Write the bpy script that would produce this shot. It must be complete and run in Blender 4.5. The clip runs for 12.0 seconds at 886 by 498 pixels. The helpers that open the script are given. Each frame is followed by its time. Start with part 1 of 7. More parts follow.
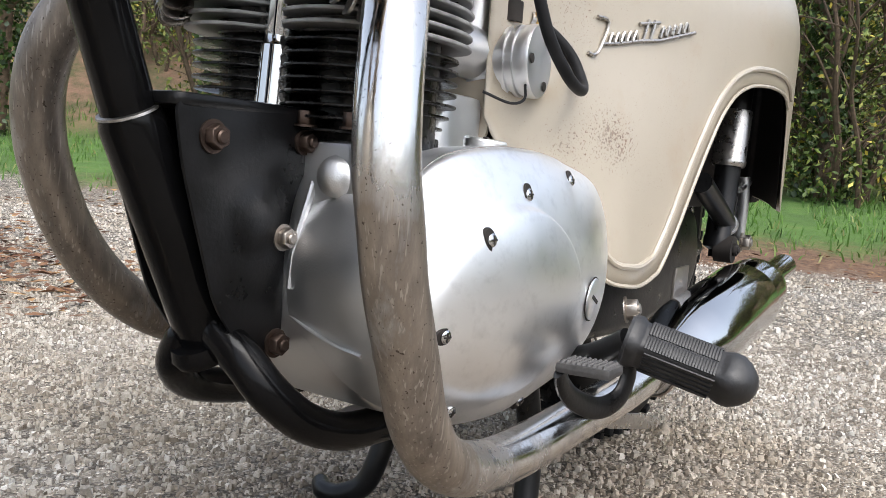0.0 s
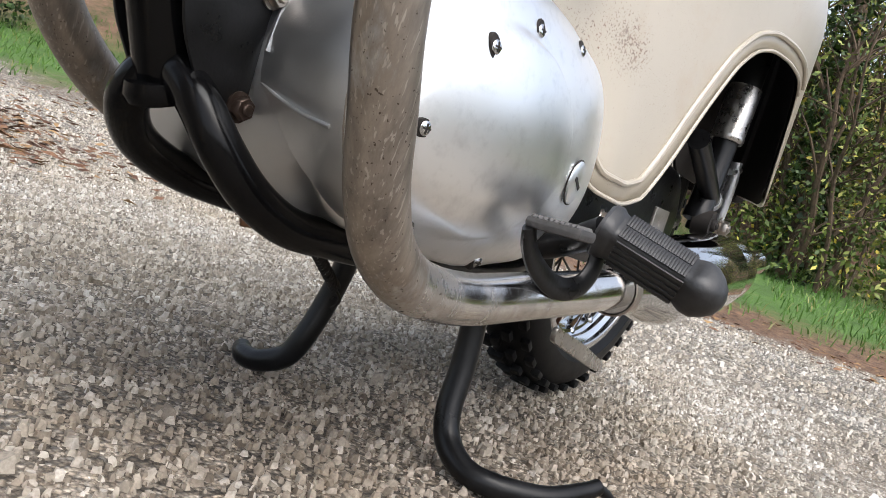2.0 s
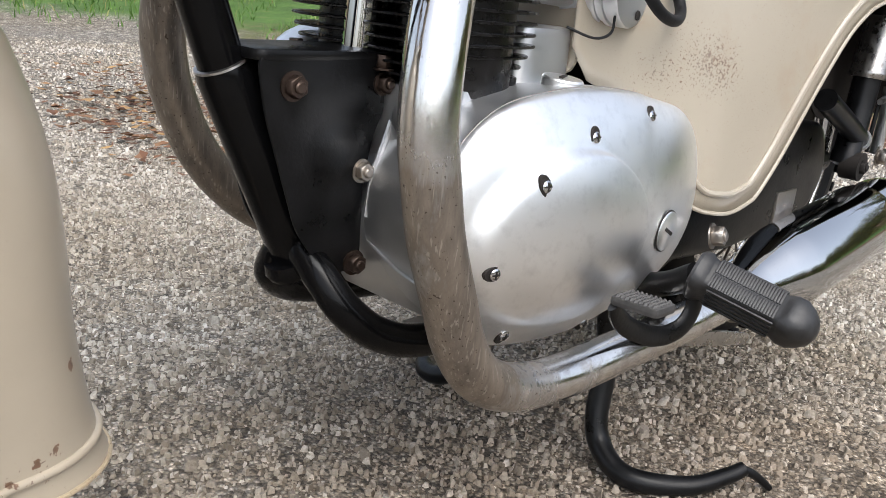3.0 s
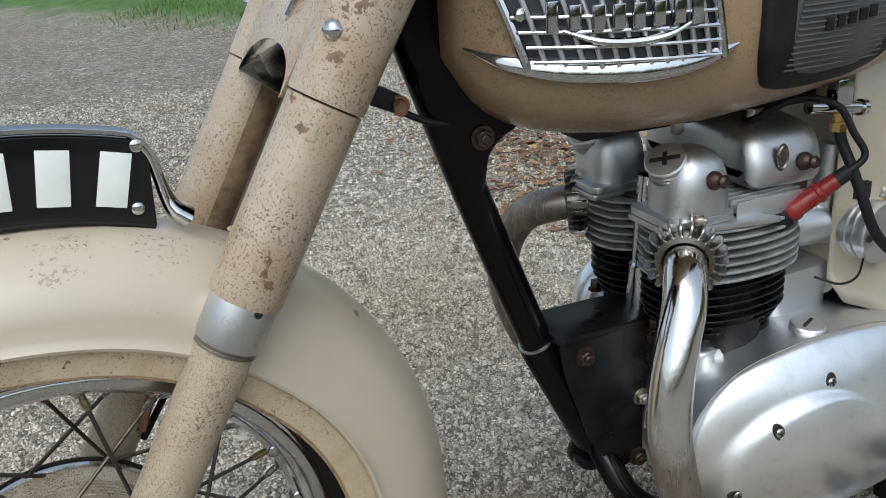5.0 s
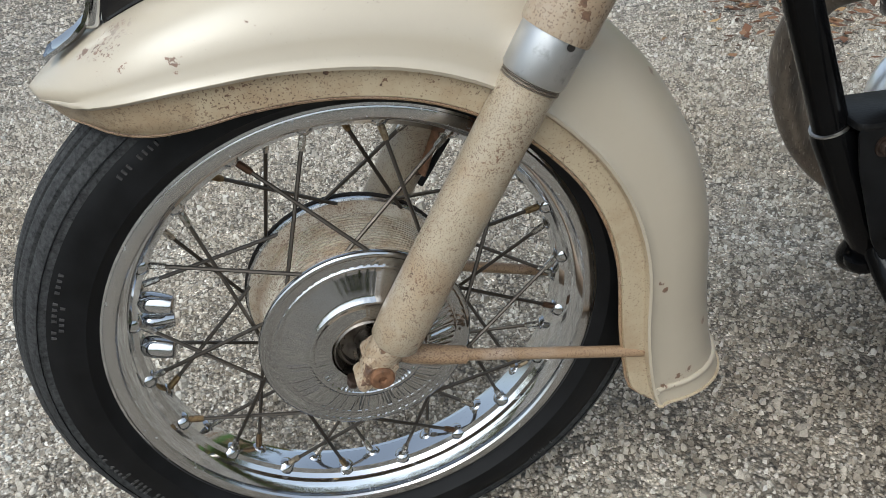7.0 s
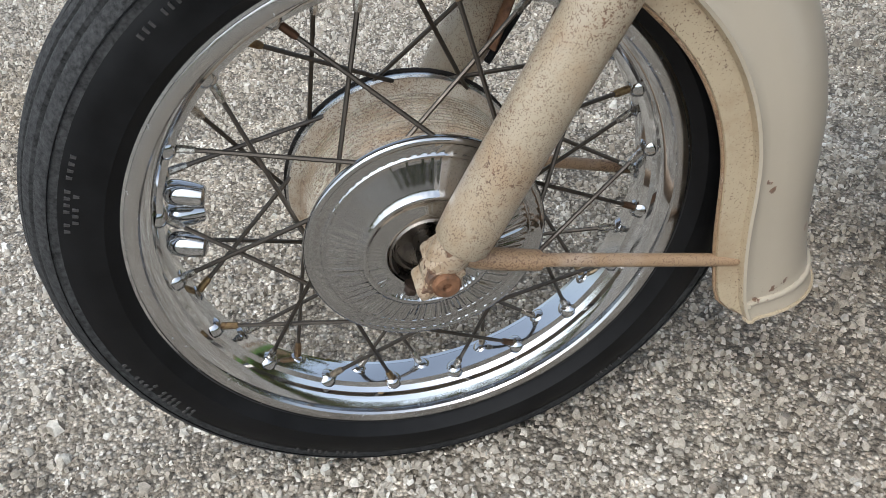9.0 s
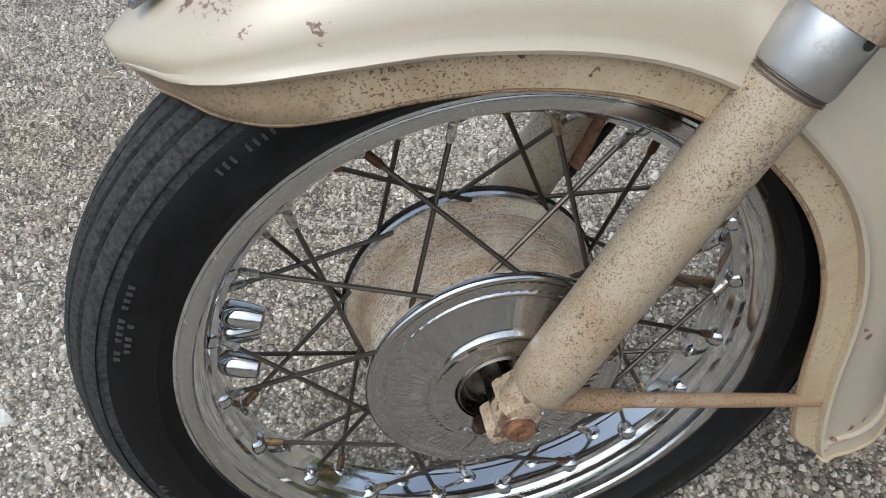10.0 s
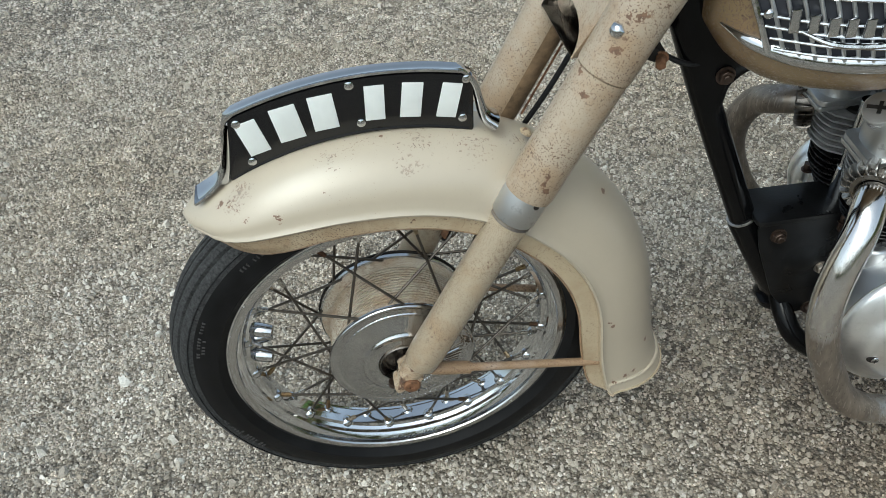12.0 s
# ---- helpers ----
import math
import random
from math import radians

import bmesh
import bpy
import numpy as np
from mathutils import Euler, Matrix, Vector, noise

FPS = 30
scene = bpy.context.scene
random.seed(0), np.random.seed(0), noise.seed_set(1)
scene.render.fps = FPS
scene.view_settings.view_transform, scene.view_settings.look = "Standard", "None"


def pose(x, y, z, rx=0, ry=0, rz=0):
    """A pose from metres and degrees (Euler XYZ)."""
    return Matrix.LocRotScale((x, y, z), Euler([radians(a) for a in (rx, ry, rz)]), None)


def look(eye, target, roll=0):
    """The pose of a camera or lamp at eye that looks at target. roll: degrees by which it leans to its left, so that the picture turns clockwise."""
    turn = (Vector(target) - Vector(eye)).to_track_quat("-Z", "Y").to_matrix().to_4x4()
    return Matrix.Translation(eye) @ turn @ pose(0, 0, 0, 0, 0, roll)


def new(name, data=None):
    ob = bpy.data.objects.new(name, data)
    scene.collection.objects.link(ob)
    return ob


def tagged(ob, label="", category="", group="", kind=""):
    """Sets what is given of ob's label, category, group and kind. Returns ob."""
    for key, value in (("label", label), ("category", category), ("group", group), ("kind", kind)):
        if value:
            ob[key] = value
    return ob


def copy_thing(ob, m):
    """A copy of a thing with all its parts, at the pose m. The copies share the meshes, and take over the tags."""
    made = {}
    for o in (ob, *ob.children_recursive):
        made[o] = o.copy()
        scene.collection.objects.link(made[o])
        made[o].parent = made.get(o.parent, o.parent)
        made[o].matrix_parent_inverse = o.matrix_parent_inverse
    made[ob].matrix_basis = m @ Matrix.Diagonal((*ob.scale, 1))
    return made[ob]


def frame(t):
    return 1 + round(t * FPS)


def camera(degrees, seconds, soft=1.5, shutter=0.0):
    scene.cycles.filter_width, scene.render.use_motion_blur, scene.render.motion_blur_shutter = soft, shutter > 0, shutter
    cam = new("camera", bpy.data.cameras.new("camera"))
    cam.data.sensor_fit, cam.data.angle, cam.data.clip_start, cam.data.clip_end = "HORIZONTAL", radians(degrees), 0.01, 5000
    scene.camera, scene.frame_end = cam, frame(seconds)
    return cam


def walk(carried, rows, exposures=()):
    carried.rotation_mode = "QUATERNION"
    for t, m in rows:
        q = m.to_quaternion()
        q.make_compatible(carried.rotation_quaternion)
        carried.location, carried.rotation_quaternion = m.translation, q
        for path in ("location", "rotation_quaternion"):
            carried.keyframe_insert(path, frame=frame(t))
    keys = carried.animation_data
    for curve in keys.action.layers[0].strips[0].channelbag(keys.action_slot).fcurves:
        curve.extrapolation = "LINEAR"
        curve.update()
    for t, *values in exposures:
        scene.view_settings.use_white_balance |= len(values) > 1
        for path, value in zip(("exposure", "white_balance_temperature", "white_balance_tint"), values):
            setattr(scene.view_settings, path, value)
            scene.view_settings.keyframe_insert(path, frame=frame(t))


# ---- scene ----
from mathutils.bvhtree import BVHTree

SKY, SUN = 0.262, 1.3
GRAVEL = (146000, 40000, 13000)
EXPOSURES = ((0.0, 0.34, 6300, 10), (2.0, 0.32, 6300, 10), (3.2, 0.09, 6300, 9), (4.8, -0.35, 5950, 3), (7.0, -0.29, 6000, 3), (9.5, -0.12, 6000, 6), (10.5, -0.52, 5900, 4), (12.0, -0.36, 6000, -2))
LENS = 55.55
PATH = [
    (0.0, 0.1324, -0.4449, 0.4126, 83.84, -4.50, -57.58),
    (0.5, 0.1333, -0.4402, 0.3347, 83.86, -8.51, -58.08),
    (1.0, 0.1448, -0.4431, 0.2845, 84.72, -15.31, -58.29),
    (1.5, 0.1707, -0.4411, 0.2658, 84.75, -17.77, -58.61),
    (2.0, 0.1695, -0.4431, 0.2722, 84.87, -17.94, -58.88),
    (2.5, 0.1350, -0.4721, 0.3586, 78.44, -11.65, -53.07),
    (3.0, 0.1442, -0.5265, 0.4917, 72.72, -5.55, -45.69),
    (3.2, 0.1525, -0.5489, 0.5466, 72.26, -3.92, -43.35),
    (4.8, 0.1299, -0.6678, 0.8279, 68.38, 2.60, -26.27),
    (5.0, 0.1069, -0.6845, 0.8385, 68.39, 3.57, -22.68),
    (5.5, 0.0655, -0.6950, 0.8328, 68.18, 3.92, -16.83),
    (6.0, 0.0411, -0.6954, 0.8272, 64.97, 5.20, -12.24),
    (6.5, 0.0236, -0.6893, 0.8078, 62.33, 4.90, -10.29),
    (7.0, 0.0100, -0.6817, 0.7728, 58.47, 4.31, -9.17),
    (7.2, 0.0020, -0.6728, 0.7518, 56.78, 3.99, -9.02),
    (8.8, -0.0160, -0.6080, 0.7160, 51.78, 3.70, -8.12),
    (9.0, -0.0310, -0.5890, 0.7080, 52.07, 3.79, -7.99),
    (9.5, -0.0940, -0.5350, 0.6700, 54.35, -0.41, -4.05),
    (10.0, -0.0790, -0.4870, 0.7550, 52.65, 0.95, -6.47),
    (10.5, 0.0090, -0.5090, 0.8520, 51.81, 1.89, -4.80),
    (11.0, 0.0510, -0.5490, 0.9260, 49.85, 3.37, -2.20),
    (11.5, 0.0620, -0.6560, 1.0290, 48.36, 3.74, -2.75),
    (12.0, 0.0660, -0.8160, 1.1580, 48.26, 5.16, -5.31),
]
cam = camera(LENS, 12.0, soft=0.7)
walk(cam, [(t, pose(x, y, z, rx, ry, rz)) for t, x, y, z, rx, ry, rz in PATH], EXPOSURES)

# ---- light: a bright overcast sky ----
world = bpy.data.worlds.new("sky")
scene.world = world
world.use_nodes = True
wn = world.node_tree
wn.nodes.clear()
sky = wn.nodes.new("ShaderNodeTexSky")
sky.sky_type, sky.sun_disc = "NISHITA", False
sky.sun_elevation, sky.sun_rotation = radians(52), radians(205)
sky.dust_density, sky.air_density = 4.0, 1.0
grey = wn.nodes.new("ShaderNodeHueSaturation")
grey.inputs["Saturation"].default_value = 0.5
back = wn.nodes.new("ShaderNodeBackground")
back.inputs["Strength"].default_value = SKY
wout = wn.nodes.new("ShaderNodeOutputWorld")
wn.links.new(sky.outputs[0], grey.inputs["Color"])
wn.links.new(grey.outputs[0], back.inputs["Color"])
wn.links.new(back.outputs[0], wout.inputs["Surface"])
sun_data = bpy.data.lights.new("sun", "SUN")
sun_data.energy, sun_data.angle, sun_data.color = SUN, radians(30), (1.0, 0.98, 0.95)
sun = new("sun", sun_data)
sun.matrix_world = look((-2.0, -1.6, 7.0), (0.5, 0.0, 0.3))


# ---- materials ----
def nodes_of(name, base=(0.5, 0.5, 0.5), rough=0.5, metal=0.0):
    m = bpy.data.materials.new(name)
    m.use_nodes = True
    nt = m.node_tree
    p = nt.nodes["Principled BSDF"]
    p.inputs["Base Color"].default_value = (*base, 1)
    p.inputs["Roughness"].default_value = rough
    p.inputs["Metallic"].default_value = metal
    return m, nt, p


def coords(nt, scale=(1, 1, 1)):
    c = nt.nodes.new("ShaderNodeTexCoord")
    mp = nt.nodes.new("ShaderNodeMapping")
    mp.inputs["Scale"].default_value = scale
    nt.links.new(c.outputs["Object"], mp.inputs["Vector"])
    return mp.outputs[0]


def noise_tex(nt, vec, scale, detail=4.0, rough=0.6):
    n = nt.nodes.new("ShaderNodeTexNoise")
    n.inputs["Scale"].default_value, n.inputs["Detail"].default_value, n.inputs["Roughness"].default_value = scale, detail, rough
    nt.links.new(vec, n.inputs["Vector"])
    return n.outputs["Fac"]


def ramp(nt, fac, stops):
    r = nt.nodes.new("ShaderNodeValToRGB")
    e = r.color_ramp.elements
    while len(e) < len(stops):
        e.new(0.5)
    for el, (pos, col) in zip(e, stops):
        el.position = pos
        el.color = (*col, 1) if isinstance(col, tuple) else (col, col, col, 1)
    nt.links.new(fac, r.inputs["Fac"])
    return r.outputs["Color"]


def mix(nt, fac, a, b, blend="MIX"):
    m = nt.nodes.new("ShaderNodeMix")
    m.data_type, m.blend_type = "RGBA", blend
    for k, value in ((0, fac), (6, a), (7, b)):
        socket = m.inputs[k]
        if isinstance(value, (int, float)):
            socket.default_value = value if k == 0 else (value, value, value, 1)
        elif isinstance(value, tuple):
            socket.default_value = (*value, 1)
        else:
            nt.links.new(value, socket)
    return m.outputs[2]


def math_node(nt, op, a, b=0.0):
    m = nt.nodes.new("ShaderNodeMath")
    m.operation = op
    m.use_clamp = False
    for socket, value in ((m.inputs[0], a), (m.inputs[1], b)):
        if isinstance(value, (int, float)):
            socket.default_value = value
        else:
            nt.links.new(value, socket)
    return m.outputs[0]


def bump(nt, p, height, strength=0.3, dist=0.002):
    b = nt.nodes.new("ShaderNodeBump")
    b.inputs["Strength"].default_value, b.inputs["Distance"].default_value = strength, dist
    nt.links.new(height, b.inputs["Height"])
    nt.links.new(b.outputs[0], p.inputs["Normal"])


def spots_mask(nt, v, spots, wobble):
    """Flaked places: (x, y, z, radius) each, with a ragged outline."""
    out = None
    for x, y, z, r in spots:
        d = nt.nodes.new("ShaderNodeVectorMath")
        d.operation = "DISTANCE"
        d.inputs[1].default_value = (x, y, z)
        nt.links.new(v, d.inputs[0])
        f = math_node(nt, "SUBTRACT", math_node(nt, "MULTIPLY", math_node(nt, "SUBTRACT", wobble, 0.36), r * 4.6), d.outputs["Value"])
        f = math_node(nt, "GREATER_THAN", f, 0.0)
        out = f if out is None else math_node(nt, "MAXIMUM", out, f)
    return out


def paint(name, base, specks=0.5, rust=0.3, rough=0.32, spots=(), front=None, coat=0.4, flakes=0.0, dot_scale=800.0, worn=()):
    """Old enamel: faded in patches, with chips, fine rust specks and a brown film; front: (x from, x to) over which rust grows."""
    m, nt, p = nodes_of(name, base, rough)
    v = coords(nt)
    fade = ramp(nt, noise_tex(nt, v, 9.0, 5), [(0.3, 0.92), (0.7, 1.0)])
    col = mix(nt, 1.0, base, fade, "MULTIPLY")
    broad = noise_tex(nt, v, 14.0, 6, 0.7)
    more = None
    if front:
        sep = nt.nodes.new("ShaderNodeSeparateXYZ")
        nt.links.new(v, sep.inputs[0])
        more = nt.nodes.new("ShaderNodeMapRange")
        more.inputs[1].default_value, more.inputs[2].default_value = front
        more.inputs[3].default_value, more.inputs[4].default_value = 0.13, -0.03
        nt.links.new(sep.outputs[0], more.inputs[0])
        more = more.outputs[0]
        broad = math_node(nt, "ADD", broad, more)
    film = ramp(nt, broad, [(0.58 - 0.26 * rust, 0.0), (0.76 - 0.26 * rust, 0.85 * min(1.0, rust ** 0.5))])
    col = mix(nt, film, col, (0.30, 0.19, 0.10))
    cluster = ramp(nt, noise_tex(nt, v, 17.0, 5, 0.65), [(0.42, 0.0), (0.62, 1.0)])
    fine = noise_tex(nt, v, dot_scale, 1, 0.5)
    coarse = noise_tex(nt, v, dot_scale * 0.36, 4, 0.65)
    if more is not None:
        fine = math_node(nt, "ADD", fine, math_node(nt, "MULTIPLY", more, 0.35))
        coarse = math_node(nt, "ADD", coarse, math_node(nt, "MULTIPLY", more, 0.35))
    for x, y, z, r, more_here in worn:
        d = nt.nodes.new("ShaderNodeVectorMath")
        d.operation = "DISTANCE"
        d.inputs[1].default_value = (x, y, z)
        nt.links.new(v, d.inputs[0])
        coarse = math_node(nt, "ADD", coarse, math_node(nt, "MULTIPLY", math_node(nt, "MAXIMUM", math_node(nt, "SUBTRACT", 1.0, math_node(nt, "DIVIDE", d.outputs["Value"], r)), 0.0), more_here))
    lim = 0.69 - 0.095 * specks
    dot = ramp(nt, fine, [(lim, 0.0), (lim + 0.04, 0.9)])
    dot = mix(nt, 1.0, dot, mix(nt, specks * 0.5, cluster, (1.0, 1.0, 1.0)), "MULTIPLY")
    blot = ramp(nt, coarse, [(lim + 0.005, 0.0), (lim + 0.025, 1.0)])
    dot = mix(nt, 1.0, dot, mix(nt, 1.0, blot, mix(nt, 0.5 if worn else 0.0, cluster, (1.0, 1.0, 1.0)), "MULTIPLY"), "LIGHTEN")
    ragged = noise_tex(nt, v, 150.0, 5, 0.7)
    flake = ramp(nt, math_node(nt, "ADD", math_node(nt, "MULTIPLY", noise_tex(nt, v, 58.0, 2, 0.5), 0.8), math_node(nt, "MULTIPLY", noise_tex(nt, v, 260.0, 2, 0.5), 0.2)), [(0.665 - 0.03 * flakes, 0.0), (0.672 - 0.03 * flakes, 1.0)])
    flake = mix(nt, 1.0, flake, ramp(nt, noise_tex(nt, v, 6.0, 2), [(0.48 - 0.1 * flakes, 0.0), (0.58 - 0.1 * flakes, 1.0)]), "MULTIPLY")
    marks = mix(nt, 1.0, dot, flake, "LIGHTEN")
    if spots:
        marks = mix(nt, 1.0, marks, spots_mask(nt, v, spots, ragged), "LIGHTEN")
    tone = ramp(nt, ragged, [(0.35, (0.075, 0.042, 0.026)), (0.65, (0.19, 0.105, 0.06))])
    col = mix(nt, marks, col, tone)
    nt.links.new(col, p.inputs["Base Color"])
    nt.links.new(mix(nt, marks, ramp(nt, noise_tex(nt, v, 30.0, 4), [(0.3, rough - 0.004), (0.75, rough + 0.008)]), 0.7), p.inputs["Roughness"])
    p.inputs["Coat Weight"].default_value = coat
    p.inputs["Coat Roughness"].default_value = 0.33
    relief = math_node(nt, "ADD", math_node(nt, "MULTIPLY", noise_tex(nt, v, 9.0, 1), 0.05), math_node(nt, "MULTIPLY", marks, -0.5))
    bump(nt, p, relief, 0.3, 0.0012)
    return m


def metal(name, base, rough, dirt=0.0, dirt_col=(0.2, 0.13, 0.07), scale=40.0, brushed=(1, 1, 1), rough_var=0.12, grain=0.0, grain_scale=900.0):
    m, nt, p = nodes_of(name, base, rough, 1.0)
    v = coords(nt, brushed)
    f = noise_tex(nt, v, scale, 5, 0.65)
    if dirt > 0:
        d = ramp(nt, f, [(0.72 - 0.4 * dirt, 0.0), (0.98 - 0.4 * dirt, 1.0)])
        nt.links.new(mix(nt, d, base, dirt_col), p.inputs["Base Color"])
        nt.links.new(mix(nt, d, 1.0, max(0.0, 0.8 - dirt)), p.inputs["Metallic"])
        nt.links.new(mix(nt, d, ramp(nt, f, [(0.25, max(0.03, rough - rough_var)), (0.75, rough + rough_var)]), min(1.0, rough + 0.35)), p.inputs["Roughness"])
    else:
        nt.links.new(ramp(nt, f, [(0.25, max(0.03, rough - rough_var)), (0.75, rough + rough_var)]), p.inputs["Roughness"])
    if grain > 0:
        bump(nt, p, noise_tex(nt, v, grain_scale, 2), grain, 0.0006)
    return m


def plain(name, base, rough, var=0.25, scale=60.0, grain=0.15, spec=0.5, grain_scale=300.0):
    m, nt, p = nodes_of(name, base, rough)
    v = coords(nt)
    f = noise_tex(nt, v, scale, 5, 0.6)
    dark = tuple(c * (1 - var) for c in base)
    light = tuple(min(1.0, c * (1 + var)) for c in base)
    nt.links.new(ramp(nt, f, [(0.3, dark), (0.7, light)]), p.inputs["Base Color"])
    nt.links.new(ramp(nt, f, [(0.3, max(0.05, rough - 0.08)), (0.7, min(1.0, rough + 0.08))]), p.inputs["Roughness"])
    p.inputs["Specular IOR Level"].default_value = spec
    if grain > 0:
        bump(nt, p, noise_tex(nt, v, grain_scale, 3), grain, 0.001)
    return m


def alloy_material():
    """Hand-polished alloy: slightly wavy, with hairline scratches and dull patches."""
    m, nt, p = nodes_of("polished_aluminium", (0.86, 0.87, 0.885), 0.24, 1.0)
    v = coords(nt)
    dull = noise_tex(nt, v, 13.0, 5, 0.6)
    hair = noise_tex(nt, coords(nt, (1.0, 1.0, 14.0)), 60.0, 3, 0.7)
    nt.links.new(ramp(nt, dull, [(0.3, 0.30), (0.7, 0.43)]), p.inputs["Roughness"])
    nt.links.new(mix(nt, 1.0, (0.955, 0.965, 0.975), ramp(nt, noise_tex(nt, v, 70.0, 6, 0.7), [(0.25, 0.86), (0.5, 1.0)]), "MULTIPLY"), p.inputs["Base Color"])
    h = math_node(nt, "ADD", noise_tex(nt, v, 16.0, 2, 0.5), math_node(nt, "MULTIPLY", hair, 0.02))
    bump(nt, p, h, 0.16, 0.006)
    return m


def nipple_material():
    """Plated nipples, some bright, some gone brassy or rusty."""
    m, nt, p = nodes_of("spoke_nipple", (0.6, 0.57, 0.52), 0.3, 0.9)
    info = nt.nodes.new("ShaderNodeObjectInfo")
    v = coords(nt)
    hue = ramp(nt, info.outputs["Random"], [(0.0, (0.62, 0.60, 0.56)), (0.55, (0.46, 0.43, 0.38)), (0.72, (0.30, 0.21, 0.10)), (0.84, (0.14, 0.09, 0.055)), (0.95, (0.10, 0.045, 0.03))])
    nt.links.new(mix(nt, ramp(nt, noise_tex(nt, v, 260.0, 3), [(0.45, 0.0), (0.7, 0.8)]), hue, (0.09, 0.05, 0.03)), p.inputs["Base Color"])
    nt.links.new(ramp(nt, info.outputs["Random"], [(0.55, 0.22), (0.84, 0.6)]), p.inputs["Roughness"])
    return m


BEIGE = (0.465, 0.402, 0.310)
GUARD_SPOTS = [(-0.1386, -0.0629, 0.5928, 0.0055), (-0.1256, -0.0657, 0.5951, 0.0045), (-0.1047, -0.0694, 0.5968, 0.0065), (0.2771, -0.0331, 0.5137, 0.0055), (-0.0507, -0.0654, 0.6148, 0.003),
               (-0.167, -0.0346, 0.5997, 0.006), (-0.158, -0.040, 0.603, 0.0045), (-0.172, -0.047, 0.588, 0.004), (-0.10, 0.05, 0.610, 0.006), (0.02, -0.02, 0.643, 0.003),
               (0.2802, -0.0778, 0.3153, 0.0035), (0.3255, -0.0716, 0.1904, 0.0036), (0.3119, -0.0754, 0.1875, 0.0042), (0.2947, -0.0790, 0.1813, 0.0042), (0.3569, -0.0371, 0.2625, 0.003), (0.3453, -0.0555, 0.2384, 0.0035), (0.2864, -0.0772, 0.306, 0.004), (0.2418, -0.0755, 0.3715, 0.003)]
FORK_SPOTS = [(0.2223, -0.1041, 0.7102, 0.0055), (0.1856, -0.1111, 0.6195, 0.006), (0.1821, -0.1116, 0.6095, 0.0045), (0.2523, -0.1087, 0.7554, 0.006), (0.2236, -0.0889, 0.7299, 0.005), (0.2635, -0.1043, 0.7873, 0.006), (0.2734, -0.1104, 0.7888, 0.008), (0.1829, -0.1118, 0.5988, 0.006), (0.204, -0.110, 0.668, 0.003)]
M_GUARD = paint("beige_enamel", BEIGE, -0.4, 0.0, 0.26, GUARD_SPOTS, (-0.20, -0.12), 0.7, -2.5, 800.0, ((-0.037, -0.035, 0.637, 0.035, 0.21), (0.06, -0.030, 0.636, 0.055, 0.22), (0.043, -0.061, 0.620, 0.022, 0.20), (0.125, -0.036, 0.615, 0.045, 0.24), (0.0, -0.021, 0.642, 0.03, 0.18), (-0.150, -0.043, 0.606, 0.03, 0.21), (-0.136, -0.031, 0.616, 0.022, 0.2), (0.175, -0.02, 0.60, 0.03, 0.22), (0.318, -0.076, 0.182, 0.035, 0.17)))
M_LIP = paint("beige_enamel_rusty_edge", (0.47, 0.38, 0.255), 0.75, 0.42, 0.36, (), (-0.19, 0.10), 0.4, 0.0, 560.0)
M_CHIPPED = paint("chipped_beige_enamel", (0.47, 0.41, 0.315), 1.2, 0.75, 0.42, (), None, 0.3, 2.2, 420.0)
M_STAY = paint("beige_enamel_rusted", (0.40, 0.30, 0.22), 1.3, 1.0, 0.5, (), None, 0.2, 0.7)
M_FORK = paint("beige_enamel_flaked", (0.405, 0.333, 0.25), 1.0, 0.48, 0.32, FORK_SPOTS, None, 0.45, 0.4, 520.0)
M_SLIDER = paint("beige_enamel_speckled", (0.395, 0.328, 0.236), 1.12, 0.40, 0.34, (), None, 0.4, -0.3, 850.0)
M_TANK = paint("beige_enamel_tank", (0.275, 0.20, 0.112), 1.3, 0.55, 0.26, (), None, 0.5, 0.3, 500.0)
M_PANEL = paint("beige_enamel_panel", (0.385, 0.34, 0.268), 0.05, 0.10, 0.28, (), None, 0.7, -3.0, 1050.0, ((0.919, -0.124, 0.450, 0.060, 0.14), (0.868, -0.105, 0.432, 0.040, 0.13), (0.949, -0.138, 0.438, 0.050, 0.12), (0.870, -0.098, 0.564, 0.09, 0.11)))
M_BLACK = plain("black_enamel", (0.0030, 0.0030, 0.0033), 0.14, 0.4, 20, 0.05, 0.16)
M_BLACKSATIN = plain("black_satin_steel", (0.0058, 0.0059, 0.0064), 0.32, 0.7, 25, 0.2, 0.26)
M_FIN = plain("black_stove_enamel_and_head_core", (0.005, 0.0045, 0.0045), 0.28, 0.6, 60, 0.2, 0.32)
M_PEG = plain("worn_footrest_rubber", (0.020, 0.020, 0.021), 0.42, 0.6, 45, 0.25, 0.45)
M_RUBBER = plain("black_rubber", (0.010, 0.010, 0.0108), 0.55, 0.35, 40, 0.2, 0.2)
M_TYRE = plain("tyre_rubber", (0.007, 0.007, 0.0075), 0.5, 0.45, 25, 0.12, 0.17, 500)
M_TREAD = plain("tyre_tread_dusty", (0.034, 0.0345, 0.035), 0.75, 0.75, 260, 0.9, 0.25, 420)
M_CHROME = metal("chrome", (0.58, 0.59, 0.605), 0.055, 0.0, rough_var=0.03)
M_RIM = metal("chrome_rim", (0.69, 0.705, 0.725), 0.06, 0.10, (0.1, 0.07, 0.05), 160.0, rough_var=0.06)
M_RIMEDGE = metal("dull_chrome_flange", (0.58, 0.58, 0.585), 0.20, 0.05, (0.08, 0.06, 0.05), 150.0)
M_ALU = alloy_material()
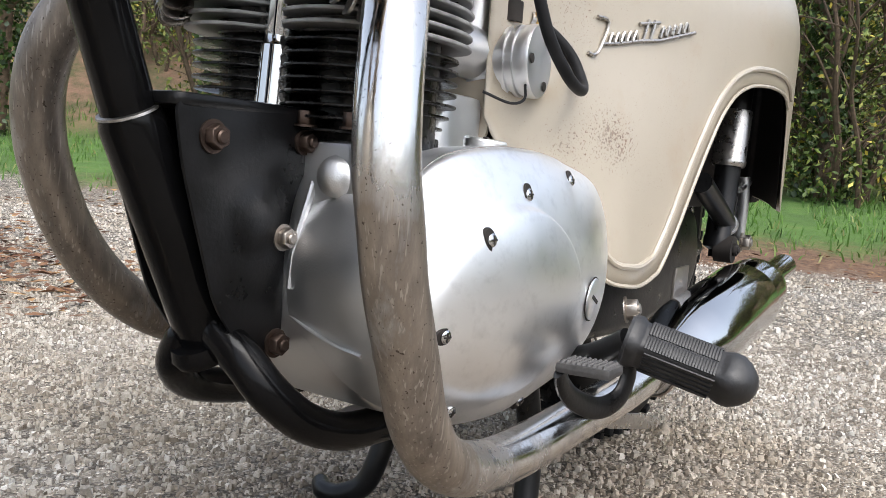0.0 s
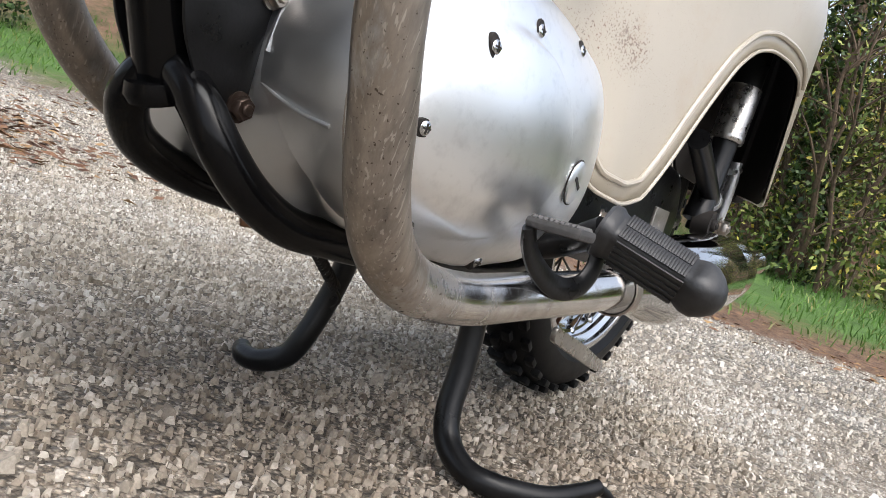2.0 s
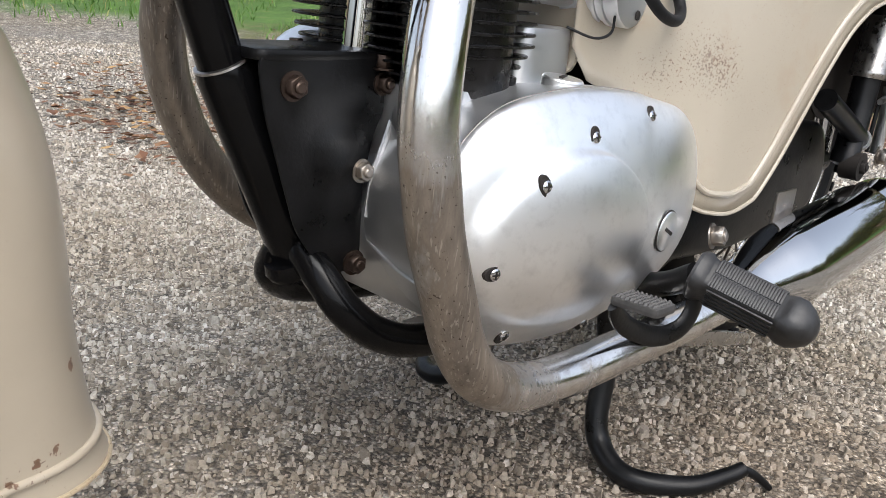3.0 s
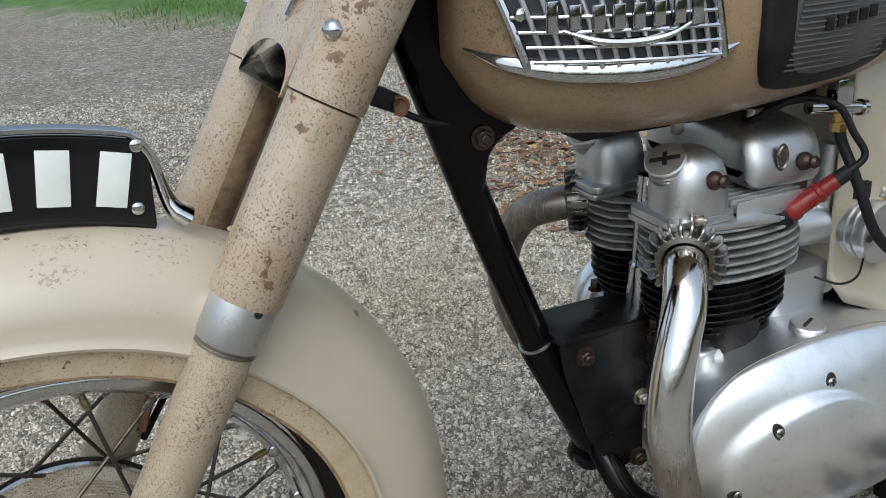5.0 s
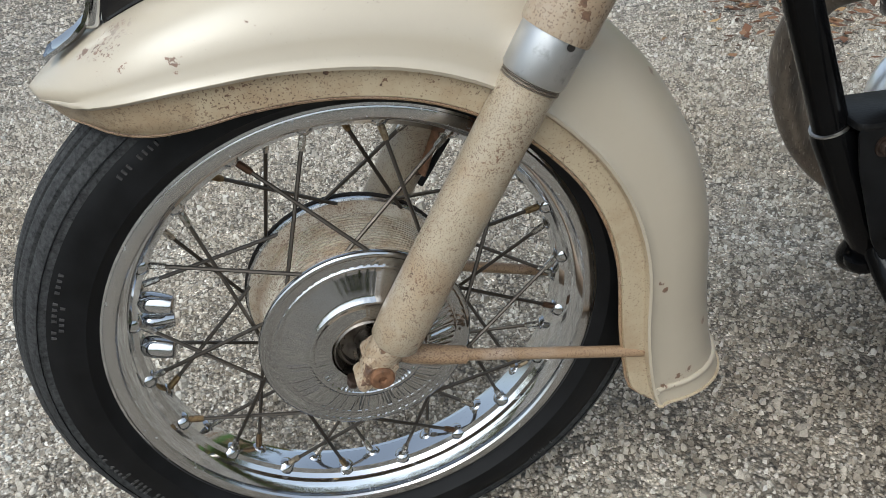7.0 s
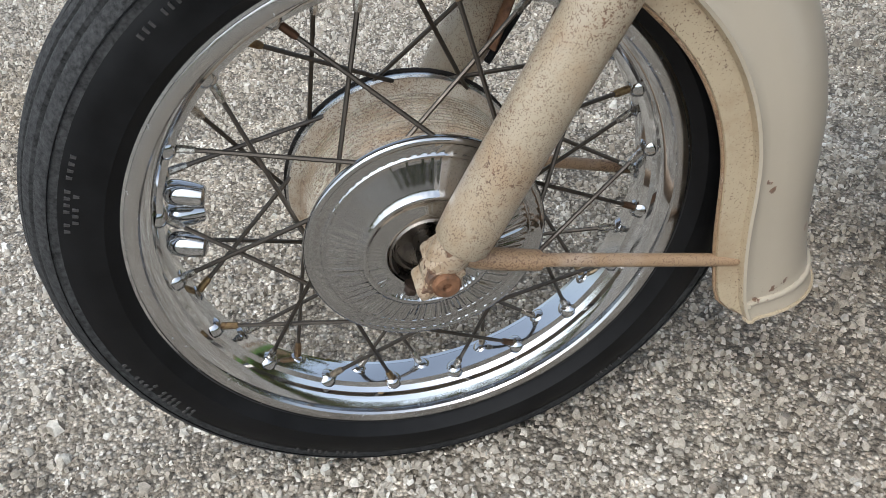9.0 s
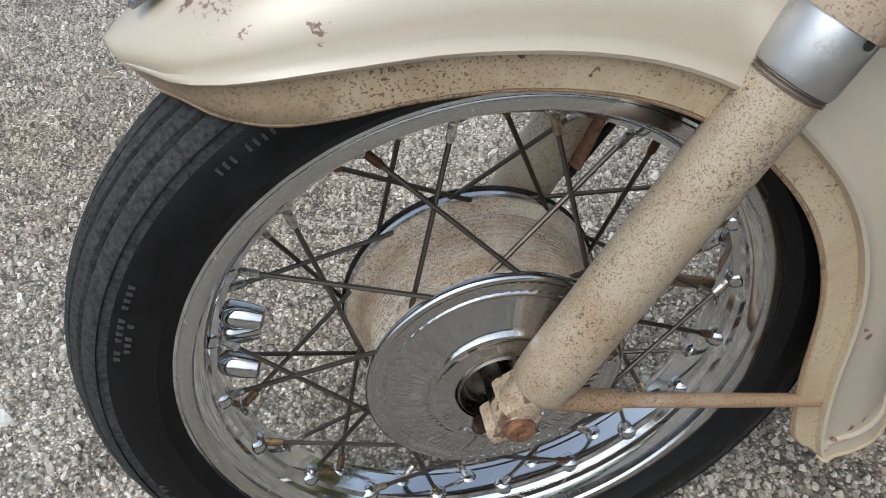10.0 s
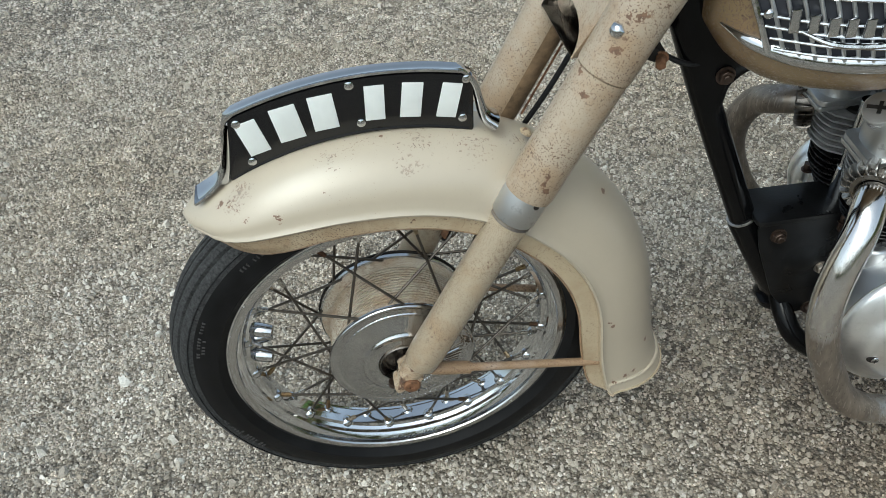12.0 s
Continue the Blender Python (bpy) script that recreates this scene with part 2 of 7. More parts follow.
M_CAST = metal("cast_aluminium", (0.66, 0.665, 0.67), 0.44, 0.16, (0.28, 0.26, 0.23), 18.0, grain=0.3, grain_scale=600.0)
M_HEAD = metal("cast_head_aluminium", (0.56, 0.565, 0.565), 0.40, 0.24, (0.08, 0.065, 0.05), 60.0, grain=0.3)
M_HEADFIN = plain("weathered_head_fin", (0.20, 0.20, 0.198), 0.42, 0.5, 45, 0.3, 0.6)
M_RUST = plain("rusty_iron", (0.17, 0.085, 0.045), 0.75, 0.5, 120, 0.6, 0.3)
M_BOLT = metal("dull_steel_bolt", (0.42, 0.38, 0.34), 0.4, 0.3, (0.17, 0.09, 0.05), 120.0)
M_DARKBOLT = metal("rust_brown_bolt", (0.095, 0.07, 0.058), 0.5, 0.5, (0.06, 0.034, 0.024), 140.0)
M_SPOKE = metal("tarnished_spoke", (0.115, 0.10, 0.085), 0.46, 0.35, (0.075, 0.048, 0.03), 60.0)
M_NIPPLE = nipple_material()
M_DRUM = paint("rusted_drum", (0.55, 0.50, 0.41), 1.35, 0.62, 0.55, (), None, 0.0, -3.0, 900.0)
M_TRIM = metal("chromed_trim", (0.50, 0.505, 0.515), 0.085, 0.0, rough_var=0.03, scale=90.0)
M_ZINC = metal("zinc_collar", (0.56, 0.565, 0.57), 0.42, 0.3, (0.20, 0.19, 0.18), 60.0, rough_var=0.08, grain=0.2)
M_RED = plain("red_plastic_plug_cap", (0.16, 0.014, 0.012), 0.3, 0.25, 60, 0.05, 0.3)
M_PLATE = plain("black_number_plate", (0.006, 0.006, 0.007), 0.18, 0.2, 10, 0.0)
M_WHITE = plain("white_plastic_characters", (0.74, 0.76, 0.74), 0.4, 0.06, 30, 0.05)
M_PIPING = plain("white_vinyl_band", (0.66, 0.66, 0.62), 0.45, 0.1, 30, 0.05)
M_VINYL = plain("black_vinyl", (0.02, 0.02, 0.022), 0.4, 0.2, 200, 0.2)
M_BRASS = metal("brass_union", (0.62, 0.42, 0.16), 0.3)
M_DARK = plain("dark_dirty_steel_and_liner", (0.018, 0.015, 0.013), 0.7, 0.5, 30, 0.3, 0.3)
M_CLAMP = metal("dull_steel_clamp", (0.42, 0.405, 0.385), 0.30, 0.36, (0.07, 0.055, 0.042), 90.0)
M_OILY = metal("oily_dark_steel", (0.20, 0.18, 0.16), 0.3, 0.45, (0.02, 0.016, 0.012), 60.0)
M_STUD = plain("dusty_pedal_rubber", (0.045, 0.043, 0.042), 0.6, 0.4, 200, 0.3)
M_INSET = plain("fine_ribbed_rubber", (0.060, 0.060, 0.062), 0.5, 0.3, 300, 0.9, 0.5, 700)
M_SEAM = plain("bare_brown_steel", (0.20, 0.135, 0.080), 0.6, 0.5, 60, 0.3, 0.3)
M_BADGEBACK = plain("badge_dark_enamel", (0.03, 0.032, 0.04), 0.4, 0.3, 40, 0.1)


def exhaust_material(name="tarnished_exhaust_chrome", upper=0.0):
    """Chrome that has gone brown and streaked, most in its lower run."""
    m, nt, p = nodes_of(name, (0.75, 0.74, 0.72), 0.12, 1.0)
    v = coords(nt, (1, 1, 0.25))
    streak = noise_tex(nt, v, 55.0, 6, 0.7)
    patch = noise_tex(nt, coords(nt), 9.0, 4, 0.6)
    sep = nt.nodes.new("ShaderNodeSeparateXYZ")
    nt.links.new(coords(nt), sep.inputs[0])
    zramp = ramp(nt, sep.outputs["Z"], [(0.18, 0.30), (0.22, 0.34), (0.37, 0.30), (0.45, upper)])
    zramp = mix(nt, ramp(nt, sep.outputs["X"], [(0.60, 0.0), (0.70, 0.9)]), zramp, 0.0)
    f = math_node(nt, "ADD", math_node(nt, "MULTIPLY", streak, 0.5), math_node(nt, "MULTIPLY", patch, 0.5))
    f = math_node(nt, "ADD", f, zramp)
    brown = ramp(nt, f, [(0.54, 0.0), (0.76, 0.9)])
    tone = ramp(nt, streak, [(0.32, (0.09, 0.066, 0.046)), (0.66, (0.30, 0.245, 0.19))])
    scratch = ramp(nt, noise_tex(nt, coords(nt, (1, 1, 0.05)), 420.0, 2, 0.5), [(0.60, 0.0), (0.66, 0.6)])
    pits = ramp(nt, noise_tex(nt, coords(nt), 420.0, 2, 0.5), [(0.67, 0.0), (0.71, 0.8)])
    col = mix(nt, brown, (0.72, 0.71, 0.70), tone)
    col = mix(nt, mix(nt, 1.0, scratch, brown, "MULTIPLY"), col, (0.50, 0.45, 0.39))
    nt.links.new(mix(nt, mix(nt, 1.0, pits, ramp(nt, f, [(0.45, 0.15), (0.65, 1.0)]), "MULTIPLY"), col, (0.05, 0.033, 0.022)), p.inputs["Base Color"])
    nt.links.new(mix(nt, brown, 1.0, 0.72), p.inputs["Metallic"])
    nt.links.new(ramp(nt, f, [(0.45, 0.08), (0.8, 0.42)]), p.inputs["Roughness"])
    bump(nt, p, noise_tex(nt, v, 240.0, 3), 0.12, 0.0008)
    return m


M_EXHAUST = exhaust_material()
M_EXHAUST_DULL = exhaust_material("dull_exhaust_chrome", 0.30)


# ---- mesh helpers ----
def smooth(me, angle=40):
    me.polygons.foreach_set("use_smooth", [True] * len(me.polygons))
    me.set_sharp_from_angle(angle=radians(angle))


def to_mesh(name, bm, material, angle=40):
    me = bpy.data.meshes.new(name)
    bmesh.ops.recalc_face_normals(bm, faces=bm.faces)
    bm.to_mesh(me)
    bm.free()
    me.materials.append(material)
    smooth(me, angle)
    return me


def part(name, bm, material, parent=None, label="", angle=40):
    """Links a bmesh as one mesh object under a thing or a part."""
    ob = new(name, to_mesh(name, bm, material, angle))
    if parent is not None:
        ob.parent = parent
    if label:
        tagged(ob, label)
    return ob


def share(name, me, parent, m=None):
    ob = new(name, me)
    ob.parent = parent
    if m is not None:
        ob.matrix_local = m
    return ob


def bm_join(*bms):
    out = bmesh.new()
    for b in bms:
        me = bpy.data.meshes.new("tmp")
        b.to_mesh(me)
        b.free()
        out.from_mesh(me)
        bpy.data.meshes.remove(me)
    return out


def frame_to(direction, at=(0, 0, 0), up=(0, 0, 1)):
    """A pose whose z axis goes along direction."""
    z = Vector(direction).normalized()
    u = Vector(up)
    if abs(z.dot(u)) > 0.98:
        u = Vector((1, 0, 0))
    x = u.cross(z).normalized()
    y = z.cross(x)
    m = Matrix((x, y, z)).transposed().to_4x4()
    m.translation = Vector(at)
    return m


def lathe(profile, at=(0, 0, 0), direction=(0, 0, 1), seg=32, closed=False):
    """Turns (radius, height) pairs round an axis."""
    bm = bmesh.new()
    m = frame_to(direction, at)
    rings = []
    for r, h in profile:
        if r < 1e-6:
            rings.append([bm.verts.new(m @ Vector((0, 0, h)))])
        else:
            rings.append([bm.verts.new(m @ Vector((r * math.cos(2 * math.pi * i / seg), r * math.sin(2 * math.pi * i / seg), h))) for i in range(seg)])
    pairs = list(zip(rings[:-1], rings[1:]))
    if closed:
        pairs.append((rings[-1], rings[0]))
    for a, b in pairs:
        for i in range(seg):
            j = (i + 1) % seg
            if len(a) == 1 and len(b) == 1:
                continue
            if len(a) == 1:
                bm.faces.new((a[0], b[i], b[j]))
            elif len(b) == 1:
                bm.faces.new((a[i], a[j], b[0]))
            else:
                bm.faces.new((a[i], a[j], b[j], b[i]))
    return bm


def spline(pts, n=8):
    """Points on a smooth curve through pts (Catmull-Rom)."""
    p = [Vector(q) for q in pts]
    p = [2 * p[0] - p[1]] + p + [2 * p[-1] - p[-2]]
    out = []
    for i in range(1, len(p) - 2):
        for k in range(n):
            t = k / n
            a, b, c, d = p[i - 1], p[i], p[i + 1], p[i + 2]
            out.append(0.5 * ((2 * b) + (c - a) * t + (2 * a - 5 * b + 4 * c - d) * t * t + (3 * b - a - 3 * c + d) * t ** 3))
    out.append(p[-2])
    return out


def tube(pts, radius, seg=16, n=8, flat=1.0, cap=True, up=(0, 0, 1)):
    """A tube along a smooth curve; radius a number or one for each given point; flat squeezes it across."""
    path = spline(pts, n) if n > 1 else [Vector(q) for q in pts]
    if isinstance(radius, (list, tuple)):
        radii = []
        for i in range(len(radius) - 1):
            for k in range(n):
                radii.append(radius[i] + (radius[i + 1] - radius[i]) * k / n)
        radii.append(radius[-1])
    else:
        radii = [radius] * len(path)
    bm = bmesh.new()
    rings, side = [], None
    for i, q in enumerate(path):
        d = (path[min(i + 1, len(path) - 1)] - path[max(i - 1, 0)]).normalized()
        if side is None:
            u = Vector(up) if abs(d.dot(Vector(up))) < 0.95 else Vector((1, 0, 0))
            side = d.cross(u).normalized()
        else:
            side = (side - d * side.dot(d)).normalized()
        over = side.cross(d)
        rings.append([bm.verts.new(q + radii[i] * (math.cos(2 * math.pi * k / seg) * side + flat * math.sin(2 * math.pi * k / seg) * over)) for k in range(seg)])
    for a, b in zip(rings[:-1], rings[1:]):
        for k in range(seg):
            bm.faces.new((a[k], a[(k + 1) % seg], b[(k + 1) % seg], b[k]))
    if cap:
        bm.faces.new(rings[0][::-1])
        bm.faces.new(rings[-1])
    return bm


def prism(outline, y0, y1, bevel=0.003, axis="y", segments=2):
    """A plate from an outline in the x-z plane (or x-y for axis z), between two depths, with worn edges."""
    bm = bmesh.new()
    put = (lambda a, b, c: (a, c, b)) if axis == "y" else (lambda a, b, c: (a, b, c)) if axis == "z" else (lambda a, b, c: (c, a, b))
    low = [bm.verts.new(put(a, b, y0)) for a, b in outline]
    high = [bm.verts.new(put(a, b, y1)) for a, b in outline]
    n = len(outline)
    bm.faces.new(low)
    bm.faces.new(high[::-1])
    for i in range(n):
        bm.faces.new((low[i], high[i], high[(i + 1) % n], low[(i + 1) % n]))
    bmesh.ops.recalc_face_normals(bm, faces=bm.faces)
    if bevel > 0:
        rim = [e for e in bm.edges if (e.verts[0] in low) == (e.verts[1] in low)]
        bmesh.ops.bevel(bm, geom=rim, offset=bevel, segments=segments, profile=0.6, affect="EDGES")
    return bm


def rounded(outline, r=0.02, n=4):
    """Rounds the corners of an outline."""
    out = []
    m = len(outline)
    for i in range(m):
        a, b, c = Vector(outline[i - 1]), Vector(outline[i]), Vector(outline[(i + 1) % m])
        k = min(r, (a - b).length * 0.45, (c - b).length * 0.45)
        p, q = b + (a - b).normalized() * k, b + (c - b).normalized() * k
        for j in range(n + 1):
            t = j / n
            v = p * (1 - t) ** 2 + b * 2 * t * (1 - t) + q * t * t
            out.append((v.x, v.y))
    return out


def block(size, at=(0, 0, 0), bevel=0.002, m=None):
    bm = bmesh.new()
    bmesh.ops.create_cube(bm, size=1.0)
    bmesh.ops.scale(bm, vec=size, verts=bm.verts)
    if bevel > 0:
        bmesh.ops.bevel(bm, geom=bm.edges[:], offset=bevel, segments=2, profile=0.6, affect="EDGES")
    if m is not None:
        bmesh.ops.transform(bm, matrix=m, verts=bm.verts)
    bmesh.ops.translate(bm, vec=at, verts=bm.verts)
    return bm


def hexbolt(at, direction, r=0.008, h=0.006, stud=True, washer=True):
    """A hexagon head with its washer and stud end, standing on at."""
    m = frame_to(direction, at)
    bms = []
    b = bmesh.new()
    bmesh.ops.create_cone(b, cap_ends=True, segments=6, radius1=r, radius2=r * 0.96, depth=h)
    bmesh.ops.translate(b, vec=(0, 0, h / 2 + 0.0015), verts=b.verts)
    bmesh.ops.bevel(b, geom=[e for e in b.edges], offset=r * 0.07, segments=1, affect="EDGES")
    bms.append(b)
    if washer:
        bms.append(lathe([(0, 0), (r * 1.25, 0), (r * 1.25, 0.0016), (0, 0.0016)], seg=20))
    if stud:
        bms.append(lathe([(r * 0.52, h * 0.8), (r * 0.52, h + 0.003), (r * 0.4, h + 0.004), (0, h + 0.004)], seg=14))
    out = bm_join(*bms)
    bmesh.ops.transform(out, matrix=m, verts=out.verts)
    return out


# ---- the ground: one sheet that rises into a grass verge ----
VERGE = [(-6.0, 22.0), (-3.0, 15.0), (-0.7, 10.2), (0.8, 6.9), (3.1, 4.3), (3.5, 3.5), (4.8, 0.1), (5.6, -3.0), (7.5, -9.0), (12.0, -22.0)]


def verge_distance(x, y):
    """Metres from the edge of the drive towards the verge (minus: on the drive)."""
    best, sign = 1e9, -1
    for (ax, ay), (bx, by) in zip(VERGE[:-1], VERGE[1:]):
        dx, dy = bx - ax, by - ay
        t = max(0.0, min(1.0, ((x - ax) * dx + (y - ay) * dy) / (dx * dx + dy * dy)))
        d = math.hypot(x - ax - t * dx, y - ay - t * dy)
        if d < best:
            best, sign = d, 1 if (dx * (y - ay) - dy * (x - ax)) > 0 else -1
    return best * sign


def ground_height(x, y):
    d = verge_distance(x, y)
    if d <= 0:
        return 0.0
    z = 0.11 * min(d, 3.0) + 0.03 * max(0.0, min(d, 1.0))
    if d > 3.0:
        z += 0.55 * min(d - 3.0, 6.0)
    return z + 0.03 * noise.noise((x * 0.9, y * 0.9, 3.0)) * min(1.0, d)


def axis_steps(fine0, fine1, step, far):
    pts = list(np.arange(fine0, fine1 + 1e-6, step))
    d, lo, hi = step, fine0, fine1
    left, right = [], []
    while lo > -far:
        d *= 1.35
        lo -= d
        hi += d
        left.append(lo)
        right.append(hi)
    return left[::-1] + pts + right


def earth_shade(nt, most):
    """Brown earth and painted shade beside the stand, with a ragged edge."""
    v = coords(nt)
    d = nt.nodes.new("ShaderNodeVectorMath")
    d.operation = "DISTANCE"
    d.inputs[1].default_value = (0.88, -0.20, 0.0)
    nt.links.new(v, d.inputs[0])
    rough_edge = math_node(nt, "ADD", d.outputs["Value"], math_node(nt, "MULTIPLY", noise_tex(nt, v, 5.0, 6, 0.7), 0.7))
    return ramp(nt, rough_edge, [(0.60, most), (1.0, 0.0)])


def ground():
    xs, ys = axis_steps(-2.0, 9.0, 0.25, 900.0), axis_steps(-3.0, 12.0, 0.25, 900.0)
    bm = bmesh.new()
    layer = bm.verts.layers.float.new("verge")
    grid = []
    for x in xs:
        row = []
        for y in ys:
            v = bm.verts.new((x, y, ground_height(x, y)))
            v[layer] = max(-4.0, min(8.0, verge_distance(x, y)))
            row.append(v)
        grid.append(row)
    for i in range(len(xs) - 1):
        for j in range(len(ys) - 1):
            bm.faces.new((grid[i][j], grid[i + 1][j], grid[i + 1][j + 1], grid[i][j + 1]))
    m, nt, p = nodes_of("gravel_drive_and_verge", (0.2, 0.18, 0.15), 0.85)
    v = coords(nt)
    cells = nt.nodes.new("ShaderNodeTexVoronoi")
    cells.inputs["Scale"].default_value = 95.0
    nt.links.new(v, cells.inputs["Vector"])
    tone = nt.nodes.new("ShaderNodeSeparateColor")
    nt.links.new(cells.outputs["Color"], tone.inputs[0])
    stone = ramp(nt, tone.outputs[0], [(0.0, (0.24, 0.21, 0.17)), (0.35, (0.36, 0.325, 0.275)), (0.7, (0.47, 0.44, 0.39)), (1.0, (0.68, 0.66, 0.61))])
    gap = ramp(nt, cells.outputs["Distance"], [(0.32, 1.0), (0.60, 0.36)])
    grit = nt.nodes.new("ShaderNodeTexVoronoi")
    grit.inputs["Scale"].default_value = 215.0
    nt.links.new(v, grit.inputs["Vector"])
    gt = nt.nodes.new("ShaderNodeSeparateColor")
    nt.links.new(grit.outputs["Color"], gt.inputs[0])
    grain = ramp(nt, gt.outputs[0], [(0.0, (0.075, 0.060, 0.046)), (0.4, (0.29, 0.253, 0.207)), (0.75, (0.50, 0.458, 0.395)), (1.0, (0.76, 0.74, 0.69))])
    grain = mix(nt, 1.0, grain, ramp(nt, grit.outputs["Distance"], [(0.25, 1.35), (0.62, 0.45)]), "MULTIPLY")
    stone = mix(nt, ramp(nt, cells.outputs["Distance"], [(0.30, 0.0), (0.48, 1.0)]), stone, grain)
    stone = mix(nt, 0.5, stone, mix(nt, 1.0, stone, gap, "MULTIPLY"))
    reach = nt.nodes.new("ShaderNodeVectorMath")
    reach.operation = "DISTANCE"
    reach.inputs[1].default_value = (0.5, 0.35, 0.0)
    nt.links.new(v, reach.inputs[0])
    packed = mix(nt, ramp(nt, noise_tex(nt, v, 600.0, 3, 0.7), [(0.40, 0.0), (0.75, 0.8)]), grain, (0.44, 0.39, 0.322))
    stone = mix(nt, math_node(nt, "MULTIPLY", math_node(nt, "MINIMUM", math_node(nt, "MAXIMUM", math_node(nt, "SUBTRACT", 2.4, reach.outputs["Value"]), 0.0), 1.0), 0.85), stone, packed)
    clump = nt.nodes.new("ShaderNodeTexVoronoi")
    clump.inputs["Scale"].default_value = 38.0
    nt.links.new(v, clump.inputs["Vector"])
    ct = nt.nodes.new("ShaderNodeSeparateColor")
    nt.links.new(clump.outputs["Color"], ct.inputs[0])
    stone = mix(nt, 1.0, stone, ramp(nt, ct.outputs[0], [(0.0, 0.55), (0.5, 0.95), (0.8, 1.1), (1.0, 1.7)]), "MULTIPLY")
    worn = ramp(nt, noise_tex(nt, v, 1.6, 5), [(0.35, (0.84, 0.79, 0.715)), (0.7, (1.0, 1.0, 1.0))])
    stone = mix(nt, 1.0, stone, worn, "MULTIPLY")
    stone = mix(nt, ramp(nt, noise_tex(nt, v, 0.75, 6, 0.65), [(0.50, 0.0), (0.66, 0.40)]), stone, (0.20, 0.155, 0.105))
    # Shade near the bike, mixed into the ground colour with the brown earth.
    stone = mix(nt, earth_shade(nt, 0.7), stone, mix(nt, 1.0, stone, (0.52, 0.45, 0.38), "MULTIPLY"))
    litter = ramp(nt, noise_tex(nt, v, 22.0, 6, 0.75), [(0.3, (0.055, 0.033, 0.02)), (0.5, (0.15, 0.085, 0.05)), (0.72, (0.27, 0.17, 0.10))])
    soil = ramp(nt, noise_tex(nt, v, 5.0, 5), [(0.3, (0.05, 0.10, 0.02)), (0.6, (0.085, 0.17, 0.03)), (0.8, (0.15, 0.17, 0.055))])
    at = nt.nodes.new("ShaderNodeAttribute")
    at.attribute_name = "verge"
    edge = math_node(nt, "ADD", at.outputs["Fac"], math_node(nt, "MULTIPLY", math_node(nt, "SUBTRACT", noise_tex(nt, v, 2.2, 6, 0.7), 0.5), 1.6))
    far = nt.nodes.new("ShaderNodeSeparateXYZ")
    nt.links.new(v, far.inputs[0])
    thin = math_node(nt, "MULTIPLY", math_node(nt, "MAXIMUM", math_node(nt, "SUBTRACT", far.outputs[1], 2.5), 0.0), -0.4)
    f1 = ramp(nt, math_node(nt, "ADD", math_node(nt, "ADD", edge, thin), 0.85), [(0.35, 0.0), (0.75, 1.0)])
    f2 = ramp(nt, math_node(nt, "ADD", edge, -0.05), [(0.3, 0.0), (0.8, 1.0)])
    f3 = ramp(nt, math_node(nt, "MULTIPLY", math_node(nt, "SUBTRACT", at.outputs["Fac"], 2.6), 1.0), [(0.0, 0.0), (0.9, 1.0)])
    col = mix(nt, f1, stone, litter)
    col = mix(nt, f2, col, soil)
    col = mix(nt, f3, col, mix(nt, ramp(nt, noise_tex(nt, v, 3.0, 6, 0.7), [(0.4, 0.0), (0.6, 0.85)]), mix(nt, 0.5, litter, (0.30, 0.17, 0.12)), (0.06, 0.075, 0.022)))
    nt.links.new(col, p.inputs["Base Color"])
    h = math_node(nt, "SUBTRACT", 1.0, cells.outputs["Distance"])
    h = math_node(nt, "ADD", h, math_node(nt, "MULTIPLY", math_node(nt, "SUBTRACT", 1.0, grit.outputs["Distance"]), 0.45))
    bump(nt, p, h, 1.0, 0.008)
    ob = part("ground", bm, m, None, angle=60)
    tagged(ob, "worn grey gravel drive with a brown leaf edge and grass verge", "ground", kind="structure")
    return ob


ground()


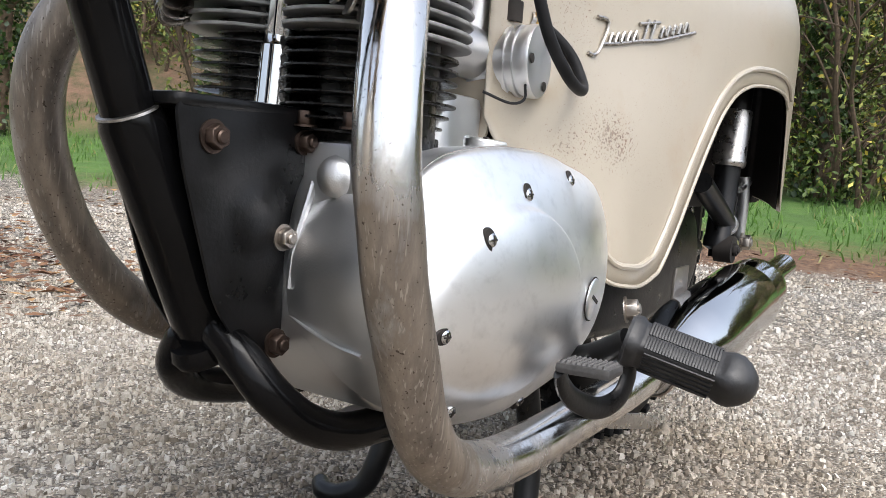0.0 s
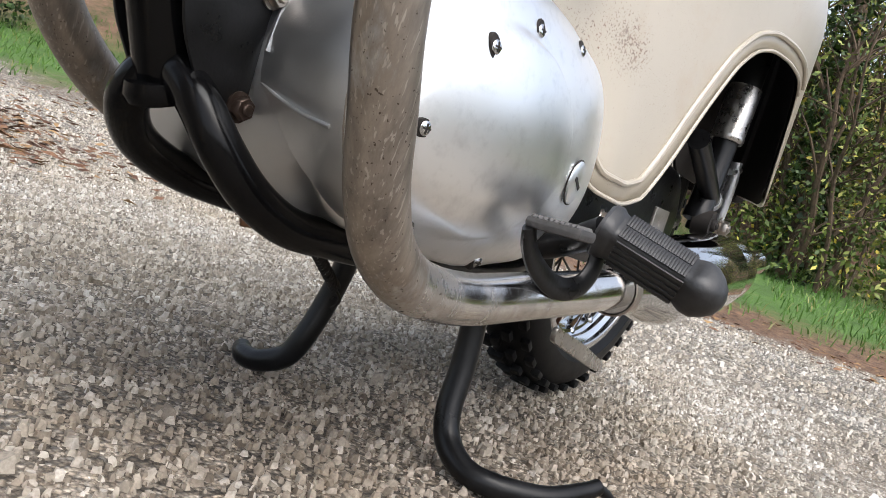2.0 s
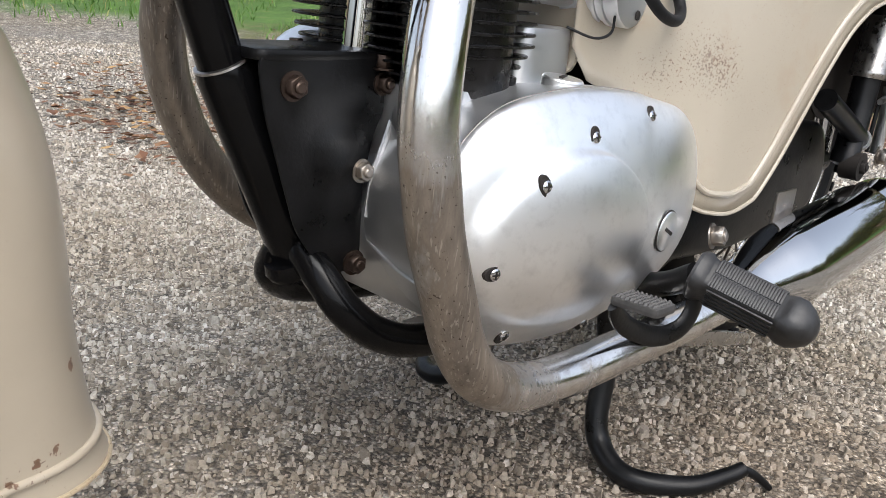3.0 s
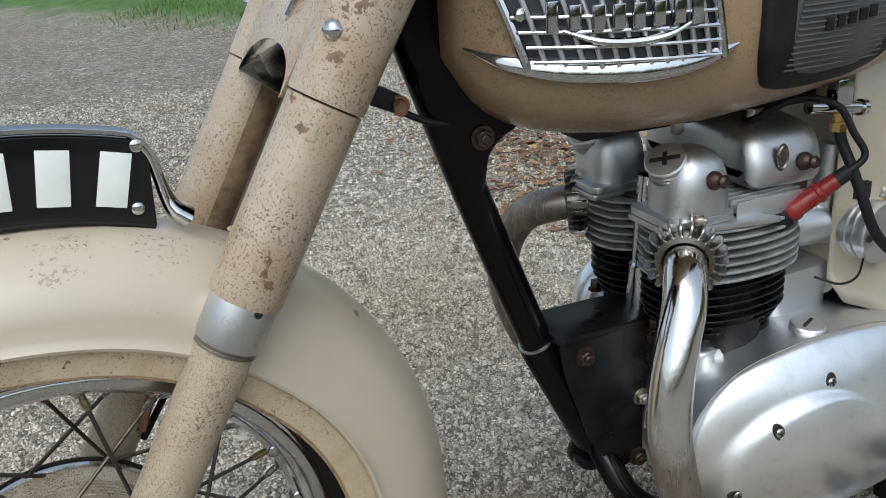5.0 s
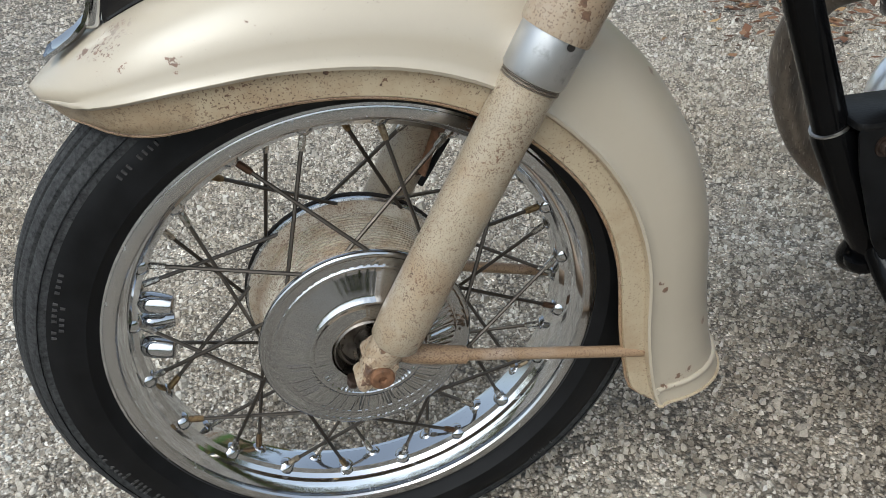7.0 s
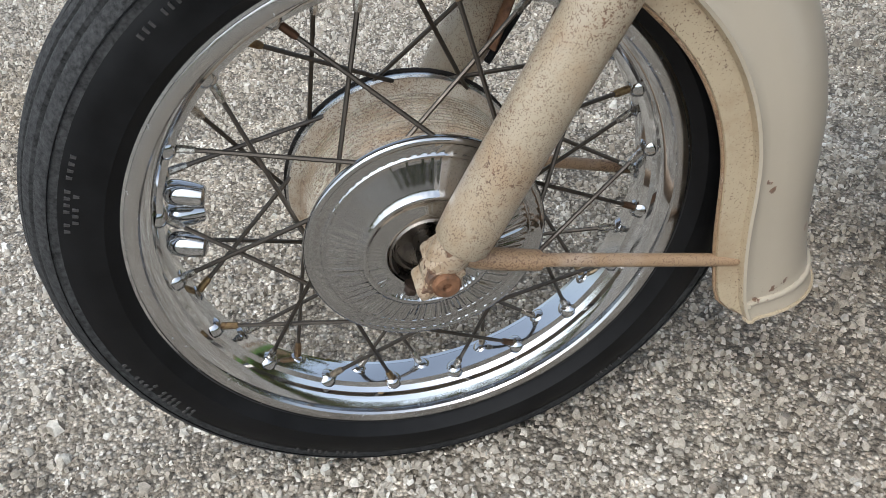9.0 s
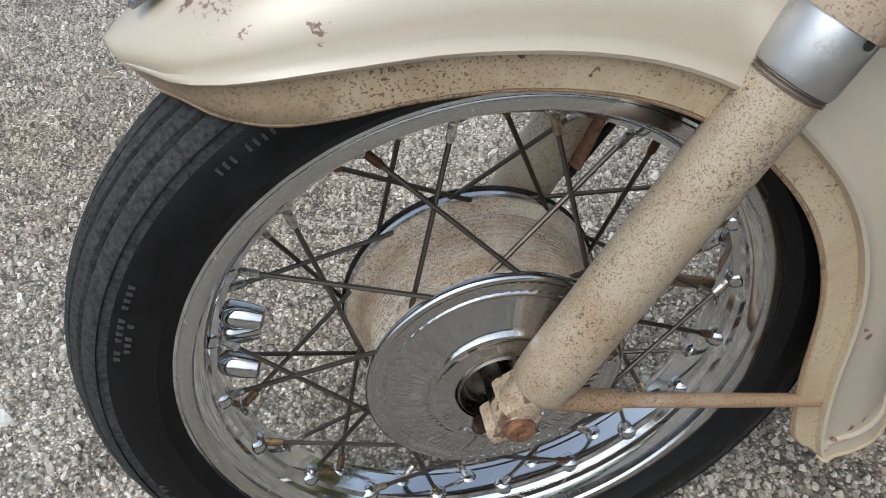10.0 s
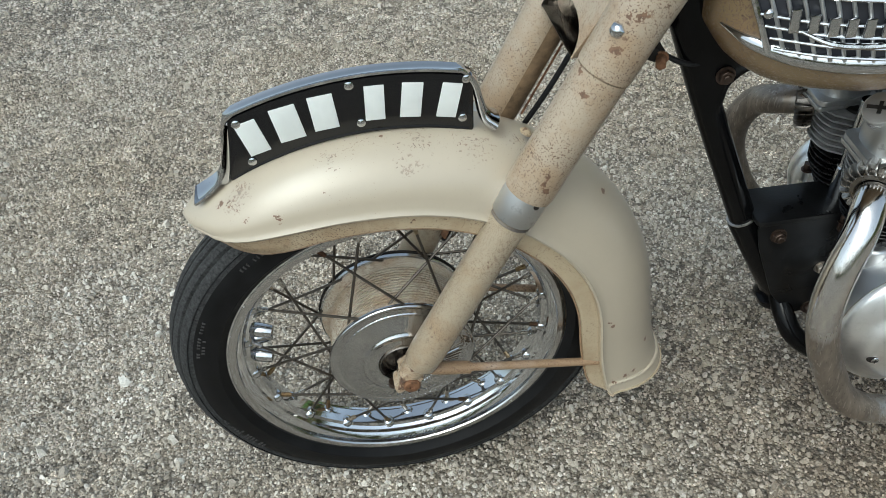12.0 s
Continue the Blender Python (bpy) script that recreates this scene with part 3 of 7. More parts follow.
def scatter_stones(name, count, x0, x1, y0, y1, size, lift, seed, tint):
    """Loose and bedded chippings, thousands of them, as one mesh."""
    rng = np.random.default_rng(seed)
    px, py = rng.uniform(x0, x1, count), rng.uniform(y0, y1, count)
    keep = np.array([verge_distance(a, b) < -0.1 - 0.5 * c for a, b, c in zip(px, py, rng.random(count))]) if x1 > 2.3 else np.ones(count, bool)
    rim = np.minimum(np.minimum(px - x0, x1 - px), np.minimum(py - y0, y1 - py))
    keep &= (rim > 0.45 * rng.random(count) ** 0.7)
    px, py = px[keep], py[keep]
    n = len(px)
    r = size[0] + (size[1] - size[0]) * rng.random(n) ** 2.3
    ang, stretch = rng.uniform(0, 6.283, n), rng.uniform(0.62, 1.0, n)
    tall = r * rng.uniform(0.75, 1.45, n)
    k = np.arange(5) * math.tau / 5
    rings = []
    tip, tilt_way = rng.uniform(0.0, 0.38, (n, 1)), rng.uniform(0, 6.283, (n, 1))
    for rad, h, tipped in ((1.0, -0.15, 0.0), (0.68, 0.80, 1.0)):
        jit = rng.uniform(0.68, 1.25, (n, 5))
        cx = np.cos(k)[None] * rad * jit
        cy = np.sin(k)[None] * rad * jit * stretch[:, None]
        hz = h + rng.uniform(-0.10, 0.10, (n, 5)) + tipped * tip * np.cos(k[None] - tilt_way)
        rings.append((cx, cy, hz))
    cx, cy, cz = (np.concatenate([q[i] for q in rings], 1) for i in range(3))
    ca, sa = np.cos(ang)[:, None], np.sin(ang)[:, None]
    vx = px[:, None] + r[:, None] * (cx * ca - cy * sa)
    vy = py[:, None] + r[:, None] * (cx * sa + cy * ca)
    vz = tall[:, None] * cz + (lift * r)[:, None]
    verts = np.stack([vx, vy, vz], -1).reshape(-1, 3)
    faces = []
    for i in range(5):
        j = (i + 1) % 5
        faces += [(i, j, 5 + j), (i, 5 + j, 5 + i)]
    faces += [(5, 6, 7), (5, 7, 8), (5, 8, 9)]
    tri = (np.array(faces)[None] + 10 * np.arange(n)[:, None, None]).reshape(-1)
    me = bpy.data.meshes.new(name)
    me.vertices.add(len(verts))
    me.vertices.foreach_set("co", verts.ravel())
    me.loops.add(len(tri))
    me.loops.foreach_set("vertex_index", tri.astype(np.int32))
    me.polygons.add(len(tri) // 3)
    me.polygons.foreach_set("loop_start", np.arange(0, len(tri), 3, dtype=np.int32))
    me.update(calc_edges=True)
    me.validate()
    m, nt, p = nodes_of(name + "_stone", (0.3, 0.28, 0.25), 0.8)
    g = nt.nodes.new("ShaderNodeNewGeometry")
    base = ramp(nt, g.outputs["Random Per Island"], tint)
    fine = ramp(nt, noise_tex(nt, coords(nt), 260.0, 4), [(0.3, 0.68), (0.7, 1.08)])
    broad = ramp(nt, noise_tex(nt, coords(nt), 1.6, 5), [(0.35, (0.84, 0.79, 0.715)), (0.7, (1.0, 1.0, 1.0))])
    dust = ramp(nt, noise_tex(nt, coords(nt), 11.0, 5, 0.65), [(0.42, 0.0), (0.66, 0.62)])
    base = mix(nt, dust, base, (0.44, 0.393, 0.33))
    # The stones take the same painted shade near the bike.
    base = mix(nt, earth_shade(nt, 0.7), base, mix(nt, 1.0, base, (0.56, 0.485, 0.415), "MULTIPLY"))
    nt.links.new(mix(nt, 1.0, mix(nt, 1.0, base, fine, "MULTIPLY"), broad, "MULTIPLY"), p.inputs["Base Color"])
    p.inputs["Specular IOR Level"].default_value = 0.3
    bump(nt, p, noise_tex(nt, coords(nt), 420.0, 4, 0.65), 0.5, 0.0015)
    me.materials.append(m)
    smooth(me, 62)
    ob = new(name, me)
    return tagged(ob, "loose grey and buff stone chippings bedded in the drive", "gravel", kind="stuff")


TINT = [(0.0, (0.19, 0.162, 0.135)), (0.2, (0.38, 0.345, 0.296)), (0.5, (0.56, 0.523, 0.463)), (0.78, (0.68, 0.65, 0.59)), (0.93, (0.79, 0.77, 0.72)), (1.0, (0.88, 0.87, 0.84))]
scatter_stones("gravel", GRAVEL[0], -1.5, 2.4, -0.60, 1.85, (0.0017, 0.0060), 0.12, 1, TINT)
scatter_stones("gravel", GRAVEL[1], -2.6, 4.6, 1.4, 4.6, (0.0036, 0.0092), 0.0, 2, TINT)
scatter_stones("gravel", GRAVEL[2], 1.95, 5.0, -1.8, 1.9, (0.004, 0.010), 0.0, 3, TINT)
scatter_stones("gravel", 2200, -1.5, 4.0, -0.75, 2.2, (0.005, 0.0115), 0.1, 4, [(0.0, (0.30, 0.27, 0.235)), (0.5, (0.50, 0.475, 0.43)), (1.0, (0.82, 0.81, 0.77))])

# ---- the motorcycle ----
bike = new("motorcycle")
tagged(bike, "old beige and black motorcycle with rust specks standing on gravel", "motorcycle")

# The forks are turned a little to the left round the steering head.
AXLE = Vector((0, 0, 0.298))
STEER = Matrix.Translation(AXLE) @ Matrix.Rotation(radians(5.4), 4, Vector((math.sin(0.48), 0, math.cos(0.48)))) @ Matrix.Translation(-AXLE)


def front(name, bm, material, parent=None, label="", angle=40):
    """A part of the steered front end."""
    ob = part(name, bm, material, parent or bike, label, angle)
    if parent is None:
        ob.matrix_local = STEER
    return ob


def wheel(cx, cz, tag, steered, tyre_r=0.305, tyre_w=0.047, spokes=40, knobbly=False):
    at = (cx, 0, cz)
    put = front if steered else (lambda name, bm, material, parent=None, label="", angle=40: part(name, bm, material, parent or bike, label, angle))
    side = (0, 1, 0)
    # tyre: carcass with ribbed shoulders
    prof, crown = [], []
    for i in range(25):
        a = -math.pi * 0.5 + math.pi * i / 24
        prof.append((0.243 + (tyre_r - 0.008 - 0.243) * math.cos(a) ** 0.75 if abs(a) < 1.57 else 0.243, tyre_w * math.sin(a)))
    prof = [(0.222, -0.030), (0.232, -0.0365)] + prof + [(0.232, 0.0365), (0.222, 0.030)]
    def flattened(bm):
        """The tyre gives a little where it stands."""
        for v in bm.verts:
            if v.co.z < 0.001:
                v.co.z = 0.001
        return bm

    tyre = put(tag + "_tyre", flattened(lathe(prof, at, side, 96)), M_TYRE, None, "black rubber tyre with ribbed tread and clean sidewall")
    if not knobbly:
        for k, (y0, y1) in enumerate(((-0.0405, -0.0325), (-0.0285, -0.0195), (-0.0155, -0.0065), (-0.003, 0.003), (0.0065, 0.0155), (0.0195, 0.0285), (0.0325, 0.0405))):
            top = lambda y: tyre_r - 0.0215 * (abs(y) / 0.041) ** 2.2
            rib = lathe([(top(y0) - 0.012, y0 - 0.0005), (top(y0) - 0.001, y0), (top((y0 + y1) / 2) + 0.0005, (y0 + y1) / 2), (top(y1) - 0.001, y1), (top(y1) - 0.012, y1 + 0.0005)], at, side, 120)
            for v in rib.verts:
                v.co.y += 0.0006 * math.sin(math.atan2(v.co.z - cz, v.co.x - cx) * 60 + k)
            part("tread_rib", flattened(rib), M_TREAD, tyre)
        for rr in (0.2445, 0.2475, 0.281):
            yy = -tyre_w * (0.965 if rr < 0.26 else 0.86)
            part("sidewall_line", lathe([(rr, yy + 0.001), (rr + 0.0006, yy - 0.0014), (rr + 0.0014, yy + 0.001)], at, side, 120), M_TYRE, tyre)
        marks = []
        for a0, n, rr, tall in ((118, 10, 0.266, 0.006), (150, 13, 0.268, 0.005), (158, 5, 0.262, 0.005), (196, 15, 0.272, 0.005), (203, 9, 0.265, 0.005), (238, 11, 0.272, 0.006), (305, 7, 0.272, 0.006)):
            for i in range(n):
                if (i * 7 + a0) % 5 == 0:
                    continue
                a = radians(a0 + 1.25 * i)
                marks.append(block((tall * 0.8, 0.0020, 0.0020), (0, 0, 0), 0, Matrix.Translation((cx + rr * math.cos(a), -tyre_w * math.sin(math.acos(min(1.0, ((rr - 0.243) / (tyre_r - 0.251)) ** 1.33))) - 0.0002, cz + rr * math.sin(a))) @ Matrix.Rotation(-a, 4, "Y")))
        tagged(part("sidewall_mark", bm_join(*marks), M_STUD, tyre), kind="stuff")
    else:
        for row, (y, dz) in enumerate(((-0.034, -0.012), (-0.014, -0.001), (0.006, -0.001), (0.026, -0.008), (0.038, -0.016))):
            b = block((0.017, 0.013, 0.009), (0, 0, 0), 0.0015)
            me = to_mesh("tread_block", b, M_TYRE)
            for i in range(44):
                a = 2 * math.pi * (i + 0.5 * (row % 2)) / 44
                share("tread_block", me, tyre, Matrix.Translation(at) @ Matrix.Rotation(-a, 4, "Y") @ Matrix.Translation((0, y, tyre_r - 0.003 + dz)))
    # rim: flanges, well and the dimple band
    rim_prof = [(0.2275, -0.0385), (0.2285, -0.036), (0.2255, -0.033), (0.2215, -0.030), (0.2155, -0.0275), (0.2115, -0.0235), (0.2105, -0.019), (0.2125, -0.0175), (0.2085, -0.0135), (0.2035, -0.012),
                (0.2025, 0.0), (0.2035, 0.012), (0.2085, 0.0135), (0.2125, 0.0175), (0.2105, 0.019), (0.2115, 0.0235), (0.2155, 0.0275), (0.2215, 0.030), (0.227, 0.033), (0.2305, 0.036), (0.2295, 0.0385),
                (0.2330, 0.0375), (0.2340, 0.034), (0.226, 0.028), (0.214, 0.010), (0.214, -0.010), (0.226, -0.028), (0.2340, -0.034), (0.2330, -0.0375)]
    rim = put(tag + "_rim", lathe(rim_prof, at, side, 120, closed=True), M_RIM, None, "chromed steel wheel rim with pitted chrome", 25)
    part("rim_flange", lathe([(0.2190, -0.0365), (0.2205, -0.0385), (0.2280, -0.0396), (0.2305, -0.0385), (0.2312, -0.0365), (0.2215, -0.0350)], at, side, 120, closed=True), M_RIMEDGE, rim)
    # spokes run from the hub flanges to the rim, crossing each other
    spoke_me, bolt_me, cup_me = {}, None, None
    cup_me = to_mesh("rim_dimple", lathe([(0.0100, -0.003), (0.0088, 0.0012), (0.0062, 0.0042), (0.0046, 0.0052), (0.0, 0.0052)], seg=18), M_CHROME)
    weight_me = to_mesh("balance_weight", lathe([(0.0, 0.0015), (0.0070, 0.002), (0.0098, 0.005), (0.0106, 0.012), (0.0100, 0.022), (0.0086, 0.0305), (0.0070, 0.0318), (0.0, 0.0318)], seg=24), M_CHROME)
    nip_me = to_mesh("spoke_nipple", lathe([(0.0033, -0.004), (0.0033, 0.009), (0.0025, 0.0125), (0.0, 0.0125)], seg=8), M_NIPPLE)
    per = spokes // 2
    for s, (hub_r, hub_y) in enumerate(((0.094, -0.046), (0.098, 0.040))):
        for i in range(per):
            a_hub = 2 * math.pi * (i + 0.36) / per + (0.0 if s == 0 else math.pi / per)
            sweep = (1 if i % 2 == 0 else -1) * 2 * math.pi * 2.0 / per
            a_rim = a_hub + sweep
            y_rim = -0.007 if s == 0 else 0.007
            h = Vector((cx + hub_r * math.cos(a_hub), hub_y + (0.003 if i % 2 else -0.003), cz + hub_r * math.sin(a_hub)))
            e = Vector((cx + 0.2045 * math.cos(a_rim), y_rim, cz + 0.2045 * math.sin(a_rim)))
            d = (h - e).normalized()
            part("spoke", tube([e, h], 0.0019, 7, 1), M_SPOKE, rim)
            share("spoke_nipple", nip_me, rim, frame_to(d, e + d * 0.006))
            inward = Vector((-math.cos(a_rim), 0, -math.sin(a_rim)))
            share("rim_dimple", cup_me, rim, frame_to((inward + d).normalized(), e - inward * 0.001))
    if steered:
        for a, y_rim, tilt in ((161.5, -0.006, 0.10), (170.5, 0.004, -0.02), (175.6, -0.006, -0.12)):
            a = radians(a)
            e = Vector((cx + 0.2040 * math.cos(a), y_rim, cz + 0.2040 * math.sin(a)))
            share("balance_weight", weight_me, rim, frame_to((-math.cos(a + tilt), -0.25 if y_rim < 0 else 0.2, -math.sin(a + tilt)), e))
    return tyre, rim


tyre, rim = wheel(0.0, 0.298, "front", True)


# hub: finned iron drum, chromed trim towards the fork, fluted to streak its reflections
def hub():
    at, side = (0, 0, 0.298), (0, -1, 0)
    prof = [(0.03, -0.044), (0.1015, -0.044), (0.1035, -0.041), (0.1035, -0.034), (0.099, -0.032), (0.0925, -0.029)]
    y = -0.027
    while y < 0.030:
        prof += [(0.0930, y), (0.0946, y + 0.0006), (0.0948, y + 0.0019), (0.0946, y + 0.0028), (0.0930, y + 0.0034)]
        y += 0.0046
    prof += [(0.0925, 0.036), (0.098, 0.040), (0.099, 0.046), (0.095, 0.049), (0.03, 0.049)]
    drum = front("front_hub", lathe(prof, at, side, 96), M_DRUM, None, "finned cast-iron brake drum with surface rust", 30)
    part("hub_flange", lathe([(0.096, -0.0455), (0.105, -0.044), (0.1055, -0.037), (0.103, -0.036), (0.103, -0.042), (0.096, -0.043)], at, side, 96, closed=True), M_RIMEDGE, drum)
    part("flange_edge", lathe([(0.1040, -0.0475), (0.1068, -0.0465), (0.1068, -0.0445), (0.1040, -0.0440)], at, side, 96, closed=True), M_DARK, drum)
    # trim disc: rolled lip, knurled band, steep cone; uneven radial flutes imitate streaked reflections
    bm = bmesh.new()
    rings = []
    seg = 720
    rng = random.Random(41)
    waves = [(n, rng.uniform(0, 6.283)) for n in (43, 57, 71, 84)]
    profile = [(0.0985, 0.044, 0), (0.0997, 0.0475, 0), (0.0992, 0.0505, 0), (0.0970, 0.0518, 0), (0.0945, 0.0514, 0), (0.0938, 0.0506, 0.3), (0.0915, 0.0510, 1.0), (0.0885, 0.0513, 1.0), (0.0862, 0.0514, 0.3), (0.0855, 0.0527, 0), (0.0838, 0.0530, 0), (0.0828, 0.0521, 0),
               (0.0800, 0.0530, 0.9), (0.0740, 0.0549, 1.0), (0.0670, 0.0572, 1.0), (0.0600, 0.0595, 1.0), (0.0560, 0.0607, 0.6), (0.0550, 0.0625, 0), (0.0530, 0.0634, 0), (0.0512, 0.0626, 0), (0.0500, 0.0612, 0.4), (0.0450, 0.0620, 0.9), (0.0400, 0.0628, 0.7), (0.0365, 0.0634, 0), (0.0345, 0.0628, 0), (0.0335, 0.055, 0)]
    for r, h, flute in profile:
        ring = []
        knurl = 0.084 < r < 0.094
        for i in range(seg):
            a = 2 * math.pi * i / seg
            if knurl:
                wob = 0.00045 * math.sin(70 * a + 1.5 * math.sin(9 * a)) * math.sin(900 * r)
            else:
                wob = 0.00055 * sum(math.sin(n * a + ph + 30 * r * math.sin(3 * a + ph)) for n, ph in waves) * (0.02 + 0.98 * (0.5 - 0.5 * math.sin(a - 0.35)) ** 1.3)
            ring.append(bm.verts.new((r * math.cos(a), -(h + wob * flute), 0.298 + r * math.sin(a))))
        rings.append(ring)
    for a, b in zip(rings[:-1], rings[1:]):
        for i in range(seg):
            bm.faces.new((a[i], a[(i + 1) % seg], b[(i + 1) % seg], b[i]))
    part("hub_trim", bm, M_TRIM, drum, "chromed hub trim with radial flutes shaped as streaked reflections", 60)
    part("bearing_recess", bm_join(lathe([(0.0335, 0.062), (0.0318, 0.0635), (0.0305, 0.061), (0.0300, 0.050), (0.0275, 0.050), (0.0270, 0.054), (0.0255, 0.054), (0.0250, 0.048), (0.012, 0.046), (0.012, 0.075), (0.0, 0.075)], at, side, 48)), M_OILY, drum, "dark greasy bearing recess", 30)
    return drum


hub()

# fork legs
RAKE = Vector((0.498, 0, 0.867))


def leg_at(z, y):
    return Vector((0.022 + (z - 0.322) * 0.575, y, z))


for y in (-0.083, 0.083):
    o = leg_at(0.305, y)

    def along(z):
        return (z - 0.305) / RAKE.z

    leg = front("fork_slider", lathe([(0.0, along(0.318)), (0.0195, along(0.318)), (0.0225, along(0.322)), (0.0235, along(0.34)), (0.0235, along(0.545)), (0.0215, along(0.547)), (0.0, along(0.547))], o, RAKE, 40), M_SLIDER, None, "finely speckled beige fork slider tube")
    part("oil_seal_holder", lathe([(0.0, along(0.548)), (0.0250, along(0.548)), (0.0265, along(0.551)), (0.0265, along(0.580)), (0.0255, along(0.584)), (0, along(0.584))], o, RAKE, 40), M_ZINC, leg, "dull zinc collar")
    part("seal_thread", bm_join(*[lathe([(0.0235, along(0.5430 + 0.0018 * k)), (0.0250, along(0.5438 + 0.0018 * k)), (0.0235, along(0.5446 + 0.0018 * k))], o, RAKE, 32) for k in range(3)]), M_BOLT, leg)
    part("collar_hole", lathe([(0.0, 0), (0.0032, 0), (0.0032, 0.0012), (0, 0.0012)], leg_at(0.577, y) + Vector((0.004, math.copysign(0.0262, y), 0)), (0.1, math.copysign(1, y), 0), 12), M_DARK, leg)
    shroud = front("fork_shroud", lathe([(0.025, along(0.5805)), (0.0283, along(0.5805)), (0.0290, along(0.585)), (0.0288, along(0.64)), (0.0290, along(0.7185)), (0.0275, along(0.7195)), (0.0, along(0.7195))], o, RAKE, 40), M_FORK, None, "speckled beige fork cover tube")
    part("shroud_seam", tube([leg_at(0.59, y) + Vector((0.024, 0.0165 if y < 0 else -0.0165, -0.014)), leg_at(0.70, y) + Vector((0.024, 0.0165 if y < 0 else -0.0165, -0.014))], 0.0014, 6, 1), M_RUST, shroud)
    if y > 0:
        strip, m0 = bmesh.new(), frame_to(RAKE, o)
        rows = []
        for zz in (0.583, 0.62, 0.66, 0.70, 0.7185):
            way = m0.to_3x3().inverted() @ Vector((0.35, -0.94, 0))
            mid = math.atan2(way.y, way.x)
            rows.append([strip.verts.new(m0 @ Vector((0.0293 * math.cos(mid + q), 0.0293 * math.sin(mid + q), along(zz)))) for q in [radians(-24 + 4.2 * k) for k in range(13)]])
        for ra, rb in zip(rows[:-1], rows[1:]):
            for k in range(12):
                strip.faces.new((ra[k], ra[k + 1], rb[k + 1], rb[k]))
        part("bare_strip", strip, M_SEAM, shroud, "brown bare metal where the paint has gone")
    # foot of the leg: clamp split across the leg, with the axle end between its halves
    s = math.copysign(1, y)
    lean30 = Matrix.Rotation(radians(-30), 4, "Y")
    upper = bm_join(block((0.042, 0.036, 0.017), (0.0115, y - s * 0.003, 0.3125), 0.006, lean30), lathe([(0.0, -0.018), (0.0150, -0.018), (0.0166, -0.014), (0.0166, 0.012), (0.0160, 0.016), (0.0, 0.016)], (0.0145, y, 0.3165), RAKE, 24))
    clamp = part("axle_clamp", upper, M_CHIPPED, leg, "chipped beige axle clamp with rust")
    part("clamp_cap", bm_join(block((0.043, 0.033, 0.0115), (0.0015, y - s * 0.001, 0.2935), 0.005, lean30), lathe([(0.0, -0.016), (0.0130, -0.016), (0.0150, -0.012), (0.0150, 0.013), (0.0130, 0.0155), (0.0, 0.0155)], (0.003, y, 0.2945), (0, s, 0), 28)), M_CHIPPED, leg, "chipped beige axle cap with rust")
    part("axle_nut", lathe([(0.0, 0.0), (0.0112, 0.0), (0.0112, 0.003), (0.0094, 0.0046), (0.0040, 0.0046), (0.0032, 0.0020), (0, 0.0020)], (0.0045, y + s * 0.0155, 0.2950), (0, s, 0), 24), M_RUST, leg, "rusty axle end")
    part("clamp_stud", hexbolt((-0.0185, y - s * 0.004, 0.2825), (-0.5, 0, -0.86), 0.006, 0.006), M_DARKBOLT, leg)
    part("clamp_stud", hexbolt((0.0135, y - s * 0.004, 0.2880), (-0.5, 0, -0.86), 0.006, 0.006), M_DARKBOLT, leg)
front("front_axle", lathe([(0.008, -0.085), (0.008, 0.085)], (0, 0, 0.298), (0, 1, 0), 16), M_DARK)


# ---- front mudguard ----
def lerp(x, table):
    for (a, fa), (b, fb) in zip(table[:-1], table[1:]):
        if x <= b:
            t = max(0.0, (x - a) / (b - a))
            return fa + (fb - fa) * t
    return table[-1][1]


def ease(x, table):
    """The same, rounded off at the given points."""
    return sum(lerp(x + d, table) for d in (-3, -1.5, 0, 1.5, 3)) / 5


# s runs over the crown from the front tip (0) back: degrees round the wheel, then straight down behind it
GUARD_B = [(0, 0.004), (2, 0.014), (6, 0.026), (12, 0.039), (22, 0.053), (38, 0.063), (54, 0.069), (84, 0.083), (130, 0.090), (174, 0.098)]
GUARD_E = [(0, 0.020), (2, 0.039), (5, 0.056), (10, 0.073), (17, 0.083), (28, 0.088), (54, 0.098), (84, 0.113), (130, 0.120), (174, 0.124)]
GUARD_R = [(0, 0.350), (8, 0.351), (20, 0.349), (39, 0.345), (59, 0.349), (84, 0.357), (129, 0.362)]
GUARD_W = [(0, 0.006), (1.5, 0.028), (4, 0.049), (8, 0.066), (15, 0.076), (26, 0.078), (174, 0.078)]


def guard_frame(s):
    """The crown point and the way inwards at s."""
    a = 129.0 - s
    if a >= 2:
        r = sum(lerp(s + d, GUARD_R) for d in (-10, -5, 0, 5, 10)) / 5
        return Vector((r * math.cos(radians(a)), 0, 0.298 + r * math.sin(radians(a)))), Vector((-math.cos(radians(a)), 0, -math.sin(radians(a))))
    d = (2 - a) / 45.0
    return Vector((0.362 + 0.006 * d + 0.020 * d * d, 0, 0.310 - 0.157 * d)), Vector((-1, 0, 0.06 * d)).normalized()


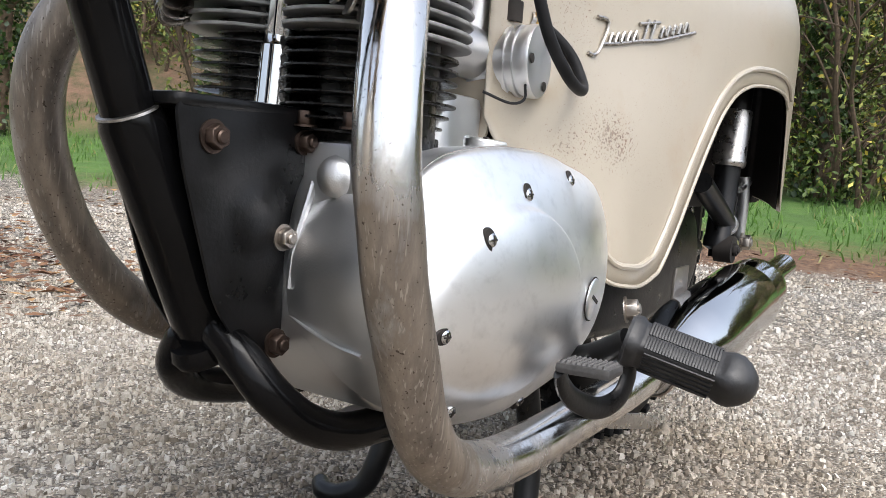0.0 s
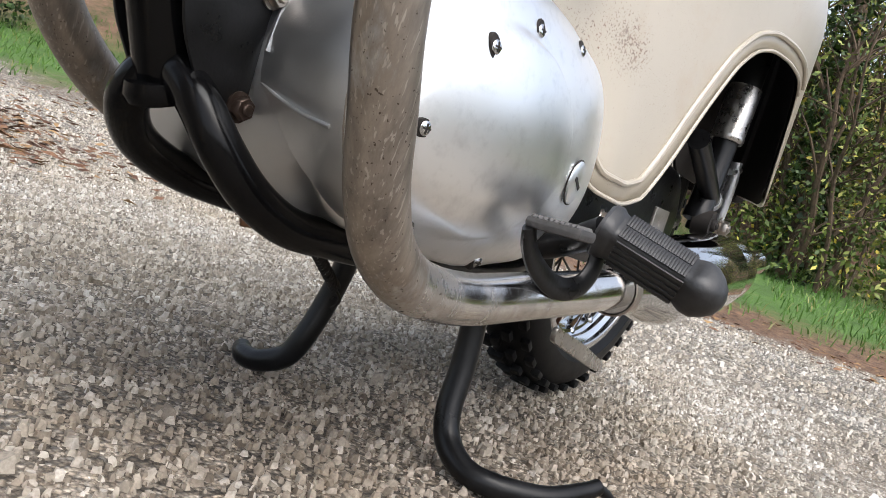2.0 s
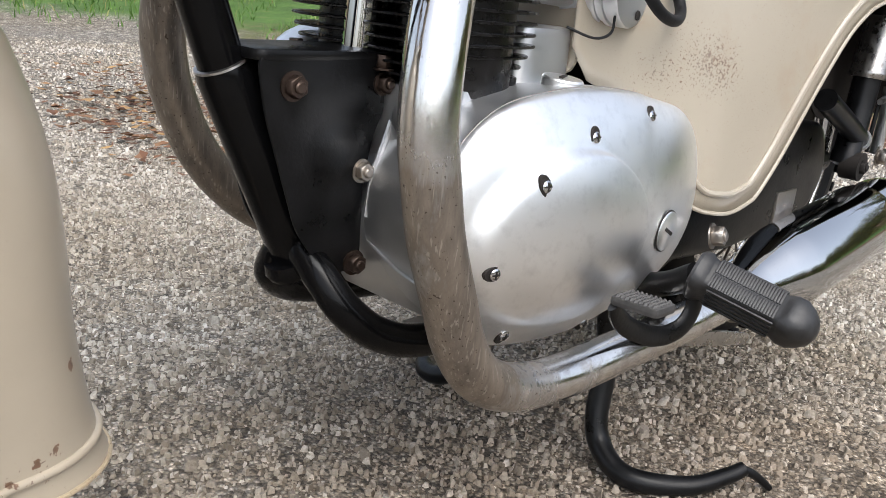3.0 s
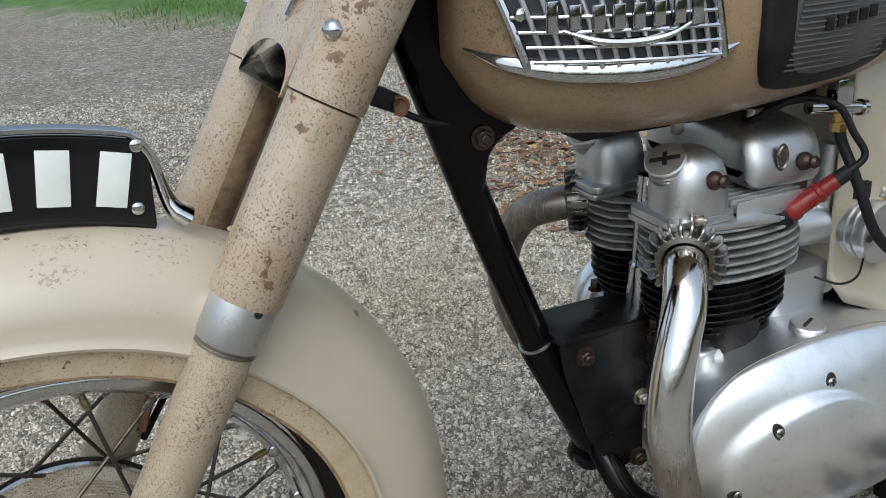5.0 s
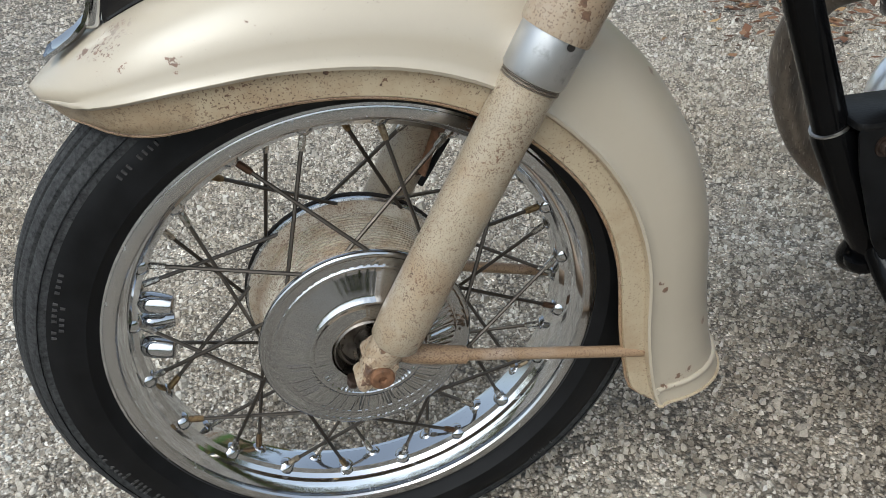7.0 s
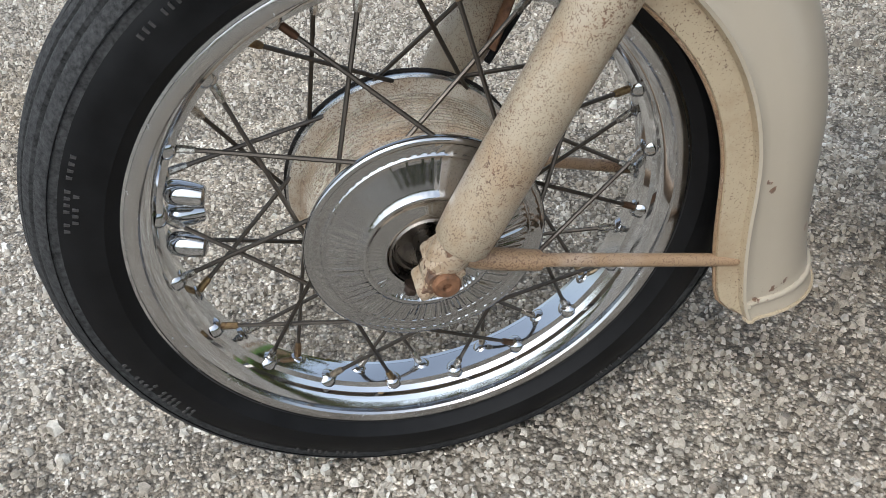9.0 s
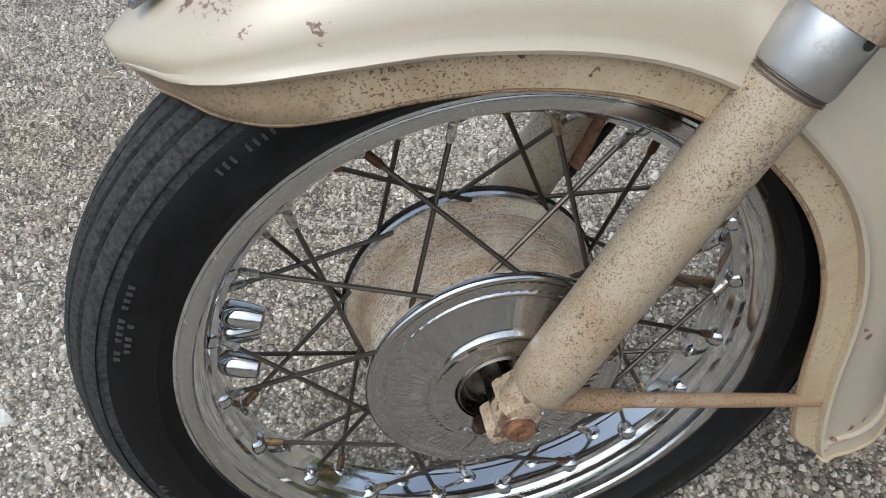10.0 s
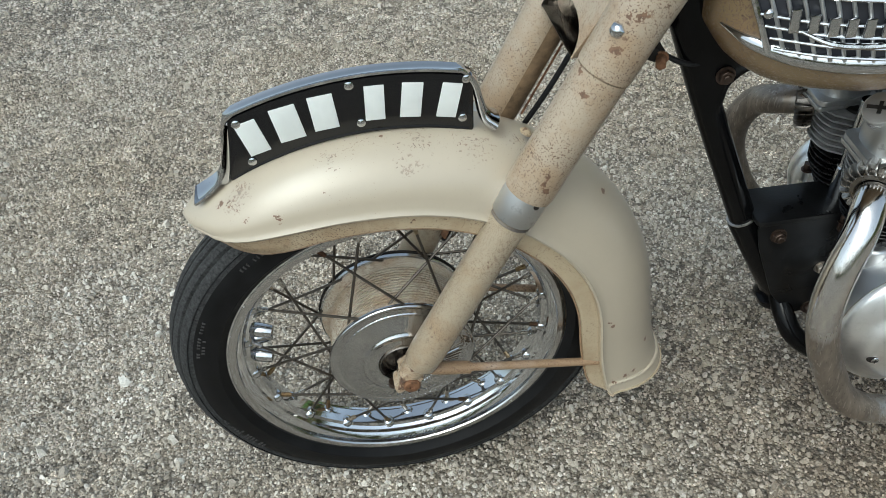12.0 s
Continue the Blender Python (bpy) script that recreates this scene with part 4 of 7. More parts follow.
def guard_section(s):
    b, e, w = ease(s, GUARD_B), ease(s, GUARD_E), ease(s, GUARD_W)
    if s < 1.0:
        w = max(w * s + 0.004, 0.004)
    if s > 160:
        e -= 0.030 * ((s - 160) / 12.5) ** 3
    half = []
    for i in range(11):
        a = radians(86.0 * i / 10)
        half.append((w * math.sin(a) ** 0.92 if i else 0.0, b * (1 - math.cos(a) ** 0.9)))
    k = min(1.0, w / 0.06)
    half += [(w + 0.0022 * k, b - 0.001), (w + 0.0044 * k, b + 0.0015 * k), (w + 0.0034 * k, b + 0.0042 * k), (w - 0.0022 * k, b + 0.0062 * k), (w - 0.0030 * k, (b + e) / 2 + 0.004), (w - 0.0032 * k, e - 0.002), (w - 0.0058 * k, e)]
    return half


def mudguard():
    bm = bmesh.new()
    rings = []
    stations = [0.0, 0.6, 1.3, 2.2, 3.4, 5, 7, 9.5, 12, 15, 18, 22] + list(range(26, 128, 4)) + [130, 134, 139, 144, 149, 154, 159, 164, 168, 171, 172.5]
    for s in stations:
        c, inward = guard_frame(s)
        half = guard_section(s)
        flare = 0.0030 * max(0.0, (s - 165) / 7.5) ** 1.5
        pts = [(-y - flare, d - flare) for y, d in reversed(half[1:])] + [(y + flare, d - flare) for y, d in half]
        pts[len(half) - 1] = (0.0, -flare)
        rings.append([bm.verts.new(c + inward * d + Vector((0, y, 0))) for y, d in pts])
    n = len(rings[0])
    for a, b in zip(rings[:-1], rings[1:]):
        for i in range(n - 1):
            f = bm.faces.new((a[i], a[i + 1], b[i + 1], b[i]))
            if i < 4 or i >= n - 5:
                f.material_index = 1
    ob = front("front_mudguard", bm, M_GUARD, None, "chipped beige front mudguard with rust along its edge", 50)
    ob.data.materials.append(M_LIP)
    mod = ob.modifiers.new("sheet", "SOLIDIFY")
    mod.thickness, mod.offset = 0.0016, -1
    return ob


guard = mudguard()
# rolled end and edge wire
end = []
c, inward = guard_frame(172.0)
for y, d in [(-y - 0.0028, d - 0.0028) for y, d in reversed(guard_section(172.0)[1:])] + [(y + 0.0028, d - 0.0028) for y, d in guard_section(172.0)]:
    end.append(c + inward * d + Vector((0, y, 0)))
part("rolled_end", tube(end, 0.0020, 8, 1), M_LIP, guard)
low_bead = []
c, inward = guard_frame(166.0)
for y, d in [(-y - 0.0006, d - 0.0006) for y, d in reversed(guard_section(166.0)[1:-5])] + [(y + 0.0006, d - 0.0006) for y, d in guard_section(166.0)[:-5]]:
    low_bead.append(c + inward * d + Vector((0, y, 0)))
part("end_bead", tube(low_bead, 0.0033, 10, 1), M_GUARD, guard)
for sgn in (-1, 1):
    edge = []
    for s in [1.5, 3, 5, 8, 12, 18] + list(range(24, 130, 6)) + [136, 144, 154, 164, 171]:
        c, inward = guard_frame(s)
        y, d = guard_section(s)[-1]
        edge.append(c + inward * d + Vector((0, sgn * y, 0)))
    part("edge_bead", tube(edge, 0.0018, 6, 2), M_STAY, guard)
    stay = front("mudguard_stay", bm_join(tube([(0.024, sgn * 0.079, 0.300), (0.036, sgn * 0.079, 0.2975), (0.060, sgn * 0.0785, 0.2895), (0.086, sgn * 0.078, 0.2815)], [0.0070, 0.0100, 0.0100, 0.0092], 16, 3, 0.9), tube([(0.080, sgn * 0.078, 0.2833), (0.270, sgn * 0.0715, 0.2300)], 0.0060, 12, 1)), M_STAY, None, "rusty beige mudguard stay rod")
    stay2 = front("guard_bracket", tube([(0.085, sgn * 0.056, 0.405), (0.10, sgn * 0.058, 0.44), (0.125, sgn * 0.062, 0.50)], 0.008, 10, 5, 0.4), M_RUST, None, "rusty bridge bracket")
    part("bracket_bolt", hexbolt((0.085, sgn * 0.062, 0.41), (0, sgn, 0), 0.008, 0.005), M_DARKBOLT, stay2)


# ---- number plate on the mudguard ----
PLATE_OUT = rounded([(0.3475 * math.cos(radians(q)), 0.298 + 0.3475 * math.sin(radians(q))) for q in np.linspace(68.8, 116.2, 24)] + [(0.4165 * math.cos(radians(q)), 0.298 + 0.4165 * math.sin(radians(q))) for q in np.linspace(109.6, 71.9, 20)], 0.006, 2)
plate = front("number_plate", prism(PLATE_OUT, -0.013, 0.001, 0.001), M_PLATE, None, "curved black number plate in a chromed surround on the mudguard", 30)


def ribbon(stations, thick=0.0022):
    """A bent strip: (x, z, half-width, hollow) along its run, with thickness."""
    bm = bmesh.new()
    rows = []
    for k, (x, z, w, hollow) in enumerate(stations):
        (ax, az), (bx, bz) = stations[max(k - 1, 0)][:2], stations[min(k + 1, len(stations) - 1)][:2]
        way = Vector((bx - ax, 0, bz - az)).normalized()
        out = Vector((-way.z, 0, way.x))
        c = Vector((x, -0.006, z))
        top = [c + Vector((0, w * u, 0)) - out * hollow * (1 - u * u) for u in (-1, -0.75, -0.4, 0, 0.4, 0.75, 1)]
        under = [q - out * thick for q in reversed(top)]
        rows.append([bm.verts.new(q) for q in top + under])
    n = len(rows[0])
    for a, b in zip(rows[:-1], rows[1:]):
        for i in range(n):
            bm.faces.new((a[i], a[(i + 1) % n], b[(i + 1) % n], b[i]))
    bm.faces.new(rows[0])
    bm.faces.new(rows[-1][::-1])
    return bm


def arc_point(r, a):
    return r * math.cos(radians(a)), 0.298 + r * math.sin(radians(a))


band = [(0.1345, 0.668), (0.1318, 0.682), (0.1265, 0.6925)] + [arc_point(0.4195, q) for q in np.linspace(73.8, 108.0, 22)] + [(-0.1390, 0.6905), (-0.1435, 0.681), (-0.1475, 0.664), (-0.1525, 0.644), (-0.1560, 0.632)]
surround = part("plate_surround", ribbon([(x, z, 0.0085, -0.0022) for x, z in band], 0.0030), M_CHROME, plate, "chromed plate surround", 50)
part("surround_foot", tube([(0.1255, -0.006, 0.6915), (0.1310, -0.006, 0.6800), (0.1345, -0.006, 0.6620), (0.1375, -0.006, 0.6460), (0.1420, -0.006, 0.6360), (0.1500, -0.006, 0.6285)], [0.0042, 0.0045, 0.0050, 0.0062, 0.0085, 0.0100], 18, 5, 1.9, True, (0, 1, 0)), M_CHROME, plate, "flared chrome foot", 50)
part("surround_leg", prism(rounded([(-0.1360, 0.6900), (-0.1400, 0.6890), (-0.1445, 0.6780), (-0.1530, 0.6440), (-0.1590, 0.6260), (-0.1700, 0.6110), (-0.1560, 0.6080), (-0.1500, 0.6260), (-0.1440, 0.6500)], 0.006, 4), -0.0150, 0.0030, 0.0035, segments=3), M_CHROME, plate, "chromed upright of the surround", 50)
part("surround_foot", ribbon([(-0.1550, 0.6360, 0.0086, -0.0022), (-0.1580, 0.6255, 0.0098, -0.003), (-0.1640, 0.6150, 0.0125, -0.004), (-0.1740, 0.6065, 0.0150, -0.004), (-0.1860, 0.5995, 0.0165, -0.003), (-0.1960, 0.5945, 0.0170, -0.001), (-0.1990, 0.5960, 0.0165, 0.0)], 0.003), M_CHROME, plate, "flared chrome foot", 50)
part("plate_edge", tube([(x, -0.0125, z) for x, z in [arc_point(0.3500, q) for q in np.linspace(70.0, 115.2, 24)]], 0.0016, 6, 1), M_RUBBER, plate)
for x, w in ((-0.116, 0.030), (-0.076, 0.036), (-0.036, 0.034), (0.020, 0.027), (0.060, 0.029), (0.101, 0.028)):
    a = math.asin(x / 0.385)
    tilt = Matrix.Rotation(a * 0.85 + 0.04, 4, "Y")
    for sgn in (-1, 1):
        part("character_bar", block((w * 0.8, 0.0018, 0.043), (0.385 * math.sin(a), -0.0139 if sgn < 0 else 0.0019, 0.298 + 0.385 * math.cos(a)), 0.0006, tilt), M_WHITE, plate)
for x, r in ((-0.1290, 0.4085), (-0.1235, 0.3585), (-0.0040, 0.4110), (0.0020, 0.3620), (0.1215, 0.4130), (0.1140, 0.3640)):
    a = math.asin(x / r)
    part("plate_rivet", lathe([(0.0052, 0), (0.0050, 0.0014), (0.003, 0.0026), (0, 0.003)], (r * math.sin(a), -0.0132, 0.298 + r * math.cos(a)), (0, -1, 0), 16), M_CHROME, plate)
front("guard_nut", lathe([(0.008, 0), (0.008, 0.002), (0.004, 0.005), (0, 0.005)], (0.186, -0.012, 0.606), (0.5, 0, 0.86), 14), M_LIP)


# ---- fork top: leg covers joined by a bridge below the headlamp ----
nacelle_bms = []
for y in (-0.083, 0.083):
    o = leg_at(0.305, y)
    nacelle_bms.append(lathe([(0.026, along(0.7205)), (0.0300, along(0.7205)), (0.0303, along(0.724)), (0.0305, along(0.76)), (0.0325, along(0.84)), (0.034, along(0.90)), (0.0, along(0.905))], o, RAKE, 40))
arch = [(0.056 * math.cos(radians(180 - 12 * k)), 0.722 + 0.032 * math.sin(radians(12 * k)) ** 0.8) for k in range(16)] + [(0.0585, 0.724), (0.064, 0.750), (0.083, 0.90), (-0.083, 0.90), (-0.064, 0.750), (-0.0585, 0.724)]
bridge = prism(arch, -0.004, 0.004, 0.002, "x")
lean = Matrix(((1, 0, 0.575, 0.022 - 0.322 * 0.575 - 0.026), (0, 1, 0, 0), (0, 0, 1, 0), (0, 0, 0, 1)))
bmesh.ops.transform(bridge, matrix=lean, verts=bridge.verts)
front("fork_yoke", bm_join(block((0.060, 0.110, 0.040), leg_at(0.757, 0) + Vector((0.018, 0, 0)), 0.006), lathe([(0.0, 0), (0.024, 0), (0.024, 0.06), (0.0, 0.06)], leg_at(0.74, 0) + Vector((0.03, 0, 0)), RAKE, 20)), M_DARK, None, "dark lower fork yoke behind the bridge")
nacelle = front("fork_nacelle", bm_join(*nacelle_bms, bridge), M_FORK, None, "speckled beige fork top cover with an arched bridge")
for y in (-0.083, 0.083):
    b = leg_at(0.770, y)
    part("nacelle_bolt", lathe([(0.0, 0), (0.0085, 0), (0.0085, 0.0015), (0.0072, 0.005), (0.0036, 0.0075), (0, 0.008)], b + Vector((-0.024, (0.022 if y > 0 else -0.018), 0.004)), (-0.75, -0.62 if y < 0 else 0.62, 0.1), 6), M_CHROME, nacelle)
part("horn_badge", bm_join(*[tube([leg_at(0.776 + 0.008 * k, 0) + Vector((-0.034, -0.014 + 0.003 * k, 0)), leg_at(0.80 + 0.01 * k, 0) + Vector((-0.036, -0.022 + 0.007 * k, 0)), leg_at(0.84, 0) + Vector((-0.036, -0.022 + 0.011 * k, 0))], 0.0026, 8, 5) for k in range(5)]), M_CHROME, nacelle, "chromed slotted horn ornament")
front("brake_cable", tube([(0.30, 0.030, 0.76), (0.262, 0.034, 0.69), (0.225, 0.040, 0.62), (0.175, 0.058, 0.53), (0.12, 0.066, 0.44), (0.085, 0.070, 0.385)], 0.0035, 8, 6), M_RUBBER)
front("speedometer_cable", tube([(0.27, 0.02, 0.72), (0.33, -0.015, 0.69), (0.37, -0.03, 0.672), (0.42, -0.02, 0.67)], 0.0032, 8, 6), M_RUBBER)
lug = part("steering_stop", block((0.05, 0.05, 0.016), (0.310, -0.012, 0.706), 0.004, Matrix.Rotation(radians(25), 4, "Y")), M_DARK, bike)
part("lug_bolt", hexbolt((0.330, -0.036, 0.697), (-0.3, -0.95, -0.1), 0.0065, 0.014, False), M_RUST, lug)

# ---- frame ----
frame_tube = part("down_tube", bm_join(tube([(0.318, 0, 0.86), (0.372, 0, 0.693), (0.413, 0, 0.575), (0.471, 0, 0.422)], 0.0172, 20, 4), lathe([(0.0, -0.002), (0.0195, -0.002), (0.0215, 0.004), (0.0215, 0.165), (0.019, 0.172), (0, 0.172)], (0.471, 0, 0.424), (0.43, 0, -0.90), 24)), M_BLACK, bike, "glossy black frame down tube")
part("tube_joint", lathe([(0.0178, -0.0045), (0.0202, -0.0040), (0.0206, -0.0025), (0.0178, -0.0015)], (0.471, 0, 0.424), (0.43, 0, -0.90), 24), M_CLAMP, frame_tube)
part("steering_head", lathe([(0.0, -0.10), (0.028, -0.10), (0.028, 0.10), (0.0, 0.10)], (0.325, 0, 0.80), RAKE, 24), M_BLACK, bike)
part("top_tube", tube([(0.35, 0, 0.78), (0.45, 0, 0.70), (0.58, 0, 0.665), (0.80, 0, 0.655), (0.98, 0, 0.64)], 0.016, 16, 6), M_BLACK, bike)
part("head_gusset", prism(rounded([(0.30, 0.87), (0.43, 0.87), (0.432, 0.74), (0.448, 0.682), (0.452, 0.660), (0.430, 0.648), (0.418, 0.636), (0.412, 0.600), (0.402, 0.598), (0.365, 0.70)], 0.012), -0.017, 0.017, 0.004), M_BLACK, bike)
part("gusset_bolt", hexbolt((0.411, -0.018, 0.653), (0, -1, 0), 0.009, 0.006), M_DARKBOLT, bike)
for run in ([(0.534, -0.002, 0.294), (0.536, -0.018, 0.281), (0.539, -0.040, 0.265), (0.548, -0.057, 0.244), (0.574, -0.066, 0.221), (0.614, -0.068, 0.205), (0.662, -0.069, 0.200), (0.75, -0.069, 0.196), (0.95, -0.07, 0.20), (1.05, -0.075, 0.24)],
            [(0.535, 0.002, 0.290), (0.531, 0.011, 0.273), (0.535, 0.023, 0.253), (0.564, 0.042, 0.231), (0.611, 0.056, 0.2145), (0.662, 0.064, 0.205), (0.75, 0.069, 0.198), (0.95, 0.07, 0.20), (1.05, 0.075, 0.24)]):
    part("cradle_tube", tube(run, [0.010, 0.0138] + [0.0145] * (len(run) - 2), 20, 7), M_BLACK, bike, "glossy black cradle tube under the engine")
part("tube_foot", lathe([(0.0, 0), (0.021, 0), (0.023, 0.006), (0.0205, 0.014), (0, 0.014)], (0.5395, 0, 0.262), (-0.43, 0, 0.90), 20), M_BLACK, bike)
for s in (-1, 1):
    eplate = part("engine_plate", prism(rounded([(0.476, 0.437), (0.520, 0.440), (0.607, 0.434), (0.603, 0.412), (0.585, 0.375), (0.578, 0.335), (0.580, 0.270), (0.548, 0.262), (0.515, 0.305), (0.484, 0.395)], 0.012), s * 0.0315, s * 0.0345, 0.0008), M_BLACKSATIN, bike, "satin black front engine plate")
    part("pressed_dome", lathe([(0.0, 0.0050), (0.008, 0.0047), (0.015, 0.0035), (0.021, 0.0015), (0.026, 0.0004), (0.030, 0.0)], (0.548, s * 0.0344, 0.362), (0, s, 0), 40), M_BLACKSATIN, eplate)
    for x, z, r, mt in ((0.506, 0.415, 0.0088, M_DARKBOLT), (0.591, 0.416, 0.0075, M_DARKBOLT), (0.575, 0.348, 0.0078, M_BOLT), (0.573, 0.272, 0.0085, M_DARKBOLT)):
        part("engine_bolt", hexbolt((x, s * 0.0345, z), (0, s, 0), r, 0.007), mt, eplate)
part("plate_cover", prism(rounded([(0.476, -0.036), (0.476, 0.036), (0.610, 0.034), (0.610, -0.034)], 0.01), 0.432, 0.4405, 0.003, "z"), M_BLACKSATIN, bike, "satin black plate cover with dust")

# ---- engine ----
def oval(cx, cz, table, n=72):
    """An outline whose radius at each heading, in degrees, is read from a table."""
    pts = []
    for i in range(n):
        a = 360.0 * i / n
        r = sum(lerp((a + d) % 360, table) for d in (-8, -4, 0, 4, 8)) / 5
        pts.append((cx + r * math.cos(radians(a)), cz + r * math.sin(radians(a))))
    return pts


case = part("crankcase", bm_join(
    prism(oval(0.676, 0.308, [(0, 0.097), (360, 0.097)], 48), -0.092, 0.092, 0.010, segments=3),
    prism(rounded([(0.665, 0.208), (0.90, 0.208), (0.935, 0.25), (0.935, 0.34), (0.86, 0.395), (0.735, 0.412), (0.665, 0.412)], 0.03), -0.092, 0.092, 0.008, segments=3),
    prism(rounded([(0.594, -0.092), (0.735, -0.092), (0.735, 0.092), (0.594, 0.092)], 0.02), 0.33, 0.4185, 0.006, "z"), prism(rounded([(0.712, -0.070), (0.80, -0.064), (0.80, 0.064), (0.712, 0.070)], 0.02), 0.38, 0.468, 0.008, "z")), M_CAST, bike, "rough cast aluminium crankcase with oil stains", 45)
part("case_rib", tube([(0.578, -0.042, 0.312), (0.582, -0.042, 0.345), (0.594, -0.042, 0.380), (0.604, -0.042, 0.412)], 0.0030, 8, 5), M_CAST, case)
part("case_boss", lathe([(0.0, 0.007), (0.007, 0.0065), (0.012, 0.004), (0.0155, 0.0)], (0.594, -0.066, 0.394), (-0.85, -0.45, 0.1), 24), M_CAST, case)
part("case_boss", prism(rounded([(0.592, -0.086), (0.608, -0.096), (0.63, -0.09), (0.63, -0.045), (0.600, -0.044)], 0.012, 5), 0.34, 0.4195, 0.006, "z", 3), M_CAST, case)
part("drain_plug", hexbolt((0.600, -0.05, 0.207), (0, -0.3, -0.95), 0.010, 0.008, False), M_RUST, case)
part("sump_plate", block((0.06, 0.05, 0.010), (0.66, -0.05, 0.197), 0.003), M_CAST, case)
filler = part("filler_cap", lathe([(0.0170, -0.012), (0.0178, 0.0), (0.0178, 0.003), (0.0165, 0.0045), (0, 0.005)], (0.724, -0.108, 0.4262), (0, -0.12, 1), 32), M_ALU, case, "round slotted filler cap")
part("cap_slot", block((0.020, 0.0035, 0.002), (0.724, -0.1086, 0.4311), 0.0005, Matrix.Rotation(radians(25), 4, "Z")), M_DARK, filler)

# primary cover: a swollen oval casting with a round dome over its front two thirds
PRIMARY = [(0, 0.196), (25, 0.179), (50, 0.128), (75, 0.112), (100, 0.112), (125, 0.130), (150, 0.176), (165, 0.192), (180, 0.194), (195, 0.186), (210, 0.165), (230, 0.128), (250, 0.110), (275, 0.104), (300, 0.112), (325, 0.146), (345, 0.187), (360, 0.196)]


def primary_cover():
    outline = oval(0.752, 0.313, PRIMARY, 160)
    bm = bmesh.new()
    rings = []
    prof = [(1.0, 0.128), (1.0, 0.133)] + [(k / 60, 0.1335 + 0.040 * (1 - (k / 60) ** 2.0) ** 0.80) for k in range(59, 5, -1)]
    for sc, d in prof:
        ring = []
        for x, z in outline:
            px, pz = 0.752 + (x - 0.752) * sc, 0.313 + (z - 0.313) * sc
            rr = math.hypot((px - 0.680) / 0.104, (pz - 0.306) / 0.079)
            fade = max(0.0, min(1.0, (px - 0.655) / 0.07))
            k = max(0.0, min(1.0, (1.01 - rr) / (0.21 - 0.18 * fade)))
            k = k * k * (3 - 2 * k)
            dome = 0.0058 * k + 0.0040 * max(0.0, 1 - rr * rr)
            ring.append(bm.verts.new((px, -(d + dome * (1 if sc < 0.985 else 0)), pz)))
        rings.append(ring)
    n = len(outline)
    for a, b in zip(rings[:-1], rings[1:]):
        for i in range(n):
            bm.faces.new((a[i], a[(i + 1) % n], b[(i + 1) % n], b[i]))
    bm.faces.new(rings[-1])
    return bm


def primary_case():
    """The cast inner half, drawn in towards the middle of the engine."""
    outline = oval(0.752, 0.313, PRIMARY, 96)
    bm = bmesh.new()
    rings = []
    for y, fx, fz in ((0.036, 0.895, 0.86), (0.040, 0.91, 0.90), (0.062, 0.925, 0.95), (0.090, 0.955, 0.985), (0.115, 0.985, 0.998), (0.1275, 0.999, 0.999)):
        rings.append([bm.verts.new((0.752 + (x - 0.752) * fx, -y, 0.313 + (z - 0.313) * fz)) for x, z in outline])
    n = len(outline)
    for a, b in zip(rings[:-1], rings[1:]):
        for i in range(n):
            bm.faces.new((a[i], a[(i + 1) % n], b[(i + 1) % n], b[i]))
    bm.faces.new(rings[0])
    bm.faces.new(rings[-1])
    return bm


part("primary_case", primary_case(), M_CAST, case, "rough cast inner primary case", 50)
part("casting_seam", tube([(0.5815, -0.0415, 0.292), (0.578, -0.062, 0.2855), (0.5735, -0.090, 0.280), (0.570, -0.115, 0.278)], 0.0015, 8, 5), M_CAST, case)
part("joint_gasket", tube([(x, -0.1278, z) for x, z in oval(0.752, 0.313, PRIMARY, 72)] + [oval(0.752, 0.313, PRIMARY, 72)[0][:1] + (-0.1278,) + oval(0.752, 0.313, PRIMARY, 72)[0][1:]], 0.0008, 6, 1), M_BOLT, case)
primary = part("primary_cover", primary_cover(), M_ALU, bike, "polished aluminium primary drive cover with light scratches", 60)
primary_skin = BVHTree.FromPolygons([v.co for v in primary.data.vertices], [tuple(q.vertices) for q in primary.data.polygons])
